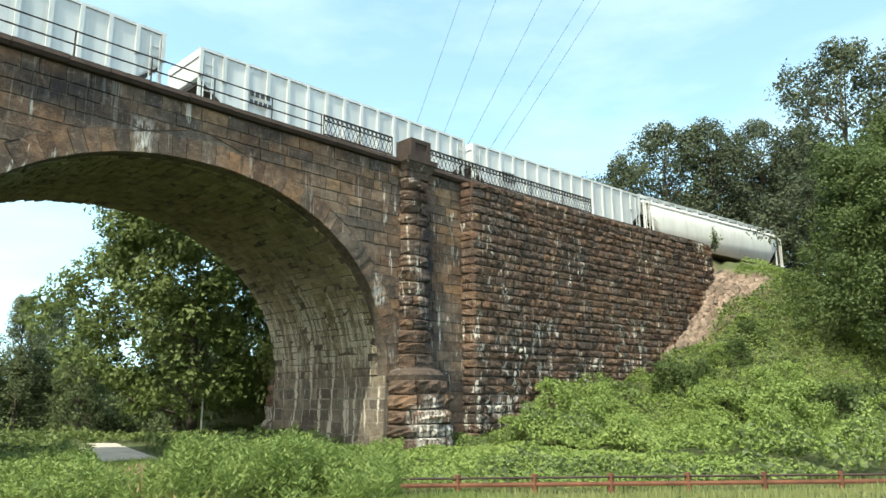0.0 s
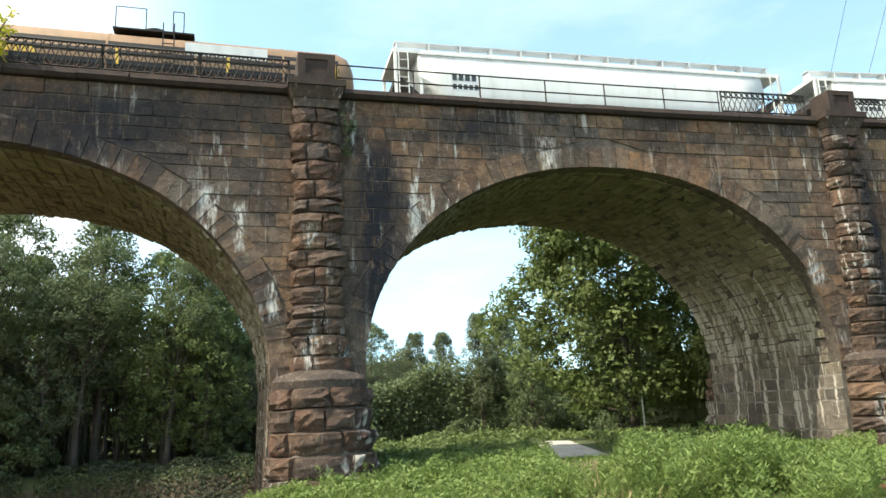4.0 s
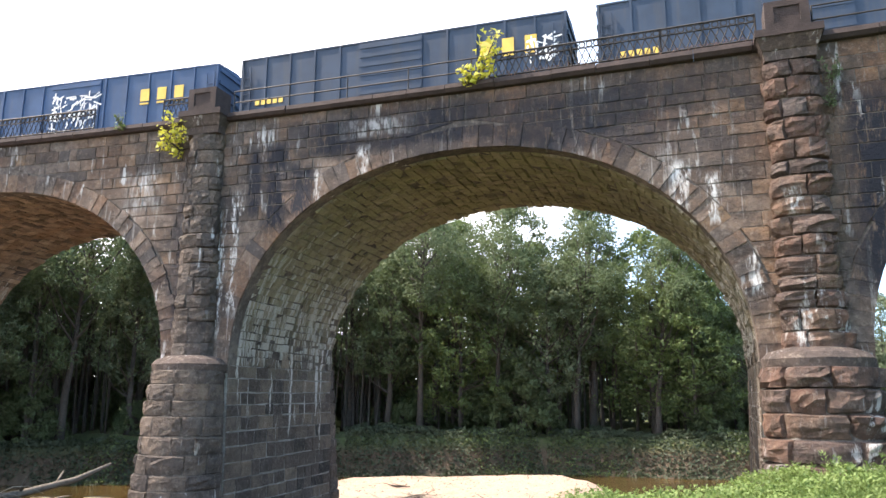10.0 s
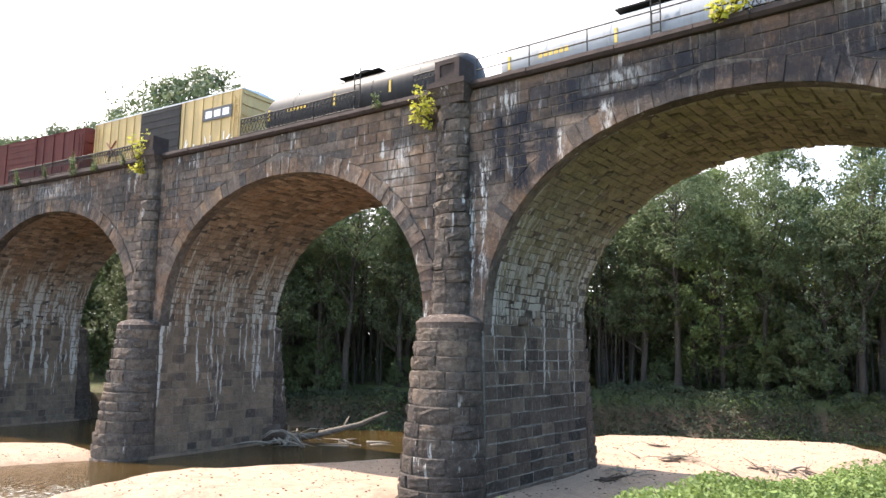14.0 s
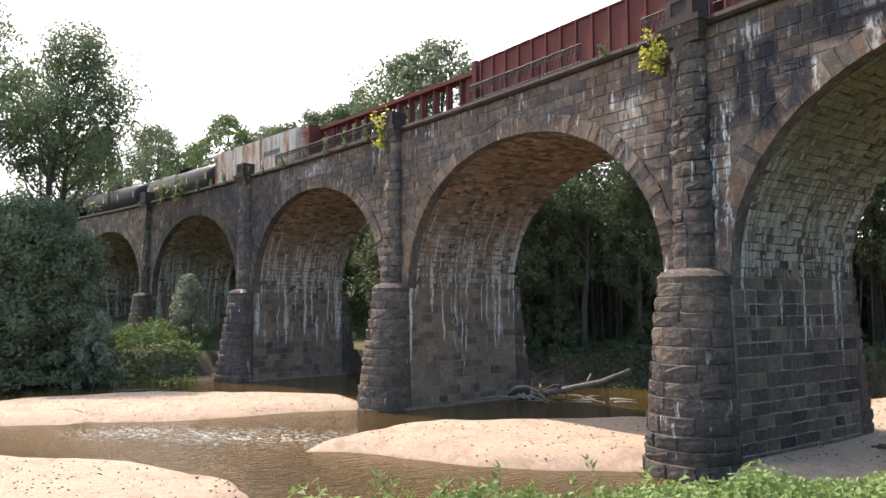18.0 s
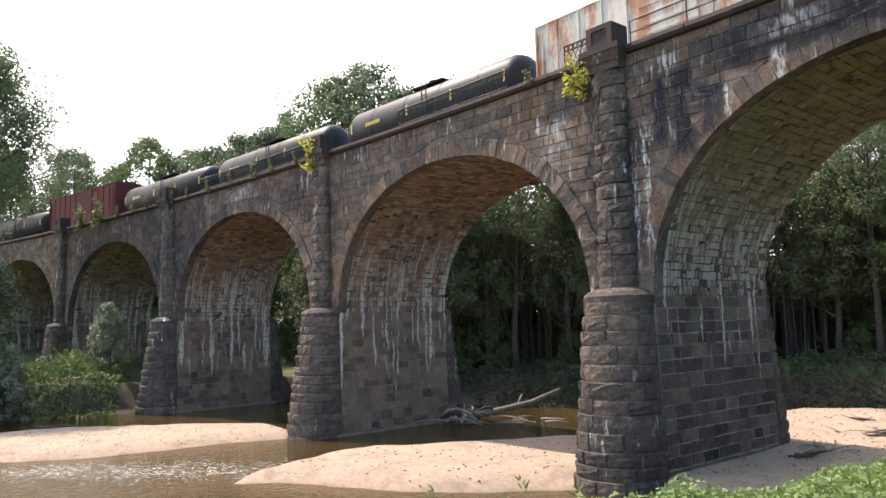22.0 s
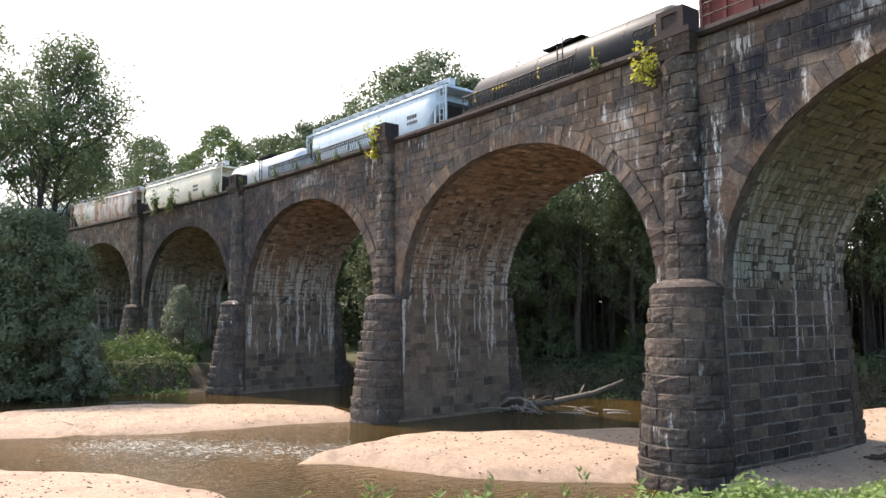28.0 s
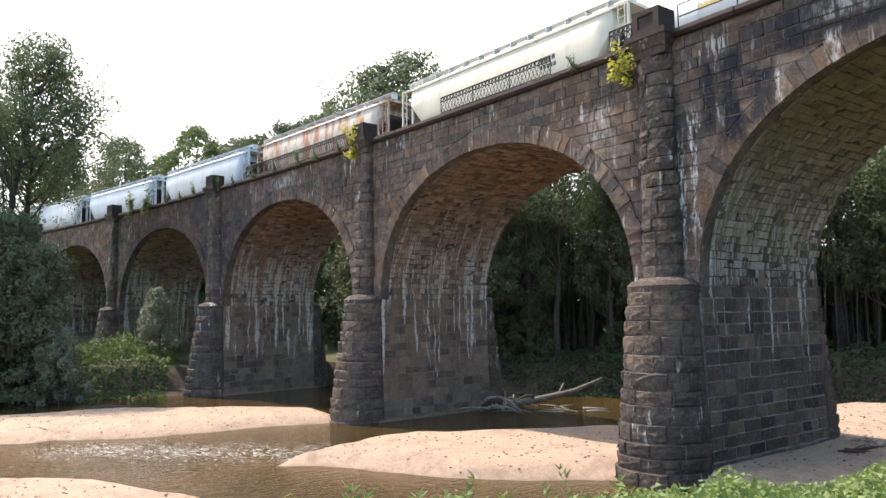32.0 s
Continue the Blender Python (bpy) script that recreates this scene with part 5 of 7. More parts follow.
def plumes(name, label, mat, count, tall, place, seed, leaves=30, leaf=0.085):
    """Feathery weeds: upright stems set with small pointed leaves."""
    rg = np.random.RandomState(seed)
    x, y = place(rg, count)
    n = len(x)
    h = tall * (0.72 + 0.35 * wobble(x, y, 1.1) + 0.2 * wobble(x, y, 3.1)) * rg.uniform(0.6, 1.15, n)
    z = height(x, y)
    lean = rg.normal(0, 0.13, (n, 2))
    u = rg.uniform(0.12, 1, (n, leaves)) ** 0.8
    a = rg.uniform(0, math.tau, (n, leaves))
    r = 0.15 * h[:, None] * (1.05 - 0.75 * u) * rg.uniform(0.2, 1, (n, leaves))
    px = x[:, None] + lean[:, :1] * h[:, None] * u ** 1.5 + r * np.cos(a)
    py = y[:, None] + lean[:, 1:] * h[:, None] * u ** 1.5 + r * np.sin(a)
    pz = z[:, None] + h[:, None] * u
    base = np.stack([px, py, pz], -1).reshape(-1, 3)
    up = rg.uniform(0.25, 1.3, (n, leaves))
    d = np.stack([np.cos(a), np.sin(a), up], -1).reshape(-1, 3)
    d /= np.linalg.norm(d, axis=1)[:, None]
    side = np.cross(d, rg.normal(0, 1, d.shape))
    side /= np.linalg.norm(side, axis=1)[:, None] + 1e-9
    ln = (leaf * rg.uniform(0.6, 1.5, n * leaves))[:, None]
    v = np.stack([base - side * ln * 0.16, base + side * ln * 0.16, base + d * ln], 1).reshape(-1, 3)
    me = bpy.data.meshes.new(name)
    fill_mesh(me, v, np.arange(len(v)).reshape(-1, 3))
    me.materials.append(mat)
    tagged(new(name, me), label, "weeds", "", "stuff")


def in_box(x0, x1, y0, y1):
    return lambda rg, n: (rg.uniform(x0, x1, n), rg.uniform(y0, y1, n))


def land(x, y, margin=0.5):
    return inside_distance(x, y, RIVER) < -margin


def undergrowth():
    def slope(x, y):
        s, off = line_of(x, y)
        bare = bare_earth(x, y)
        return np.where(((s < -21.5) & (off > 0.9) | (x > 12.5) & (off > 2.2)) & (0.72 * x + 0.694 * y > 20.35), np.clip(0.85 + 1.1 * wobble(x, y, 4.2) + 0.75 * wobble(x, y, 1.6), 0.22, None) * np.where(s < -21.5, 1, 0.3), 0) * (1 - np.clip(1.3 * bare, 0, 1))

    carpet("vine_cover", "bright green creepers and weeds over the fill", M_SLOPE, 330000, 0.125, in_box(12, 56, -12, 24), slope, 51)
    # deep green creepers whose dark patches also paint in the mounds' shadow
    carpet("dark_vine_cover", "deep green creepers among the weeds, with the mounds' shade painted in", M_LEAF, 90000, 0.19, in_box(12, 56, -12, 24), lambda x, y: slope(x, y) * 1.1 * (wobble(x, y, 3.3) + 0.5 * wobble(x, y, 1.2) > 0.15), 52)

    def far_bank(x, y):
        d = -inside_distance(x, y, RIVER)
        return np.where((d > -0.7) & (d < 14), np.clip(0.5 + 0.9 * ease(d / 2.0) + 0.8 * wobble(x, y, 3.4) + 0.4 * wobble(x, y, 1.3), 0.03, None), 0)

    def bramble_heaps(x, y):
        d = -inside_distance(x, y, RIVER)
        heap = 0.25 + 2.3 * ease(d / 5.0) * (0.85 + 0.55 * wobble(x + 3, y, 4.2)) + 0.75 * wobble(x, y, 1.7)
        return np.where((d > -0.4) & (d < 13.5), np.clip(heap * ease((13.5 - d) / 3), 0.03, None), 0)

    def along(i0, i1, reach):
        P = np.array(RIVER, float)

        def pick(rg, n):
            seg = np.linalg.norm(P[i0 + 1:i1 + 1] - P[i0:i1], axis=1)
            k = i0 + rg.choice(i1 - i0, n, p=seg / seg.sum())
            t = rg.uniform(0, 1, n)[:, None]
            q = P[k] * (1 - t) + P[k + 1] * t
            d = P[k + 1] - P[k]
            d /= np.linalg.norm(d, axis=1)[:, None]
            o = rg.uniform(-0.8, reach, n)[:, None]
            q = q + np.stack([d[:, 1], -d[:, 0]], 1) * o
            return q[:, 0], q[:, 1]

        return pick

    # the wood's shade on this bank is painted in with the darkened leaves
    carpet("bank_scrub", "low green scrub along the far river bank", M_SHADE_LEAF, 90000, 0.2, along(14, 22, 6.5), lambda x, y: far_bank(x, y) * 0.42, 53)
    carpet("bank_weeds", "weeds among the bank's scrub", M_LEAF3, 30000, 0.17, along(14, 22, 5), lambda x, y: 0.45 * far_bank(x, y) * (wobble(x, y, 2.7) > 0.15), 61)
    carpet("bank_creepers", "heaps of green creepers and brambles on the far bank", M_BRAMBLE, 50000, 0.24, along(24, 27, 13), bramble_heaps, 54)

    def near_bank(x, y):
        d = -inside_distance(x, y, RIVER)
        return np.where((d > 0.2) & (y > 16), 0.8 * ease(d / 1.5) + 0.5 * wobble(x, y, 2.6), 0)

    carpet("pier_bushes", "bright bushes round the pier's foot", M_WEED, 80000, 0.15, in_box(-4, 13, 17, 40), lambda x, y: np.where((x < 6 + 2 * wobble(x, y, 5)), near_bank(x, y) * np.where(x < 4.2, 0.12, 0.7), 0), 55)

    def fore(x, y):
        d = -inside_distance(x, y, RIVER)
        return np.where((d > -0.6) & (d < 10), 0.52 + 0.25 * wobble(x, y, 1.4), 0)

    carpet("foreground_weeds", "leafy bright green weeds on the near bank", M_WEED, 170000, 0.08, in_box(-12, 2, 1.5, 22), fore, 56, 0.25)

    def brink(rg, n):
        x, y = rg.uniform(-13, 1, n), rg.uniform(3, 20, n)
        d = -inside_distance(x, y, RIVER)
        k = (d > -0.5) & (d < 3.5) & (wobble(x, y, 1.3) > -0.25)
        return x[k], y[k]

    plumes("bank_sprigs", "leafy sprigs rising from the near bank's weeds", M_WEED, 1500, 0.95, brink, 70, 34, 0.11)

    def weedy(rg, n):
        x, y = rg.uniform(2, 24, n), rg.uniform(14, 30, n)
        k = (y > 0.99 * x + 0.4 * wobble(x, y, 3)) & land(x, y, 1.5) & ~((x > (0.445 + 0.03 * wobble(x, y, 1.2)) * y) & (x < (0.53 + 0.03 * wobble(x, y, 1.5)) * y) & (y > 15)) & (0.72 * x + 0.694 * y < 24 + (x > 0.54 * y) * 6)
        return x[k], y[k]

    def lawn(rg, n):
        x, y = rg.uniform(6, 33, n), rg.uniform(-4, 20, n)
        k = (y < 1.0 * x + 4) & (0.72 * x + 0.694 * y < 20.6)
        return x[k], y[k]

    def brake(rg, n):
        x, y = rg.uniform(6, 16, n), rg.uniform(8, 20, n)
        far = 0.72 * x + 0.694 * y
        k = (x > 0.56 * y) & (x < (1.02 + 0.06 * wobble(x, y, 2)) * y) & (far > 12.5) & (far < 19.3) & (wobble(x, y, 1.1) + 0.7 * wobble(x, y, 0.45) > -0.35)
        return x[k], y[k]

    def banks(rg, n):
        x, y = rg.uniform(1, 14, n), rg.uniform(12, 25, n)
        k = (y > 1.85 * x) & land(x, y, 1.0) & (wobble(x, y, 1.7) + 0.4 * wobble(x, y, 0.7) > -0.05) & ~((x > 0.44 * y) & (y > 20))
        return x[k], y[k]

    plumes("tall_weeds", "tall feathery green weeds in front of the arch", M_WEED, 9000, 1.45, brake, 57, 42, 0.10)
    plumes("bushy_weeds", "bushy bright weeds on the near bank", M_WEED, 2600, 0.8, banks, 69, 40, 0.09)
    blades("meadow_weeds", "ragged green weeds on the near bank", M_WEED, 60000, 0.5, weedy, 67, 0.5)
    carpet("weed_leaves", "leafy weeds in front of the arch", M_WEED, 110000, 0.085, weedy, lambda x, y: 0.75 + 0.3 * wobble(x, y, 1.7), 59)
    blades("dry_grass", "pale dry grass stalks among the weeds", plain("dry_grass", (0.34, 0.27, 0.16), 0.9, vary=0.3), 3500, 0.4, lambda rg, n: (rg.uniform(5, 11.5, n), rg.uniform(13, 22, n)), 60)
    carpet("meadow_growth", "rank green growth on the flat beyond the arch", M_LEAF3, 70000, 0.22, in_box(0, 40, 25, 75), lambda x, y: np.where(land(x, y, 1.0) & (np.abs(x - np.interp(y, [25, 31.5, 37.5], [12.5, 14.6, 16.6])) > np.where(y < 37, 1.6, -1)), 0.6 + 0.35 * wobble(x, y, 4), 0), 63)
    blades("low_weeds", "low weeds on the near bank", M_WEED, 24000, 0.5, in_box(-9, 4, 3, 20), 64)
    blades("short_weeds", "short mixed grass before the gravel track", M_WEED, 42000, 0.26, in_box(3, 14, 10, 24.4), 68, 0.6)
    blades("grass", "short mown grass beside the track", M_MOWN, 95000, 0.22, lawn, 58)

undergrowth()
# ---- abutment and wing wall ----
def wing_wall():
    """The long rock-faced retaining wall beyond the first pier, with a quoined return."""
    rnd = random.Random(77)
    top = thing("wall_wing", Matrix.Translation(U(-36, 0, 4)), "reddish rock-faced retaining wall with lime-streaked courses", "retaining wall", "", "structure")
    out0 = 0.75

    def foot(s):
        return float(np.interp(-s, [20, 25, 30, 39.6, 44, 48], [3.0, 3.8, 4.3, 6.4, 8.6, 12.0])) - 0.6

    core = Shape()
    for a, b, o, zb in ((-20.7, -24.3, -0.012, 2.5), (-24.25, -48.4, out0 - 0.03, 2.5)):
        n = 8
        for i in range(n):
            s0, s1 = a + (b - a) * i / n, a + (b - a) * (i + 1) / n
            q = []
            for z in (min(foot(s0), foot(s1)), COPE0):
                q += [U(s0, o, z), U(s1, o, z), U(s1, -1.2, z), U(s0, -1.2, z)]
            core.hexa(q)
    part("wall_core", core, M_MORTAR, top)
    # smooth recessed panel between the pier and the return
    stones = []
    z = COPE0
    while z > 3.0:
        h = rnd.uniform(0.42, 0.5)
        x = -24.3
        while x < -21.3:
            ln = rnd.uniform(0.7, 1.4)
            if -21.3 - x - ln < 0.4:
                ln = -21.3 - x
            stones.append(rough_block(lambda s, o, zz: U(s, o, zz), x, x + ln, z - h, z, rnd.uniform(0.02, 0.05), rnd, 1))
            x += ln
        z -= h
    for x in stones:
        part("panel_stone", x, M_STONE, top)
    rocks = []
    z = COPE0
    row = 0
    while z > 3.2:
        h = rnd.uniform(0.36, 0.46)
        # quoins of the return
        rocks.append(rough_block(lambda a, o, zz: U(-24.25 + o, out0 - a, zz), -0.02, out0, z - h, z, 0.12, rnd, 3, rock=True))
        x = -24.25
        first = True
        while x > -48.4:
            ln = (0.95 if row % 2 else 0.55) if first else rnd.uniform(0.35, 0.9)
            first = False
            if x - ln < -48.4 + 0.3:
                ln = x + 48.4
            if z > foot(x) - 0.2:
                rocks.append(rough_block(lambda s, o, zz: U(s, out0 + o, zz), x - ln, x, z - h, z, rnd.uniform(0.10, 0.22), rnd, 3, rock=True))
            x -= ln
        z -= h
        row += 1
    shared_out(rocks, "rock_faced_stone", M_WING, M_WINGS, top, 300)
    # rubble spilling at the wall's end
    rub = Shape()
    for i in range(1500):
        s = rnd.uniform(-51, -41.0)
        off = 0.8 + rnd.uniform(0, 1) * max(0.2, 0.42 * min(8, -s - 41.0))
        p = U(s, off, 0)
        z = float(height(np.array([p.x]), np.array([p.y]))[0])
        r = rnd.uniform(0.03, 0.10) if rnd.random() < 0.85 else rnd.uniform(0.1, 0.28)
        k = [Vector((rnd.uniform(0.5, 1) * r * a, rnd.uniform(0.5, 1) * r * b, rnd.uniform(0.4, 0.8) * r * c)) + Vector((p.x, p.y, z + 0.03)) for c in (-1, 1) for a, b in ((-1, -1), (1, -1), (1, 1), (-1, 1))]
        rub.hexa(k)
    tagged(part("rubble", rub, plain("pale_rubble", (0.28, 0.22, 0.185), 0.95, vary=0.5, scale=1.5, relief=0.03), None), "pale stone rubble at the wall's end", "rubble", "", "stuff")


wing_wall()


# ---- railings ----
def ring(sh, c, ax, az, r, t, n=10):
    """A flat iron ring in the plane of ax and az."""
    c = Vector(c)
    nrm = ax.cross(az).normalized()
    base = len(sh.v)
    for i in range(n):
        a = math.tau * i / n
        d = ax * math.cos(a) + az * math.sin(a)
        for rr, o in ((r - t, -t), (r + t, -t), (r + t, t), (r - t, t)):
            sh.v.append(tuple(c + d * rr + nrm * o))
    for i in range(n):
        j = (i + 1) % n
        for k in range(4):
            l = (k + 1) % 4
            sh.f.append((base + i * 4 + k, base + i * 4 + l, base + j * 4 + l, base + j * 4 + k))


def bar(sh, a, b, t):
    sh.tube([a, b], t, 4, True)


def iron_panel(s0, s1):
    """Cast-iron railing: rings under the top rail and crossed bars below them."""
    ln = s1 - s0
    top = thing("iron_railing", Matrix.Translation(U((s0 + s1) / 2, 0.1, COPE1)), "black cast-iron railing of rings and crossed bars on the coping", "railing", "iron railings")
    o = 0.08
    z0, z1 = COPE1, COPE1 + 0.95
    for name, z, t in (("top_rail", z1, 0.04), ("ring_rail", z1 - 0.24, 0.026), ("bottom_rail", z0 + 0.12, 0.035)):
        sh = Shape()
        bar(sh, U(s0, o, z), U(s1, o, z), t)
        part(name, sh, M_IRON, top)
    ax = (U(s1, o, 0) - U(s0, o, 0)).normalized()
    az = Vector((0, 0, 1))
    n = max(2, round(ln / 0.25))
    for i in range(n):
        sc = s0 + ln * (i + 0.5) / n
        sh = Shape()
        ring(sh, U(sc, o, z1 - 0.12), ax, az, 0.10, 0.018)
        part("ring", sh, M_IRON, top)
        sh = Shape()
        w = ln / n
        for a, b in ((-0.5, 0.5), (0.5, -0.5)):
            bar(sh, U(sc + a * w, o, z0 + 0.12), U(sc + b * w, o, z1 - 0.24), 0.018)
        part("crossed_bar", sh, M_IRON, top)
    for s in (s0, s1):
        sh = Shape()
        bar(sh, U(s, o, z0 - 0.02), U(s, o, z1 + 0.02), 0.028)
        part("post", sh, M_IRON, top)


def pipe_rail(s0, s1, posts):
    top = thing("pipe_railing", Matrix.Translation(U((s0 + s1) / 2, 0.1, COPE1)), "dark two-bar pipe railing with slim posts on the coping", "railing", "pipe railings")
    o = 0.05
    for name, z in (("top_bar", COPE1 + 0.95), ("middle_bar", COPE1 + 0.48)):
        sh = Shape()
        n = 8
        sh.tube([U(s0 + (s1 - s0) * i / n, o, z) for i in range(n + 1)], 0.027, 6)
        part(name, sh, M_IRON, top)
    for s in posts:
        sh = Shape()
        bar(sh, U(s, o, COPE1 - 0.02), U(s, o, COPE1 + 0.97), 0.03)
        part("post", sh, M_IRON, top)


def railings():
    for a, b in ((0.85, 3.7), (3.7, 6.6), (6.6, 9.5), (-19.7, -17.8), (-17.8, -15.85), (-24.6, -22.0), (-27.2, -24.6), (-29.8, -27.2), (-32.6, -29.8), (-35.4, -32.6), (26.6, 29.3), (29.3, 32.0), (32.0, 34.6), (42.6, 46.4), (46.4, 50.2), (50.2, 54.0), (54.0, 57.8), (22.0, 23.2)):
        iron_panel(a, b)
    pipe_rail(-15.8, -0.75, [-0.75, -3.45, -5.9, -8.45, -10.85, -13.35, -15.75])
    pipe_rail(9.6, 19.9, [19.9, 17.45, 15.0, 12.55, 10.15])
    # rusty drift and stems against the panels
    rnd = random.Random(12)
    sh = Shape()
    for i in range(700):
        s = rnd.uniform(0.9, 9.4) if i < 420 else rnd.choice((rnd.uniform(-19.6, -15.9), rnd.uniform(-35, -22), rnd.uniform(26.6, 34.6)))
        p = U(s, rnd.uniform(-0.1, 0.16), COPE1 + rnd.uniform(0.0, 0.22))
        q = p + Vector((rnd.gauss(0, 0.09), rnd.gauss(0, 0.03), rnd.uniform(-0.03, 0.14)))
        bar(sh, p, q, 0.008)
    tagged(part("dead_stems", sh, plain("dead_vine_stems", (0.16, 0.085, 0.06), 0.9, vary=0.5), None), "dead brown vine stems tangled in the railing", "dead vines", "", "stuff")


railings()


# ---- seedlings on the masonry ----
def seedling(p, out, size, seed, label, mat=None):
    rg = np.random.RandomState(seed)
    rnd = random.Random(seed)
    top = thing("seedling", Matrix.Translation(p), label, "seedling tree", "seedlings on the viaduct")
    pts = []
    for i in range(9):
        a = rnd.uniform(-1, 1)
        tip = Vector(p) + Vector((a * 0.55 * size, -out * rnd.uniform(0.5, 1.0), rnd.uniform(-0.3, 1.3) * size))
        sh = Shape()
        mid = Vector(p).lerp(tip, 0.5) + Vector((0, -0.1 * size, -0.08))
        sh.tube([p, mid, tip], [0.025, 0.016, 0.006], 5)
        part("twig", sh, M_BARK, top)
        for t in np.linspace(0.3, 1.04, 24):
            b = Vector(p).lerp(mid, t * 2) if t < 0.5 else mid.lerp(tip, t * 2 - 1)
            pts.append(np.array(b) + rg.normal(0, 0.075 * size, 3))
    pts = np.array(pts)
    v, f = leaf_quads(pts, np.tile([0, -0.5, 0.8], (len(pts), 1)), 0.14 * size, rg, 0.85)
    me = bpy.data.meshes.new("foliage")
    fill_mesh(me, v, f)
    me.materials.append(mat or M_GOLD)
    part("foliage", me, None, top)


seedling(U(22.1, 0.02, 15.5), 0.9, 1.3, 3, "golden-leaved seedling growing out of the wall beside the pier")
seedling(U(9.85, 0.1, COPE1), 0.35, 1.6, 4, "golden-leaved seedling rooted on the coping")
seedling(U(42.3, 0.3, 16.2), 0.8, 1.45, 5, "golden-leaved seedling beside the parapet block")
seedling(U(-1.1, 0.1, 15.3), 0.3, 0.6, 6, "green creeper hanging beside the pilaster", M_LEAF)
seedling(U(-1.1, 0.1, 14.6), 0.3, 0.5, 7, "green creeper hanging beside the pilaster", M_LEAF)
seedling(U(75.0, 0.2, 16.7), 0.8, 2.0, 8, "yellow-green creeper trailing over the coping", M_LEAF3)
seedling(U(79.0, 0.2, 16.7), 0.8, 1.8, 9, "yellow-green creeper trailing over the coping", M_LEAF3)
seedling(U(-49.2, 0.3, 16.5), 0.5, 1.3, 10, "small green bush at the end of the wall", M_LEAF)
seedling(U(25.0, 0.2, COPE1 - 0.1), 0.3, 0.55, 13, "small green weed on the coping", M_LEAF3)


for i, at in enumerate((44.6, 47.5, 49.8, 53.0, 56.2, 59.5, 62.0, 66.4, 69.0, 71.8)):
    seedling(U(at, 0.15, COPE1 - 0.05), 0.35, 0.5 + 0.35 * (i * 7 % 5) / 4, 30 + i, "straggling yellow-green weed rooted in the coping", M_LEAF3)


# ---- on the banks ----
M_PALE = plain("pale_galvanised_steel", (0.45, 0.46, 0.47), 0.5, 0.6, vary=0.2)
M_LOG = plain("grey_fallen_log", (0.17, 0.14, 0.11), 0.9, vary=0.5, scale=4, relief=0.01)
M_STICK = plain("dark_drift_twigs", (0.085, 0.06, 0.045), 0.9, vary=0.4)
STICKS = [(-18.1, 41.2), (-15.4, 37.0), (-11.4, 34.0), (-11.4, 37.2), (-9.6, 38.6), (-7.8, 37.1), (-15.2, 29.4)]
def bank_things():
    rnd = random.Random(31)
    # gravel road beyond the first arch
    sh = Shape()
    P = [(12.7, 25.6), (14.6, 31.5), (16.6, 37.5)]
    m = 7
    for i in range(48):
        t = i / 47 * (len(P) - 1)
        k = min(int(t), len(P) - 2)
        cx, cy = (P[k][j] + (P[k + 1][j] - P[k][j]) * (t - k) for j in (0, 1))
        across = [(cx + 0.85 * (2 * j / (m - 1) - 1), cy - 0.5 * (2 * j / (m - 1) - 1)) for j in range(m)]
        zs = height(np.array([p[0] for p in across]), np.array([p[1] for p in across]))
        sh.v += [(px, py, 4.12 - 0.05 * abs(2 * j / (m - 1) - 1)) for j, ((px, py), z) in enumerate(zip(across, zs))]
    sh.f = [(i * m + j, i * m + j + 1, (i + 1) * m + j + 1, (i + 1) * m + j) for i in range(47) for j in range(m - 1)]
    tagged(part("road", sh, plain("pale_gravel", (0.42, 0.39, 0.35), 0.95, vary=0.25, scale=1.2, relief=0.02), None), "pale gravel track passing under the arch", "road", "", "structure")
    # slim grey post beside the track
    post = thing("marker_post", Matrix.Translation((23.0, 38.6, 3.9)), "slim grey metal post with a short bracket beside the track", "post")
    part("shaft", Shape().tube([(23.0, 38.6, 3.7), (23.0, 38.6, 6.3)], 0.06, 8), M_PALE, post)
    part("bracket", Shape().tube([(23.0, 38.6, 6.22), (22.55, 38.55, 6.3)], 0.035, 6), M_PALE, post)
    # rusty guard rail
    a, b = Vector((13.2, 15.1, 0)), Vector((29.0, -3.0, 0))
    top = thing("guard_rail", Matrix.Translation((18.9, 10.1, 3.6)), "low rusty steel guard rail along the grass", "guard rail")
    d = (b - a).normalized()
    side = Vector((d.y, -d.x, 0))
    for z0, z1, nm in ((0.20, 0.31, "lower_rail"), (0.40, 0.45, "upper_rail")):
        sh = Shape()
        n = 12
        line = [a.lerp(b, i / n) for i in range(n + 1)]
        for p in line:
            for w, z in ((0.04, z0), (0.055, (z0 + z1) / 2), (0.04, z1), (-0.04, z1), (-0.04, z0)):
                sh.v.append((p.x + side.x * w, p.y + side.y * w, 3.62 + z))
        sh.f = [(i * 5 + j, i * 5 + (j + 1) % 5, i * 5 + 5 + (j + 1) % 5, i * 5 + 5 + j) for i in range(n) for j in range(5)] + [(4, 3, 2, 1, 0), tuple(n * 5 + j for j in range(5))]
        part(nm, sh, M_RUST if nm == "lower_rail" else M_COPE, top)
    n = 12
    for i in range(n):
        p = a.lerp(b, (i + 0.5) / n)
        sh = Shape()
        sh.box(p.x - 0.06, p.x + 0.06, p.y - 0.06, p.y + 0.06, 3.1, 4.14)
        part("post", sh, M_RUST, top)
    # driftwood
    spots = [(-37.6, 29.6, 0.3, 26, 3.0), (-41.0, 27.6, 0.3, 14, 3.0), (-15.8, 37.0, 0.5, 12, 2.2), (-10.1, 37.4, 0.5, 12, 2.2), (-15.2, 31.0, 0.5, 14, 1.6), (-65.6, 2.6, 0.4, 30, 3.6), (-34.5, 32.2, 0.2, 10, 3.0)]
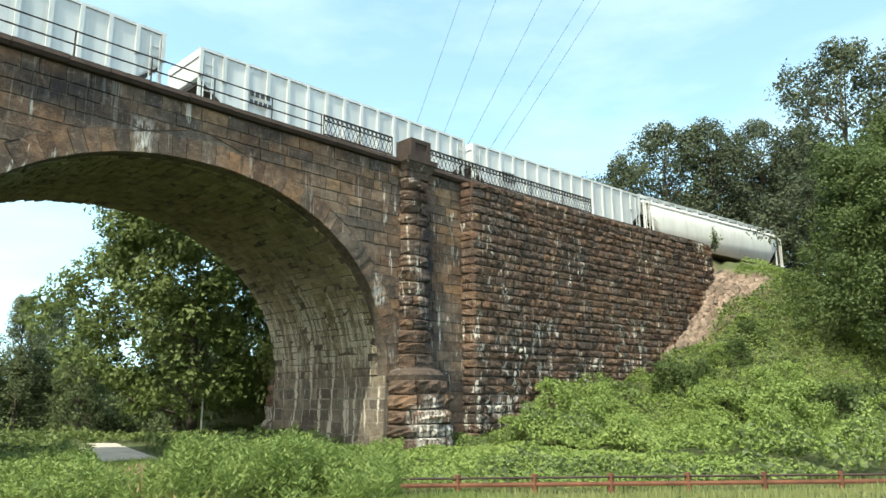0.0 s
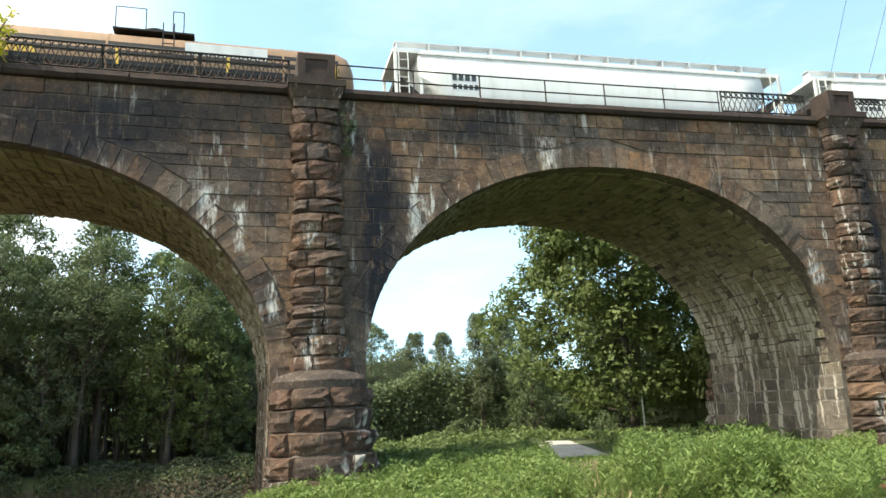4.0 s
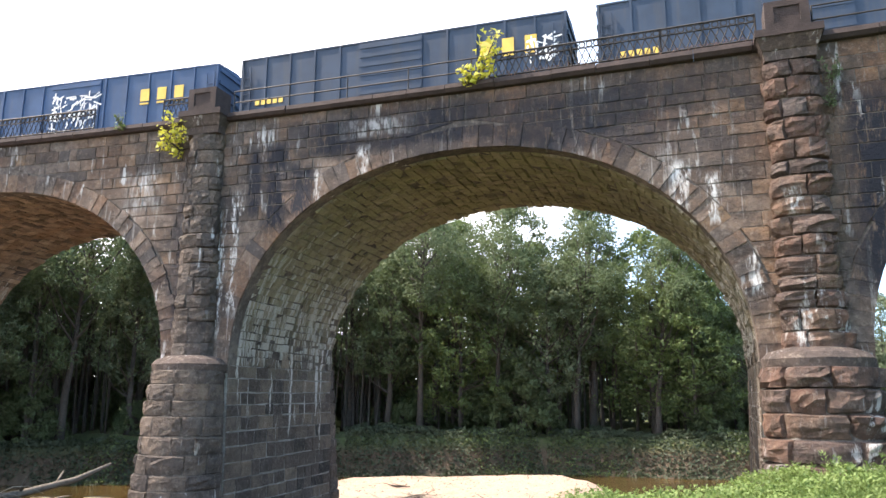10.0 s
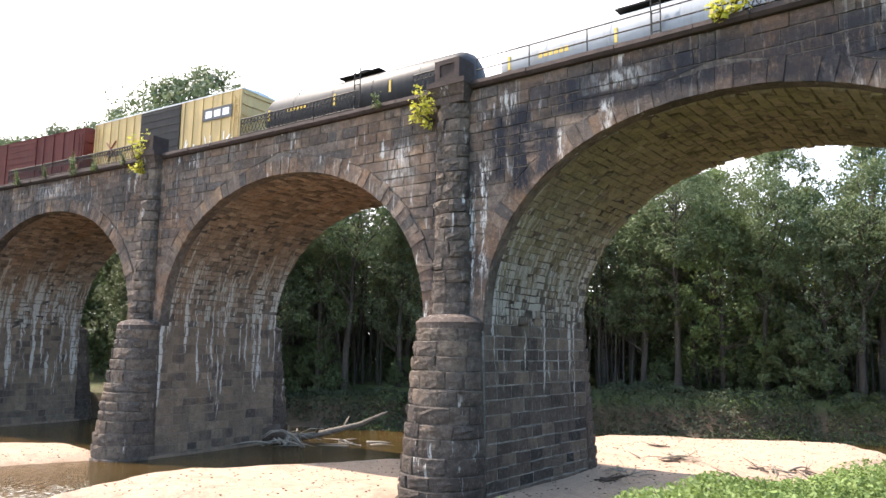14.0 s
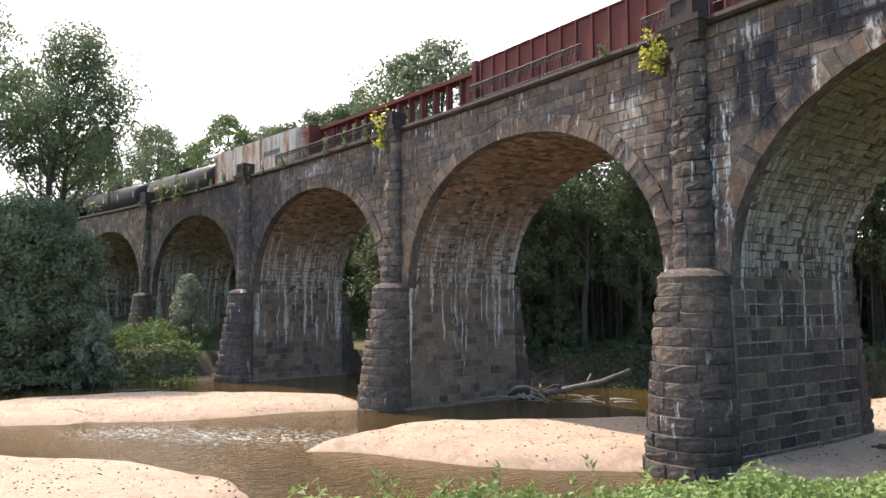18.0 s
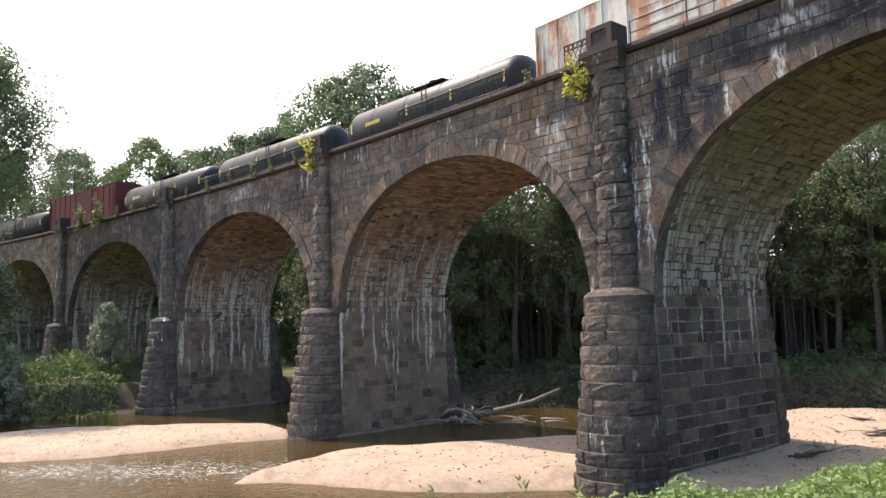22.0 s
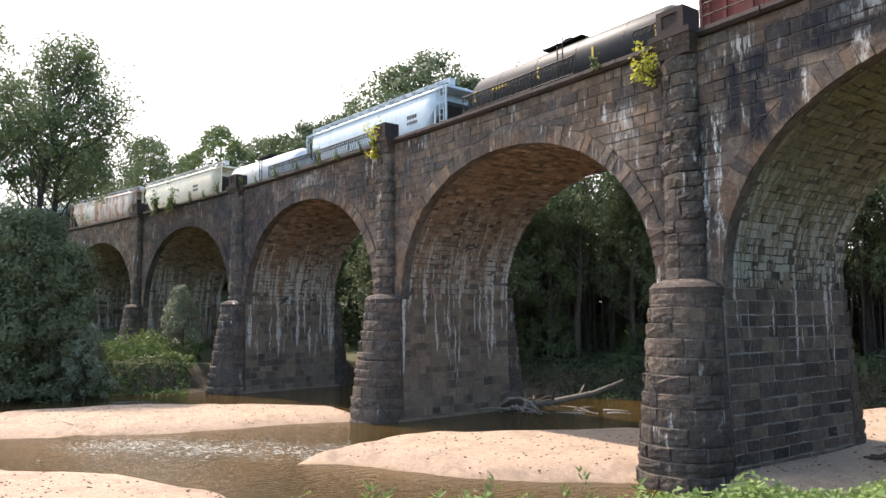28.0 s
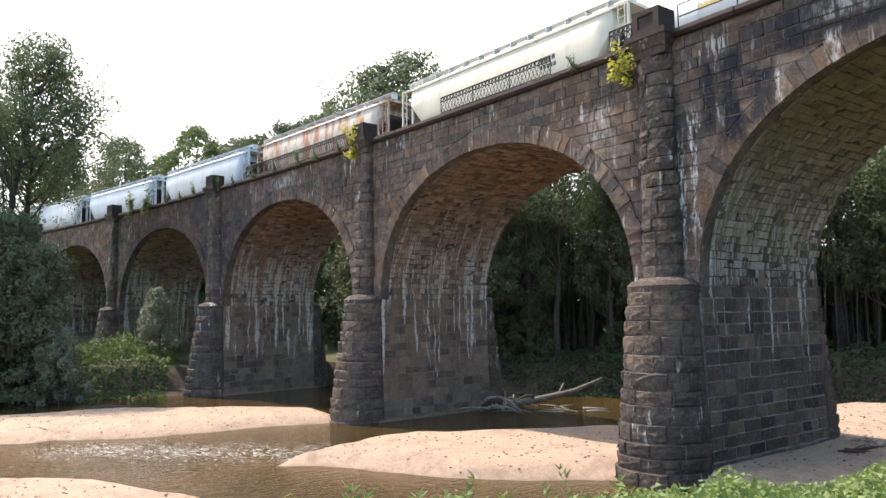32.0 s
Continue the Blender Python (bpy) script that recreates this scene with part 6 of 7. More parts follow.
    for x, y, z, n, reach in spots:
        top = thing("driftwood", Matrix.Translation((x, y, z)), "tangle of bleached driftwood branches on the sand", "driftwood", "driftwood piles")
        for i in range(n):
            a0 = rnd.uniform(0, math.tau)
            l = reach * rnd.uniform(0.35, 1.0)
            px, py = x + rnd.gauss(0, reach * 0.3), y + rnd.gauss(0, reach * 0.2)
            up = rnd.uniform(0.05, 1.1) if n > 20 else rnd.uniform(0, 0.4)
            pts = []
            for k in range(5):
                t = k / 4
                gx, gy = px + math.cos(a0) * l * t + rnd.uniform(-0.07, 0.07), py + math.sin(a0) * l * t + rnd.uniform(-0.07, 0.07)
                g = max(0.0, float(height(np.array([gx]), np.array([gy]))[0]))
                pts.append((gx, gy, g + 0.06 + up * l * t * (1.2 - t)))
            r = rnd.uniform(0.02, 0.085) * (reach / 2.4)
            sh = Shape()
            sh.tube(pts, [r, r * 0.9, r * 0.7, r * 0.45, r * 0.2], 6)
            part("branch", sh, M_DRIFT, top, smooth=True)
    # dark twiggy sticks left on the sand
    for x, y in STICKS:
        top = thing("stick", Matrix.Translation((x, y, 0.6)), "dark brown branched stick lying on the sand bar", "stick", "sticks on the sand")
        a0 = rnd.uniform(0, math.tau)
        for i in range(7):
            a1, l = a0 + rnd.gauss(0, 0.5), rnd.uniform(0.6, 1.7) * (1.5 if i == 0 else 0.8)
            px, py = x + math.cos(a0) * rnd.uniform(-0.5, 0.5) * (i > 0), y + math.sin(a0) * rnd.uniform(-0.5, 0.5) * (i > 0)
            up = rnd.uniform(0.0, 0.35)
            pts = []
            for k in range(4):
                t = k / 3 - 0.35
                gx, gy = px + math.cos(a1) * l * t, py + math.sin(a1) * l * t
                pts.append((gx, gy, float(height(np.array([gx]), np.array([gy]))[0]) + 0.03 + up * max(0.0, t) * l + rnd.uniform(0, 0.05)))
            r = rnd.uniform(0.02, 0.045)
            part("twig", Shape().tube(pts, [r, r * 0.9, r * 0.6, r * 0.25], 5), M_STICK, top, smooth=True)
    top = thing("log", Matrix.Translation((-36.5, 30.5, 0.3)), "thick fallen log with broken stubs beside the pier", "log")
    part("stem", Shape().tube([(-38.4, 29.2, 0.15), (-36.8, 31.4, 0.5), (-35.2, 33.6, 1.1), (-34.2, 35.2, 1.9)], [0.24, 0.22, 0.17, 0.08], 10), M_LOG, top, smooth=True)
    for px, py, pz, qx, qy, qz in ((-36.8, 31.4, 0.6, -36.0, 31.0, 1.5), (-35.8, 32.8, 0.9, -36.4, 33.8, 1.5), (-37.8, 30.0, 0.3, -38.6, 30.6, 1.0)):
        part("stub", Shape().tube([(px, py, pz), (qx, qy, qz)], [0.1, 0.05], 7), M_LOG, top, smooth=True)
    part("root_plate", Shape().tube([(-38.9, 28.6, 0.0), (-38.6, 28.9, 0.6), (-38.2, 29.3, 0.75), (-37.9, 29.7, 0.3)], [0.3, 0.6, 0.5, 0.2], 9), M_STICK, top, "dark tangled root plate", smooth=True)
    for x, y in ((-52.5, 7.5),):
        top = thing("log", Matrix.Translation((x, y, 0.5)), "dark log lying on the sand bar", "log")
        g = [float(height(np.array([x + dx]), np.array([y + dy]))[0]) for dx, dy in ((0, 0), (0.6, 1.2), (1.0, 2.4))]
        sh = Shape()
        sh.tube([(x, y, g[0] + 0.08), (x + 0.6, y + 1.2, g[1] + 0.1), (x + 1.0, y + 2.4, g[2] + 0.06)], [0.09, 0.08, 0.05], 7)
        part("stem", sh, M_BARK, top)
    # pebbles and twigs on the sand
    sh = Shape()
    k = 0
    while k < 3600:
        x, y = rnd.uniform(-60, -8), rnd.uniform(-2, 52)
        z = float(height(np.array([x]), np.array([y]))[0])
        if not 0.12 < z < 1.0:
            k += 0.2
            continue
        r = rnd.uniform(0.012, 0.05)
        sh.hexa([(x + rnd.uniform(0.5, 1) * r * a, y + rnd.uniform(0.5, 1) * r * b, z + r * c * 0.6) for c in (-0.5, 1) for a, b in ((-1, -1), (1, -1), (1, 1), (-1, 1))])
        k += 1
    tagged(part("pebbles", sh, plain("dark_pebbles", (0.10, 0.075, 0.055), 0.9, vary=0.5), None), "dark pebbles and drift on the sand", "pebbles", "", "stuff")
    # power lines high behind the viaduct
    for (a, b) in (((77.0, 63.7, 64.9), (73.2, 68.1, 47.8)), ((80.3, 59.5, 64.7), (75.7, 65.3, 45.6)), ((84.2, 54.0, 64.2), (79.1, 61.2, 47.2)), ((87.3, 48.8, 63.5), (81.5, 57.9, 47.0)), ((88.4, 46.7, 63.1), (82.5, 56.6, 46.0))):
        A, B = Vector(a), Vector(b)
        d = B - A
        sh = Shape()
        p0, p1 = A - d * 1.4, B + d * 2.2
        sh.tube([p0.lerp(p1, i / 12) + Vector((0, 0, -3.0 * (i / 12) * (1 - i / 12))) for i in range(13)], 0.03, 4)
        tagged(part("power_line", sh, plain("dull_cable", (0.10, 0.11, 0.12), 0.6, 0.5), None), "thin overhead power line strung across the sky", "power line", "power lines")


bank_things()
# ---- the train ----
def paint(name, colour, rough=0.5, vary=0.22, rust=0.0, grime=0.35):
    """Railway paint: faded, streaked from the roof down, rust where it is worn."""
    m, nt, b = material(name, rough)
    b.inputs["Specular IOR Level"].default_value = 0.5 if max(colour) > 0.3 else 0.2
    a = noisy(nt, 0.7, 4, 0.6)
    run = noisy(nt, 1.6, 5, 0.65, stretch=(1.6, 1, 0.14))
    dark, light = tuple(v * (1 - vary) for v in colour), tuple(min(1, v * (1 + vary * 0.6)) for v in colour)
    col = ramp(nt, a, [(0.3, dark), (0.7, light)])
    col = mix(nt, ramp(nt, run, [(0.5, (0, 0, 0)), (0.72, (grime,) * 3)]), col, (0.10, 0.085, 0.07))
    if rust:
        col = mix(nt, ramp(nt, noisy(nt, 1.1, 5, 0.7, stretch=(1, 1, 0.35)), [(0.62 - rust * 0.2, (0, 0, 0)), (0.7 - rust * 0.14, (0.9,) * 3)]), col, (0.34, 0.125, 0.045))
    nt.links.new(col, b.inputs["Base Color"])
    return m


P_WHITE = paint("white_car_paint", (0.66, 0.68, 0.68), 0.45, 0.1, grime=0.2)
P_GREY = paint("pale_grey_car_paint", (0.50, 0.54, 0.57), 0.45, 0.12, grime=0.2)
P_CREAM = paint("cream_car_paint", (0.60, 0.56, 0.44), 0.5, 0.1, grime=0.2)
P_LBLUE = paint("light_blue_car_paint", (0.47, 0.55, 0.60), 0.45, 0.12, grime=0.2)
P_BLUE = paint("dark_blue_car_paint", (0.036, 0.056, 0.088), 0.6, 0.2, grime=0.3)
P_BLUE2 = paint("bright_blue_car_paint", (0.045, 0.085, 0.16), 0.6, 0.2, grime=0.2)
P_RED = paint("red_car_paint", (0.20, 0.055, 0.04), 0.7, 0.2)
P_OXIDE = paint("oxide_red_car_paint", (0.115, 0.028, 0.024), 0.75, 0.2, grime=0.2)
P_YELLOW = paint("yellow_car_paint", (0.50, 0.335, 0.13), 0.55, 0.12, grime=0.3)
P_BLACK = paint("black_tank_paint", (0.020, 0.020, 0.022), 0.5, 0.3, grime=0.12)
P_BROWN = paint("brown_tank_paint", (0.26, 0.165, 0.105), 0.6, 0.15)
P_STEEL = paint("grey_tank_paint", (0.24, 0.26, 0.28), 0.6, 0.15)
P_DARK = paint("dark_grey_tank_paint", (0.035, 0.032, 0.031), 0.7, 0.2, grime=0.15)
P_RUSTY = paint("rust_streaked_white_paint", (0.52, 0.47, 0.40), 0.65, 0.15, rust=0.75)
M_UNDER = plain("black_running_gear", (0.025, 0.022, 0.02), 0.8, 0.2, vary=0.4)
M_YMARK = plain("yellow_marking", (0.65, 0.42, 0.06), 0.5, vary=0.15)
M_WMARK = plain("white_marking", (0.72, 0.72, 0.70), 0.5, vary=0.15)
M_BMARK = plain("black_marking", (0.03, 0.035, 0.04), 0.5, vary=0.2)
M_GRAF = plain("faded_black_graffiti", (0.045, 0.05, 0.065), 0.5, vary=0.35)
CARW = 1.5


def gear(top, L):
    """Underframe, couplers, two bogies with their wheels."""
    sh = Shape().box(-L / 2, L / 2, -0.3, 0.3, 0.78, 1.0)
    part("centre_sill", sh, M_UNDER, top, local=True)
    for sx in (-1, 1):
        sh = Shape().box(sx * L / 2 - 0.3, sx * L / 2 + 0.3 + 0.35 * sx, -0.14, 0.14, 0.72, 0.98)
        part("coupler", sh, M_UNDER, top, local=True)
        c = sx * (L / 2 - 1.9)
        sh = Shape()
        for y in (-1.0, 1.0):
            sh.box(c - 1.15, c + 1.15, y - 0.09, y + 0.09, 0.42, 0.72)
        sh.box(c - 0.2, c + 0.2, -1.0, 1.0, 0.5, 0.8)
        bogie = part("bogie", sh, M_UNDER, top, local=True)
        for dx in (-0.9, 0.9):
            for y in (-0.75, 0.75):
                w = Shape().tube([(c + dx, y - 0.07, 0.46), (c + dx, y + 0.07, 0.46)], 0.46, 16)
                part("wheel", w, M_UNDER, bogie, local=True)


def ladder(top, x, y, z0, z1, mat, side=-1):
    sh = Shape()
    for dx in (-0.2, 0.2):
        sh.box(x + dx - 0.02, x + dx + 0.02, y - 0.03, y + 0.03, z0, z1)
    k = int((z1 - z0) / 0.4)
    for i in range(k):
        z = z0 + 0.2 + 0.4 * i
        sh.box(x - 0.2, x + 0.2, y - 0.02, y + 0.02, z - 0.015, z + 0.015)
    part("ladder", sh, mat, top, local=True)


def plate(top, name, x0, x1, z0, z1, mat, y=-CARW - 0.012, label=""):
    sh = Shape().box(x0, x1, y - 0.006, y + 0.02, z0, z1)
    return part(name, sh, mat, top, label, local=True)


def marks(top, x, z, mat, n, h, y=-CARW - 0.012, gap=0.35):
    """A row of lettering, as plain bars."""
    for i in range(n):
        plate(top, "marking", x + i * h * (0.75 + gap), x + i * h * (0.75 + gap) + h * 0.75, z, z + h, mat, y)


def boxcar(L, top_z, mat, label, ribs=12, door=None, door_mat=None, brand=None, numbers=None, extra=None, roof=None):
    top = thing("boxcar", Matrix(), label, "boxcar", "cars of the freight train")
    h = L / 2
    z0, z1 = 1.05, top_z
    sh = Shape().box(-h, h, -CARW, CARW, z0, z1 - 0.1)
    part("body", sh, mat, top, local=True)
    sh = Shape()
    sh.v = [(x, y, z) for x in (-h - 0.03, h + 0.03) for y, z in ((-CARW - 0.04, z1 - 0.1), (-CARW - 0.04, z1 - 0.03), (0, z1 + 0.12), (CARW + 0.04, z1 - 0.03), (CARW + 0.04, z1 - 0.1))]
    sh.f = [(i, i + 1, i + 6, i + 5) for i in range(4)] + [(4, 3, 2, 1, 0), (5, 6, 7, 8, 9), (0, 5, 9, 4)]
    part("roof", sh, roof or mat, top, local=True)
    for i in range(ribs + 1):
        x = -h + 0.04 + (L - 0.08) * i / ribs
        if door and door[0] < x < door[1]:
            continue
        for y in (-1, 1):
            sh = Shape().box(x - 0.045, x + 0.045, *sorted((y * CARW, y * (CARW + 0.06))), z0, z1 - 0.1)
            part("rib", sh, mat, top, local=True)
    if door:
        d = part("door", Shape().box(door[0], door[1], -CARW - 0.07, -CARW, z0 + 0.05, z1 - 0.15), door_mat or mat, top, local=True)
        n = 8
        for i in range(n):
            z = z0 + 0.25 + (z1 - z0 - 0.6) * i / (n - 1)
            part("corrugation", Shape().box(door[0] + 0.06, door[1] - 0.06, -CARW - 0.10, -CARW - 0.07, z - 0.05, z + 0.05), door_mat or mat, d, local=True)
    for sx in (-1, 1):
        for i in range(6):
            z = z0 + 0.3 + (z1 - z0 - 0.6) * i / 5
            sh = Shape().box(*sorted((sx * h, sx * (h + 0.07))), -CARW + 0.1, CARW - 0.1, z - 0.09, z + 0.09)
            part("end_rib", sh, mat, top, local=True)
        ladder(top, sx * (h - 0.35), -CARW - 0.09, 1.1, z1 - 0.5, mat)
    sh = Shape().box(-h, h, -CARW - 0.05, CARW + 0.05, z0 - 0.2, z0)
    part("sill", sh, mat, top, local=True)
    if brand:
        bm, x, z, s, n, under = brand
        for i in range(n):
            xx = x + i * s * 1.55
            g = plate(top, "emblem", xx, xx + s * 0.8, z, z + s, bm, -CARW - 0.075)
            if under:
                plate(g, "emblem_bar", xx, xx + s * 0.8, z - s * 0.28, z - s * 0.14, bm, -CARW - 0.075)
    if numbers:
        marks(top, numbers[1], numbers[2], numbers[0], 5, 0.28, -CARW - 0.075)
    if extra:
        extra(top)
    gear(top, L)
    return top


def emblem_plate(top):
    """A dark plate with three white bars, a red cross-shaped mark, and sprayed patches low on the side."""
    g = plate(top, "emblem", 4.2, 6.9, 3.45, 4.25, M_BMARK, -CARW - 0.075)
    for x0, x1, z0, z1 in ((4.45, 5.05, 3.62, 4.08), (5.25, 5.85, 3.62, 4.08), (6.05, 6.65, 3.62, 4.08)):
        plate(g, "emblem_bar", x0, x1, z0, z1, M_WMARK, -CARW - 0.078)
    for sgn in (-1, 1):
        sh = Shape().tube([(-6.1, -CARW - 0.085, 3.0 - 0.5 * sgn), (-5.0, -CARW - 0.085, 3.0 + 0.5 * sgn)], 0.06, 4)
        part("emblem_stroke", sh, P_RED, top, local=True)
    tags(M_WMARK, 2.4, 7.2, 1.2, 2.3, 40, 7)(top)


def tags(mat, x0, x1, z0, z1, n, seed):
    """Spray paint: overlapping slanting strokes."""
    def draw(top):
        rnd = random.Random(seed)
        for i in range(n):
            x, z = rnd.uniform(x0, x1), rnd.uniform(z0, z1)
            a, l, t = rnd.uniform(-0.5, 1.9), rnd.uniform(0.25, 0.6), rnd.uniform(0.04, 0.10)
            dx, dz = math.cos(a) * l / 2, math.sin(a) * l / 2
            nx, nz = -math.sin(a) * t / 2, math.cos(a) * t / 2
            y = -CARW - 0.08 - 0.0006 * i
            sh = Shape().add([(x - dx - nx, y, z - dz - nz), (x + dx - nx, y, z + dz - nz), (x + dx + nx, y, z + dz + nz), (x - dx + nx, y, z - dz + nz)], [(0, 1, 2, 3)])
            part("graffiti_stroke", sh, mat, top, local=True)
    return draw


def covered_hopper(L, top_z, mat, label, graffiti=False, ribbed=False, number=None, frame_mat=None):
    """Covered hopper: bulging sides, slope sheets at the ends, a roof walk, open end platforms with ladders."""
    top = thing("hopper_car", Matrix(), label, "hopper car", "cars of the freight train")
    h = L / 2
    e = h - 1.1 if not ribbed else h - 0.05
    zt = top_z
    prof = [(-1.02, 1.1), (-1.45, 1.75), (-1.5, 2.4), (-1.49, 3.2), (-1.36, zt - 0.35), (-1.1, zt - 0.12), (-0.5, zt), (0.5, zt), (1.1, zt - 0.12), (1.36, zt - 0.35), (1.49, 3.2), (1.5, 2.4), (1.45, 1.75), (1.02, 1.1)]
    if ribbed:
        prof = [(-1.2, 1.0), (-1.42, 1.5), (-1.45, zt - 0.12), (-1.3, zt), (1.3, zt), (1.45, zt - 0.12), (1.42, 1.5), (1.2, 1.0)]
    n = len(prof)
    sh = Shape()
    cut = 2.6
    for x, low in ((-e, True), (-e + (2.0 if ribbed else 1.3), False), (e - (2.0 if ribbed else 1.3), False), (e, True)):
        for y, z in prof:
            sh.v.append((x, y, max(z, zt - (1.35 if ribbed else 1.5)) if low else z))
    for r in range(3):
        for i in range(n):
            j = (i + 1) % n
            sh.f.append((r * n + i, r * n + j, (r + 1) * n + j, (r + 1) * n + i))
    sh.f += [tuple(range(n - 1, -1, -1)), tuple(range(3 * n, 4 * n))]
    part("body", sh, mat, top, smooth=not ribbed, local=True)
    fm = frame_mat or mat
    for sx in (-1, 1):
        # end sheet and dark slope frame, platform, posts, ladder
        part("end_platform", Shape().box(*sorted((sx * (h - 1.5), sx * h)), -1.45, 1.45, 1.0, 1.15), fm, top, local=True)
        for y in (-1.4, 1.4):
            part("end_post", Shape().box(sx * (h - 0.12) - 0.06, sx * (h - 0.12) + 0.06, y - 0.06, y + 0.06, 1.0, zt - 0.25), fm, top, local=True)
            part("end_post", Shape().box(sx * (h - 1.2) - 0.06, sx * (h - 1.2) + 0.06, y - 0.06, y + 0.06, 1.0, zt - 1.2), fm, top, local=True)
        sh = Shape()
        x0, x1 = sx * (h - 2.3), sx * (h - 0.15)
        sh.add([(x0, -1.38, 1.15), (x0, 1.38, 1.15), (x1, 1.38, zt - 1.35), (x1, -1.38, zt - 1.35), (x0, -1.38, 0.88), (x0, 1.38, 0.88), (x1, 1.38, zt - 1.62), (x1, -1.38, zt - 1.62)], [(0, 1, 2, 3), (7, 6, 5, 4), (0, 4, 5, 1), (1, 5, 6, 2), (2, 6, 7, 3), (3, 7, 4, 0)])
        part("slope_sheet", sh, P_DARK, top, "dark sloping end sheet", local=True)
        ladder(top, sx * (h - 0.45), -1.5, 1.1, zt - 0.3, fm)
        part("top_chord", Shape().box(*sorted((sx * (e - 0.2), sx * h)), -1.42, 1.42, zt - 0.42, zt - 0.25), fm, top, local=True)
    if ribbed:
        k = 15
        for i in range(k + 1):
            x = -h + 0.1 + (L - 0.2) * i / k
            for y in (-1, 1):
                part("rib", Shape().box(x - 0.08, x + 0.08, *sorted((y * 1.44, y * 1.56)), 1.7 if 1 < i < k - 1 else zt - 1.3, zt - 0.05), P_GREY, top, local=True)
        part("top_rail", Shape().box(-h, h, -1.52, -1.40, zt - 0.1, zt + 0.03), mat, top, local=True)
    else:
        part("eave_band", Shape().box(-e, e, -1.43, -1.33, zt - 0.46, zt - 0.36), mat, top, local=True)
        walk_b = part("roof_walk", Shape().box(-h + 0.2, h - 0.2, -0.95, -0.45, zt + 0.30, zt + 0.34), P_GREY, top, local=True)
        k = 13
        for i in range(k + 1):
            x = -h + 0.3 + (L - 0.6) * i / k
            part("bracket", Shape().box(x - 0.03, x + 0.03, -0.95, -0.45, zt - 0.1, zt + 0.30), P_GREY, walk_b, local=True)
        for i in range(4):
            x = -e + 2 * e * (i + 0.5) / 4
            part("hatch", Shape().box(x - 1.2, x + 1.2, -0.3, 0.3, zt, zt + 0.12), mat, top, local=True)
    if graffiti:
        rnd = random.Random(4)

        def blob(x, z, w, hh, y, mat, parent):
            sh = Shape()
            m = 18
            for i in range(m):
                a = math.tau * i / m
                c, q = math.cos(a), math.sin(a)
                sh.v.append((x + w * math.copysign(abs(c) ** 0.45, c) * rnd.uniform(0.93, 1.05), y, z + hh * math.copysign(abs(q) ** 0.45, q) * rnd.uniform(0.93, 1.06)))
            sh.f = [tuple(range(m))]
            return part("graffiti_patch", sh, mat, parent, local=True)

        for i in range(6):
            x = -h + 4.9 + i * 2.05
            p = blob(x, 2.55, 1.0, 1.02, -1.522, M_GRAF, top)
            blob(x - 0.1, rnd.uniform(1.9, 2.3), rnd.uniform(0.4, 0.7), 0.07, -1.526, M_WMARK, p)
            blob(x + rnd.uniform(-0.6, 0.5), 2.2, 0.07, rnd.uniform(0.25, 0.5), -1.527, M_WMARK, p)
    if number:
        marks(top, number[1], 2.9, number[0], 4, 0.26, -1.575 if ribbed else -1.515)
        marks(top, number[1], 2.5, number[0], 5, 0.22, -1.575 if ribbed else -1.515)
    gear(top, L)
    return top


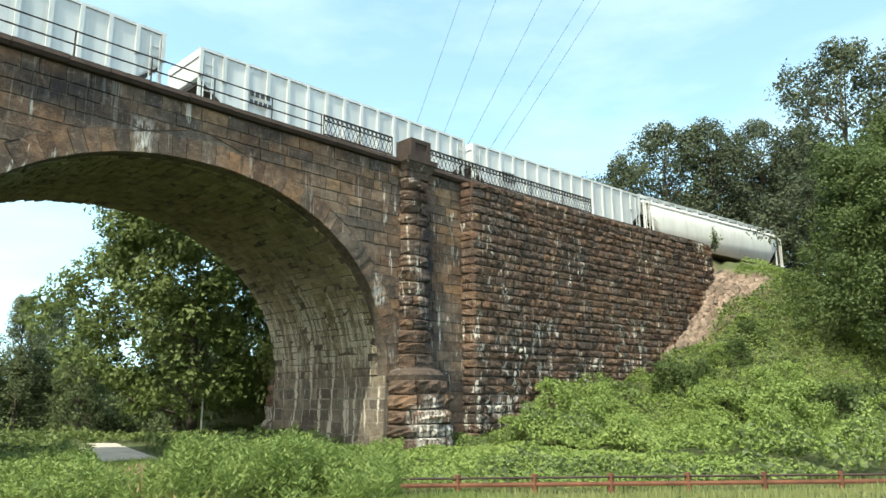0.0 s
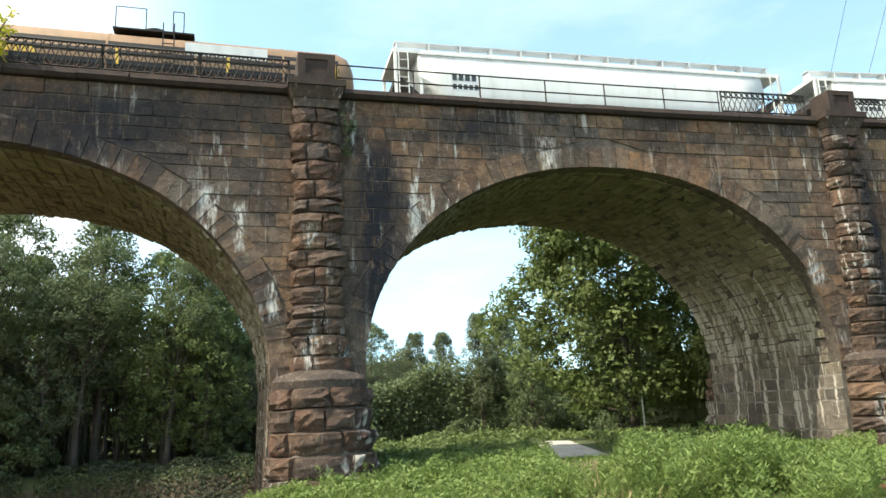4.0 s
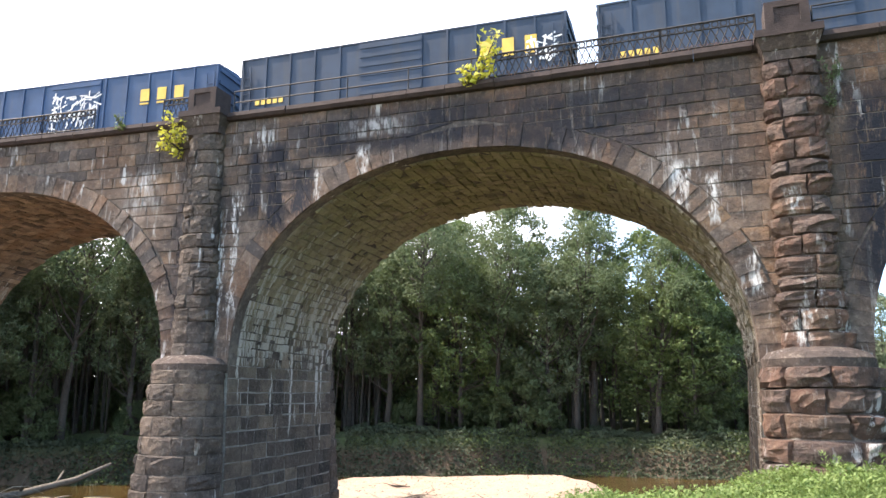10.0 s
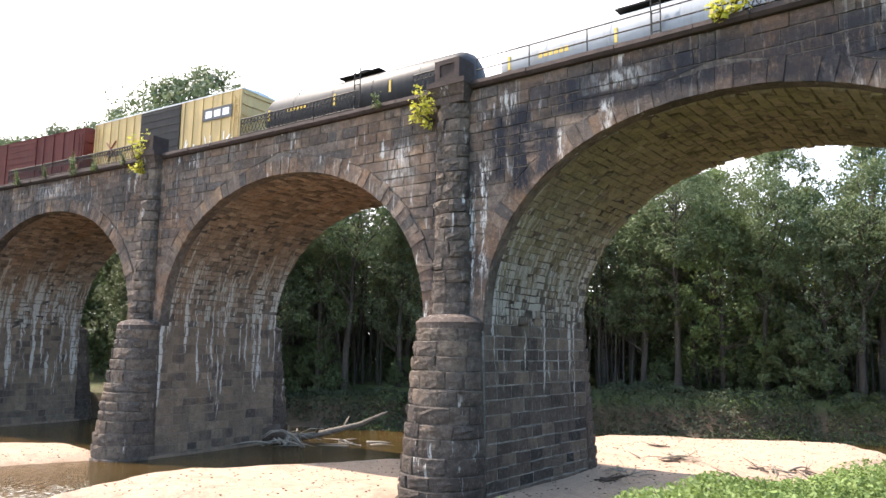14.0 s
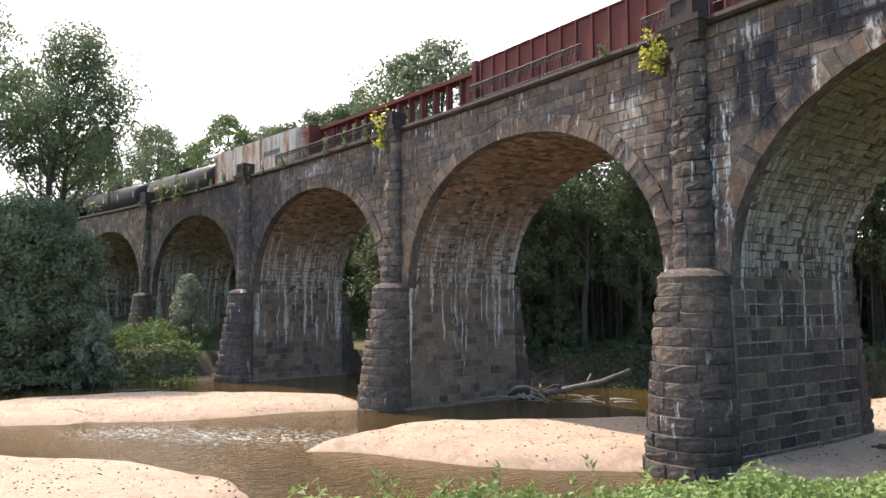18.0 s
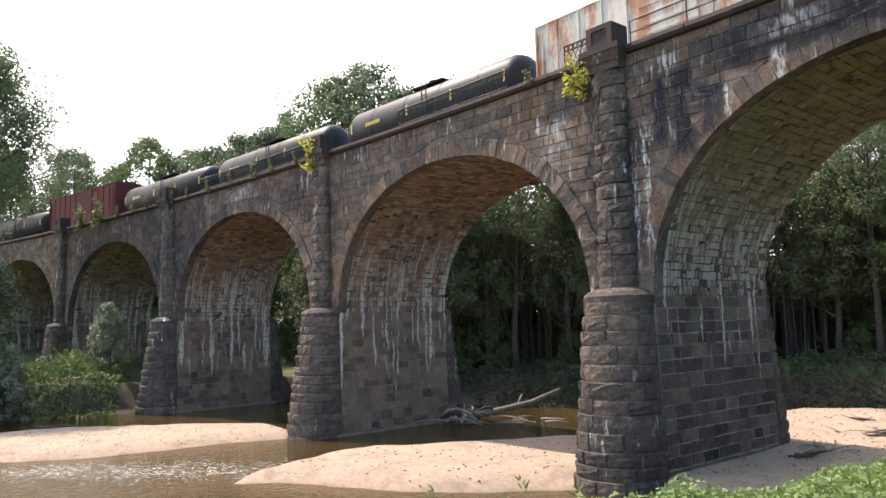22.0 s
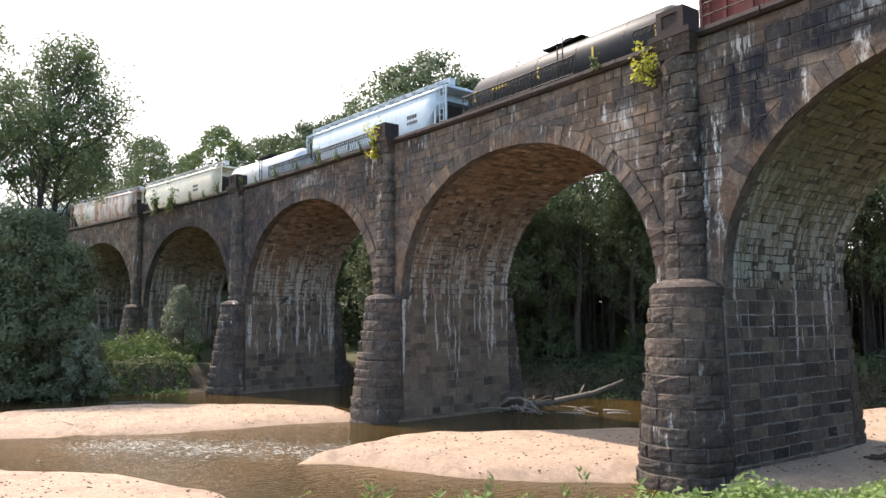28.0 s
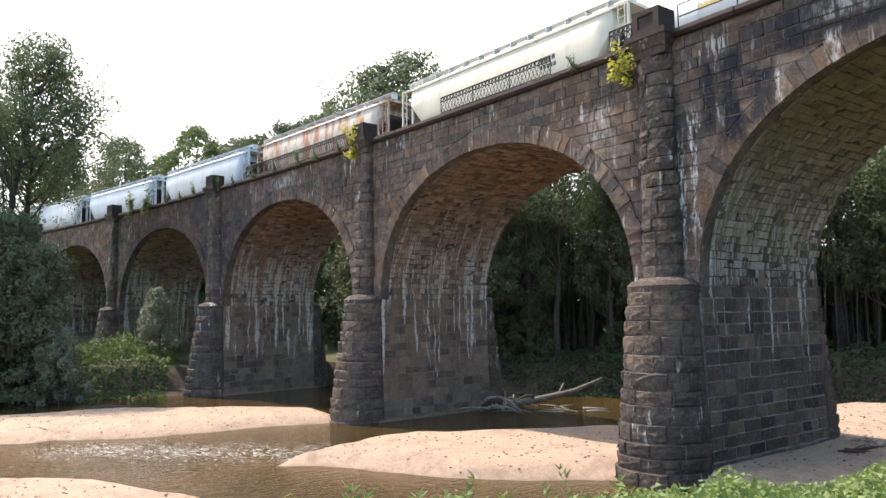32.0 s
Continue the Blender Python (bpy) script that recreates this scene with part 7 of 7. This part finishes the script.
def tank_car(L, r, mat, label, fence=False, panel=None, bands=False, dark_belly=None, crest=3.55):
    top = thing("tank_car", Matrix(), label, "tank car", "cars of the freight train")
    h = L / 2 - 0.35
    zc = crest - r
    xs = [(-h, 0.25), (-h + 0.12, 0.62), (-h + 0.35, 0.88), (-h + 0.75, 1.0), (0, 1.0), (h - 0.75, 1.0), (h - 0.35, 0.88), (h - 0.12, 0.62), (h, 0.25)]
    sh = Shape()
    sh.tube([(x, 0, zc) for x, k in xs], [r * k for x, k in xs], 28)
    part("tank", sh, mat, top, smooth=True, local=True)
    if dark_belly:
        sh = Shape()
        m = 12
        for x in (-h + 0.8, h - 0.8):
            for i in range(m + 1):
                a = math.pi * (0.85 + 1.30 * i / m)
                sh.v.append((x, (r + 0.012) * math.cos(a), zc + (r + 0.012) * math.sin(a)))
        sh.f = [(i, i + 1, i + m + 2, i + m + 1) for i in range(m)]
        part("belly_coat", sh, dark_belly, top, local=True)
    for x in (-h * 0.62, -h * 0.2, h * 0.2, h * 0.62):
        sh = Shape()
        sh.tube([(x - 0.04, 0, zc), (x + 0.04, 0, zc)], r + 0.015, 28)
        part("band", sh, mat, top, local=True)
    dome = part("valve_housing", Shape().tube([(0, 0, zc + r - 0.1), (0, 0, zc + r + 0.3)], 0.42, 14), M_UNDER, top, local=True)
    part("housing_lid", Shape().tube([(0, 0, zc + r + 0.3), (0, 0, zc + r + 0.38)], 0.47, 14), M_UNDER, dome, local=True)
    pl = part("platform", Shape().box(-1.5, 1.5, -0.85, 0.85, zc + r + 0.02, zc + r + 0.08), M_UNDER, top, local=True)
    sh = Shape()
    for x0, x1 in (((-1.4, -0.3), (0.7, 1.1)) if not fence else ((-h + 0.6, -0.6), (0.2, h - 0.6))):
        for x in (x0, x1):
            bar(sh, (x, -0.85, zc + r), (x, -0.85, zc + r + 0.95), 0.02)
        bar(sh, (x0, -0.85, zc + r + 0.95), (x1, -0.85, zc + r + 0.95), 0.02)
        if fence:
            n = 4
            for i in range(1, n):
                x = x0 + (x1 - x0) * i / n
                bar(sh, (x, -0.85, zc + r - 0.1), (x, -0.85, zc + r + 0.95), 0.018)
    part("hand_rail", sh, M_IRON, pl if not fence else top, local=True)
    if fence:
        part("walkway", Shape().box(-h + 0.3, h - 0.3, -1.0, -0.6, zc + r - 0.16, zc + r - 0.1), M_UNDER, top, local=True)
    ladder(top, 0.6, -r - 0.12, 1.2, zc + r, M_UNDER)
    if panel:
        part("panel", Shape().box(1.2, 4.3, -r * 0.985, -r * 0.93, zc + 0.35, zc + 0.85), panel, top, "white panel on the tank's side", local=True)
    for x in (-h + 0.9, h - 0.9, -1.2, 2.8):
        part("stripe", Shape().box(x - 0.06, x + 0.06, -r - 0.012, -r + 0.08, zc - 0.3, zc + 0.35), M_YMARK, top, local=True)
    marks(top, -h + 2.5, zc - 0.1, M_YMARK, 6, 0.24, -r - 0.01)
    part("underframe", Shape().box(-h, h, -0.7, 0.7, 0.95, 1.3), M_UNDER, top, local=True)
    gear(top, L)
    return top


def gondola(L, top_z, mat, label):
    top = thing("gondola", Matrix(), label, "gondola car", "cars of the freight train")
    h = L / 2
    for name, b in (("side", (-h, h, -1.5, -1.42)), ("side", (-h, h, 1.42, 1.5)), ("end", (-h, -h + 0.1, -1.42, 1.42)), ("end", (h - 0.1, h, -1.42, 1.42))):
        part(name, Shape().box(*b, 1.05, top_z), mat, top, local=True)
    part("floor", Shape().box(-h + 0.1, h - 0.1, -1.42, 1.42, 1.05, 1.2), mat, top, local=True)
    for i in range(15):
        x = -h + 0.1 + (L - 0.2) * i / 14
        part("rib", Shape().box(x - 0.06, x + 0.06, -1.6, -1.5, 1.05, top_z), mat, top, local=True)
    part("top_chord", Shape().box(-h, h, -1.6, -1.4, top_z, top_z + 0.08), mat, top, local=True)
    gear(top, L)
    return top


def centerbeam(L, top_z, mat, label):
    top = thing("centerbeam_car", Matrix(), label, "flat car", "cars of the freight train")
    h = L / 2
    part("deck", Shape().box(-h, h, -1.45, 1.45, 1.0, 1.2), mat, top, local=True)
    part("top_chord", Shape().box(-h, h, -0.45, 0.45, top_z - 0.28, top_z), mat, top, local=True)
    for sx in (-1, 1):
        part("bulkhead", Shape().box(*sorted((sx * (h - 0.35), sx * h)), -1.45, 1.45, 1.2, top_z + 0.1), mat, top, local=True)
        part("end_panel", Shape().box(*sorted((sx * (h - 2.4), sx * (h - 0.35))), -0.2, 0.2, 1.2, top_z - 0.2), mat, top, local=True)
    n = 15
    for i in range(1, n):
        x = -h + L * i / n
        part("post", Shape().box(x - 0.09, x + 0.09, -0.25, 0.25, 1.2, top_z - 0.28), mat, top, local=True)
    for x0, x1 in ((-4.4, -2.9), (2.9, 4.4), (-8.8, -7.3), (7.3, 8.8)):
        sh = Shape()
        sh.tube([(x0, -0.1, 1.2), (x1, -0.1, top_z - 0.3)], 0.09, 6)
        part("brace", sh, mat, top, local=True)
    gear(top, L)
    return top


SPEED = [(0, 0.0), (8, 100.4), (16, 198.6), (24, 297.1), (32, 396.6)]


def make_train():
    """The cars in order, each with the reach of the line that it fills when the clip starts."""
    cars = []

    def add(ob, q0, q1):
        cars.append((ob, (q0 + q1) / 2))

    H = 4.42
    add(covered_hopper(22.0, 4.5, P_WHITE, "white covered hopper car with a long smooth body"), -70.2, -48.3)
    add(covered_hopper(18.2, H, P_GREY, "pale grey ribbed hopper car", ribbed=True, number=(M_BMARK, -6.5)), -47.9, -29.8)
    add(covered_hopper(17.0, H, P_GREY, "pale grey ribbed hopper car with dark reporting marks", ribbed=True, number=(M_BMARK, -6.0)), -29.3, -12.4)
    add(covered_hopper(16.8, H, P_GREY, "pale grey ribbed hopper car with dark reporting marks", ribbed=True, number=(M_BMARK, -6.0)), -11.0, 5.7)
    add(covered_hopper(19.3, 4.5, P_WHITE, "white covered hopper car with a long dark graffiti", graffiti=True, number=(M_BMARK, -7.3)), 6.62, 26.0)
    add(covered_hopper(19.1, 4.5, P_WHITE, "clean white covered hopper car", number=(M_BMARK, -7.0)), 27.5, 46.6)
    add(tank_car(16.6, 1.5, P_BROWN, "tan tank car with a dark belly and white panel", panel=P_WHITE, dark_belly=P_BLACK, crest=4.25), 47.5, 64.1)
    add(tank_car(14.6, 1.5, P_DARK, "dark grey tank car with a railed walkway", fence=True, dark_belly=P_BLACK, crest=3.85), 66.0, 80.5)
    L = 15.3
    add(boxcar(L, 4.68, P_BLUE, "dark blue boxcar with yellow lettering and a rusty door", 12, (-1.6, 1.4), P_BLUE, (M_YMARK, 4.0, 3.2, 0.62, 3, True), (M_YMARK, -6.8, 2.3)), 82.1, 97.5)
    add(boxcar(15.1, 5.27, P_RED, "tall brick-red boxcar with a plain door", 13, (-0.6, 3.0), P_RED, None, (M_WMARK, -2.0, 2.4), tags(M_WMARK, -2.2, -1.0, 2.3, 2.9, 14, 3)), 99.1, 114.2)
    add(boxcar(L, 4.72, P_BLUE, "dark blue boxcar with yellow lettering", 12, (-1.6, 1.4), P_BLUE, (M_YMARK, 3.6, 3.2, 0.62, 3, True), (M_YMARK, -6.8, 2.2)), 116.0, 131.2)
    add(boxcar(L, 4.72, P_BLUE, "dark blue boxcar with yellow lettering and white graffiti", 12, (-1.6, 1.4), P_BLUE, (M_YMARK, 4.0, 3.2, 0.62, 3, True), (M_YMARK, -6.8, 2.3), tags(M_WMARK, 6.0, 7.2, 2.7, 3.7, 26, 5)), 132.4, 147.5)
    add(boxcar(L, 4.75, P_BLUE2, "bright blue boxcar with yellow lettering, white and lilac graffiti", 12, (-2.0, 1.0), P_BLUE2, (M_YMARK, 3.4, 3.2, 0.62, 3, True), None, tags(M_WMARK, -1.9, 1.0, 2.0, 3.9, 90, 6)), 148.8, 163.9)
    add(boxcar(15.1, 4.88, P_OXIDE, "oxide-red boxcar with plain ribs", 11, (-1.3, 1.3), P_OXIDE), 165.3, 180.4)
    add(tank_car(15.6, 1.42, P_STEEL, "plain mid-grey tank car with yellow stripes", crest=3.95), 180.9, 196.5)
    add(tank_car(15.6, 1.45, P_BLACK, "black tank car with yellow stripes", crest=4.35), 197.3, 212.9)
    add(boxcar(15.4, 5.2, P_YELLOW, "yellow boxcar with a near-black door and a dark emblem plate", 17, (-2.3, 1.9), P_DARK, None, (M_BMARK, -5.8, 2.4), emblem_plate, P_WHITE), 213.9, 229.3)
    add(boxcar(15.2, 5.15, P_OXIDE, "dark red boxcar with ribbed sides", 12, (-2.2, 1.6), P_OXIDE), 230.4, 245.6)
    add(gondola(16.2, 4.4, P_OXIDE, "dark red high-sided gondola car"), 246.1, 262.2)
    add(centerbeam(21.6, 4.6, P_OXIDE, "red centre-beam flat car, empty"), 262.6, 284.2)
    add(boxcar(15.6, 4.8, P_RUSTY, "rust-streaked white boxcar with dark lettering", 11, (-1.5, 1.5), P_RUSTY, None, None, lambda top: marks(top, 2.2, 3.0, M_BMARK, 8, 0.42, -CARW - 0.075, 0.1)), 285.5, 301.2)
    for q in (302.0, 319.9, 337.3):
        add(tank_car(16.6, 1.5, P_BLACK, "black tank car with yellow stripes", crest=4.35), q, q + 16.7)
    add(boxcar(15.3, 5.2, P_OXIDE, "dark red boxcar with ribbed sides", 12, (-0.5, 2.5), P_OXIDE, None, (M_WMARK, -0.3, 2.6)), 354.6, 370.0)
    add(tank_car(16.0, 1.5, P_BLACK, "black tank car with yellow stripes", crest=4.35), 370.9, 386.9)
    add(covered_hopper(18.4, 4.75, P_LBLUE, "light blue covered hopper car with a roof walk", number=(M_BMARK, 5.0)), 388.3, 406.9)
    add(tank_car(13.4, 1.45, P_GREY, "pale grey tank car", crest=4.1), 407.8, 421.4)
    add(covered_hopper(18.8, 4.75, P_CREAM, "cream covered hopper car with a roof walk", number=(M_BMARK, 3.5)), 422.0, 440.9)
    add(covered_hopper(18.9, 4.7, P_RUSTY, "rust-streaked covered hopper car"), 442.0, 461.0)
    add(covered_hopper(17.8, 4.7, P_LBLUE, "grey-blue covered hopper car"), 462.0, 479.8)
    add(covered_hopper(17.8, 4.7, P_LBLUE, "grey-blue covered hopper car"), 480.8, 498.6)
    add(covered_hopper(17.8, 4.7, P_WHITE, "white covered hopper car"), 499.6, 517.4)
    return cars


def motions():
    """The train runs over the viaduct at an even pace."""
    for ob, q in make_train():
        rows = []
        for k in range(0, 33, 2):
            s = q - float(np.interp(k, [t for t, _ in SPEED], [d for _, d in SPEED]))
            p = U(s, -5.8, RAIL_Z)
            rows.append((k, pose(p.x, p.y, p.z, 0, 0, turn_at(s))))
        walk(ob, rows)


motions()
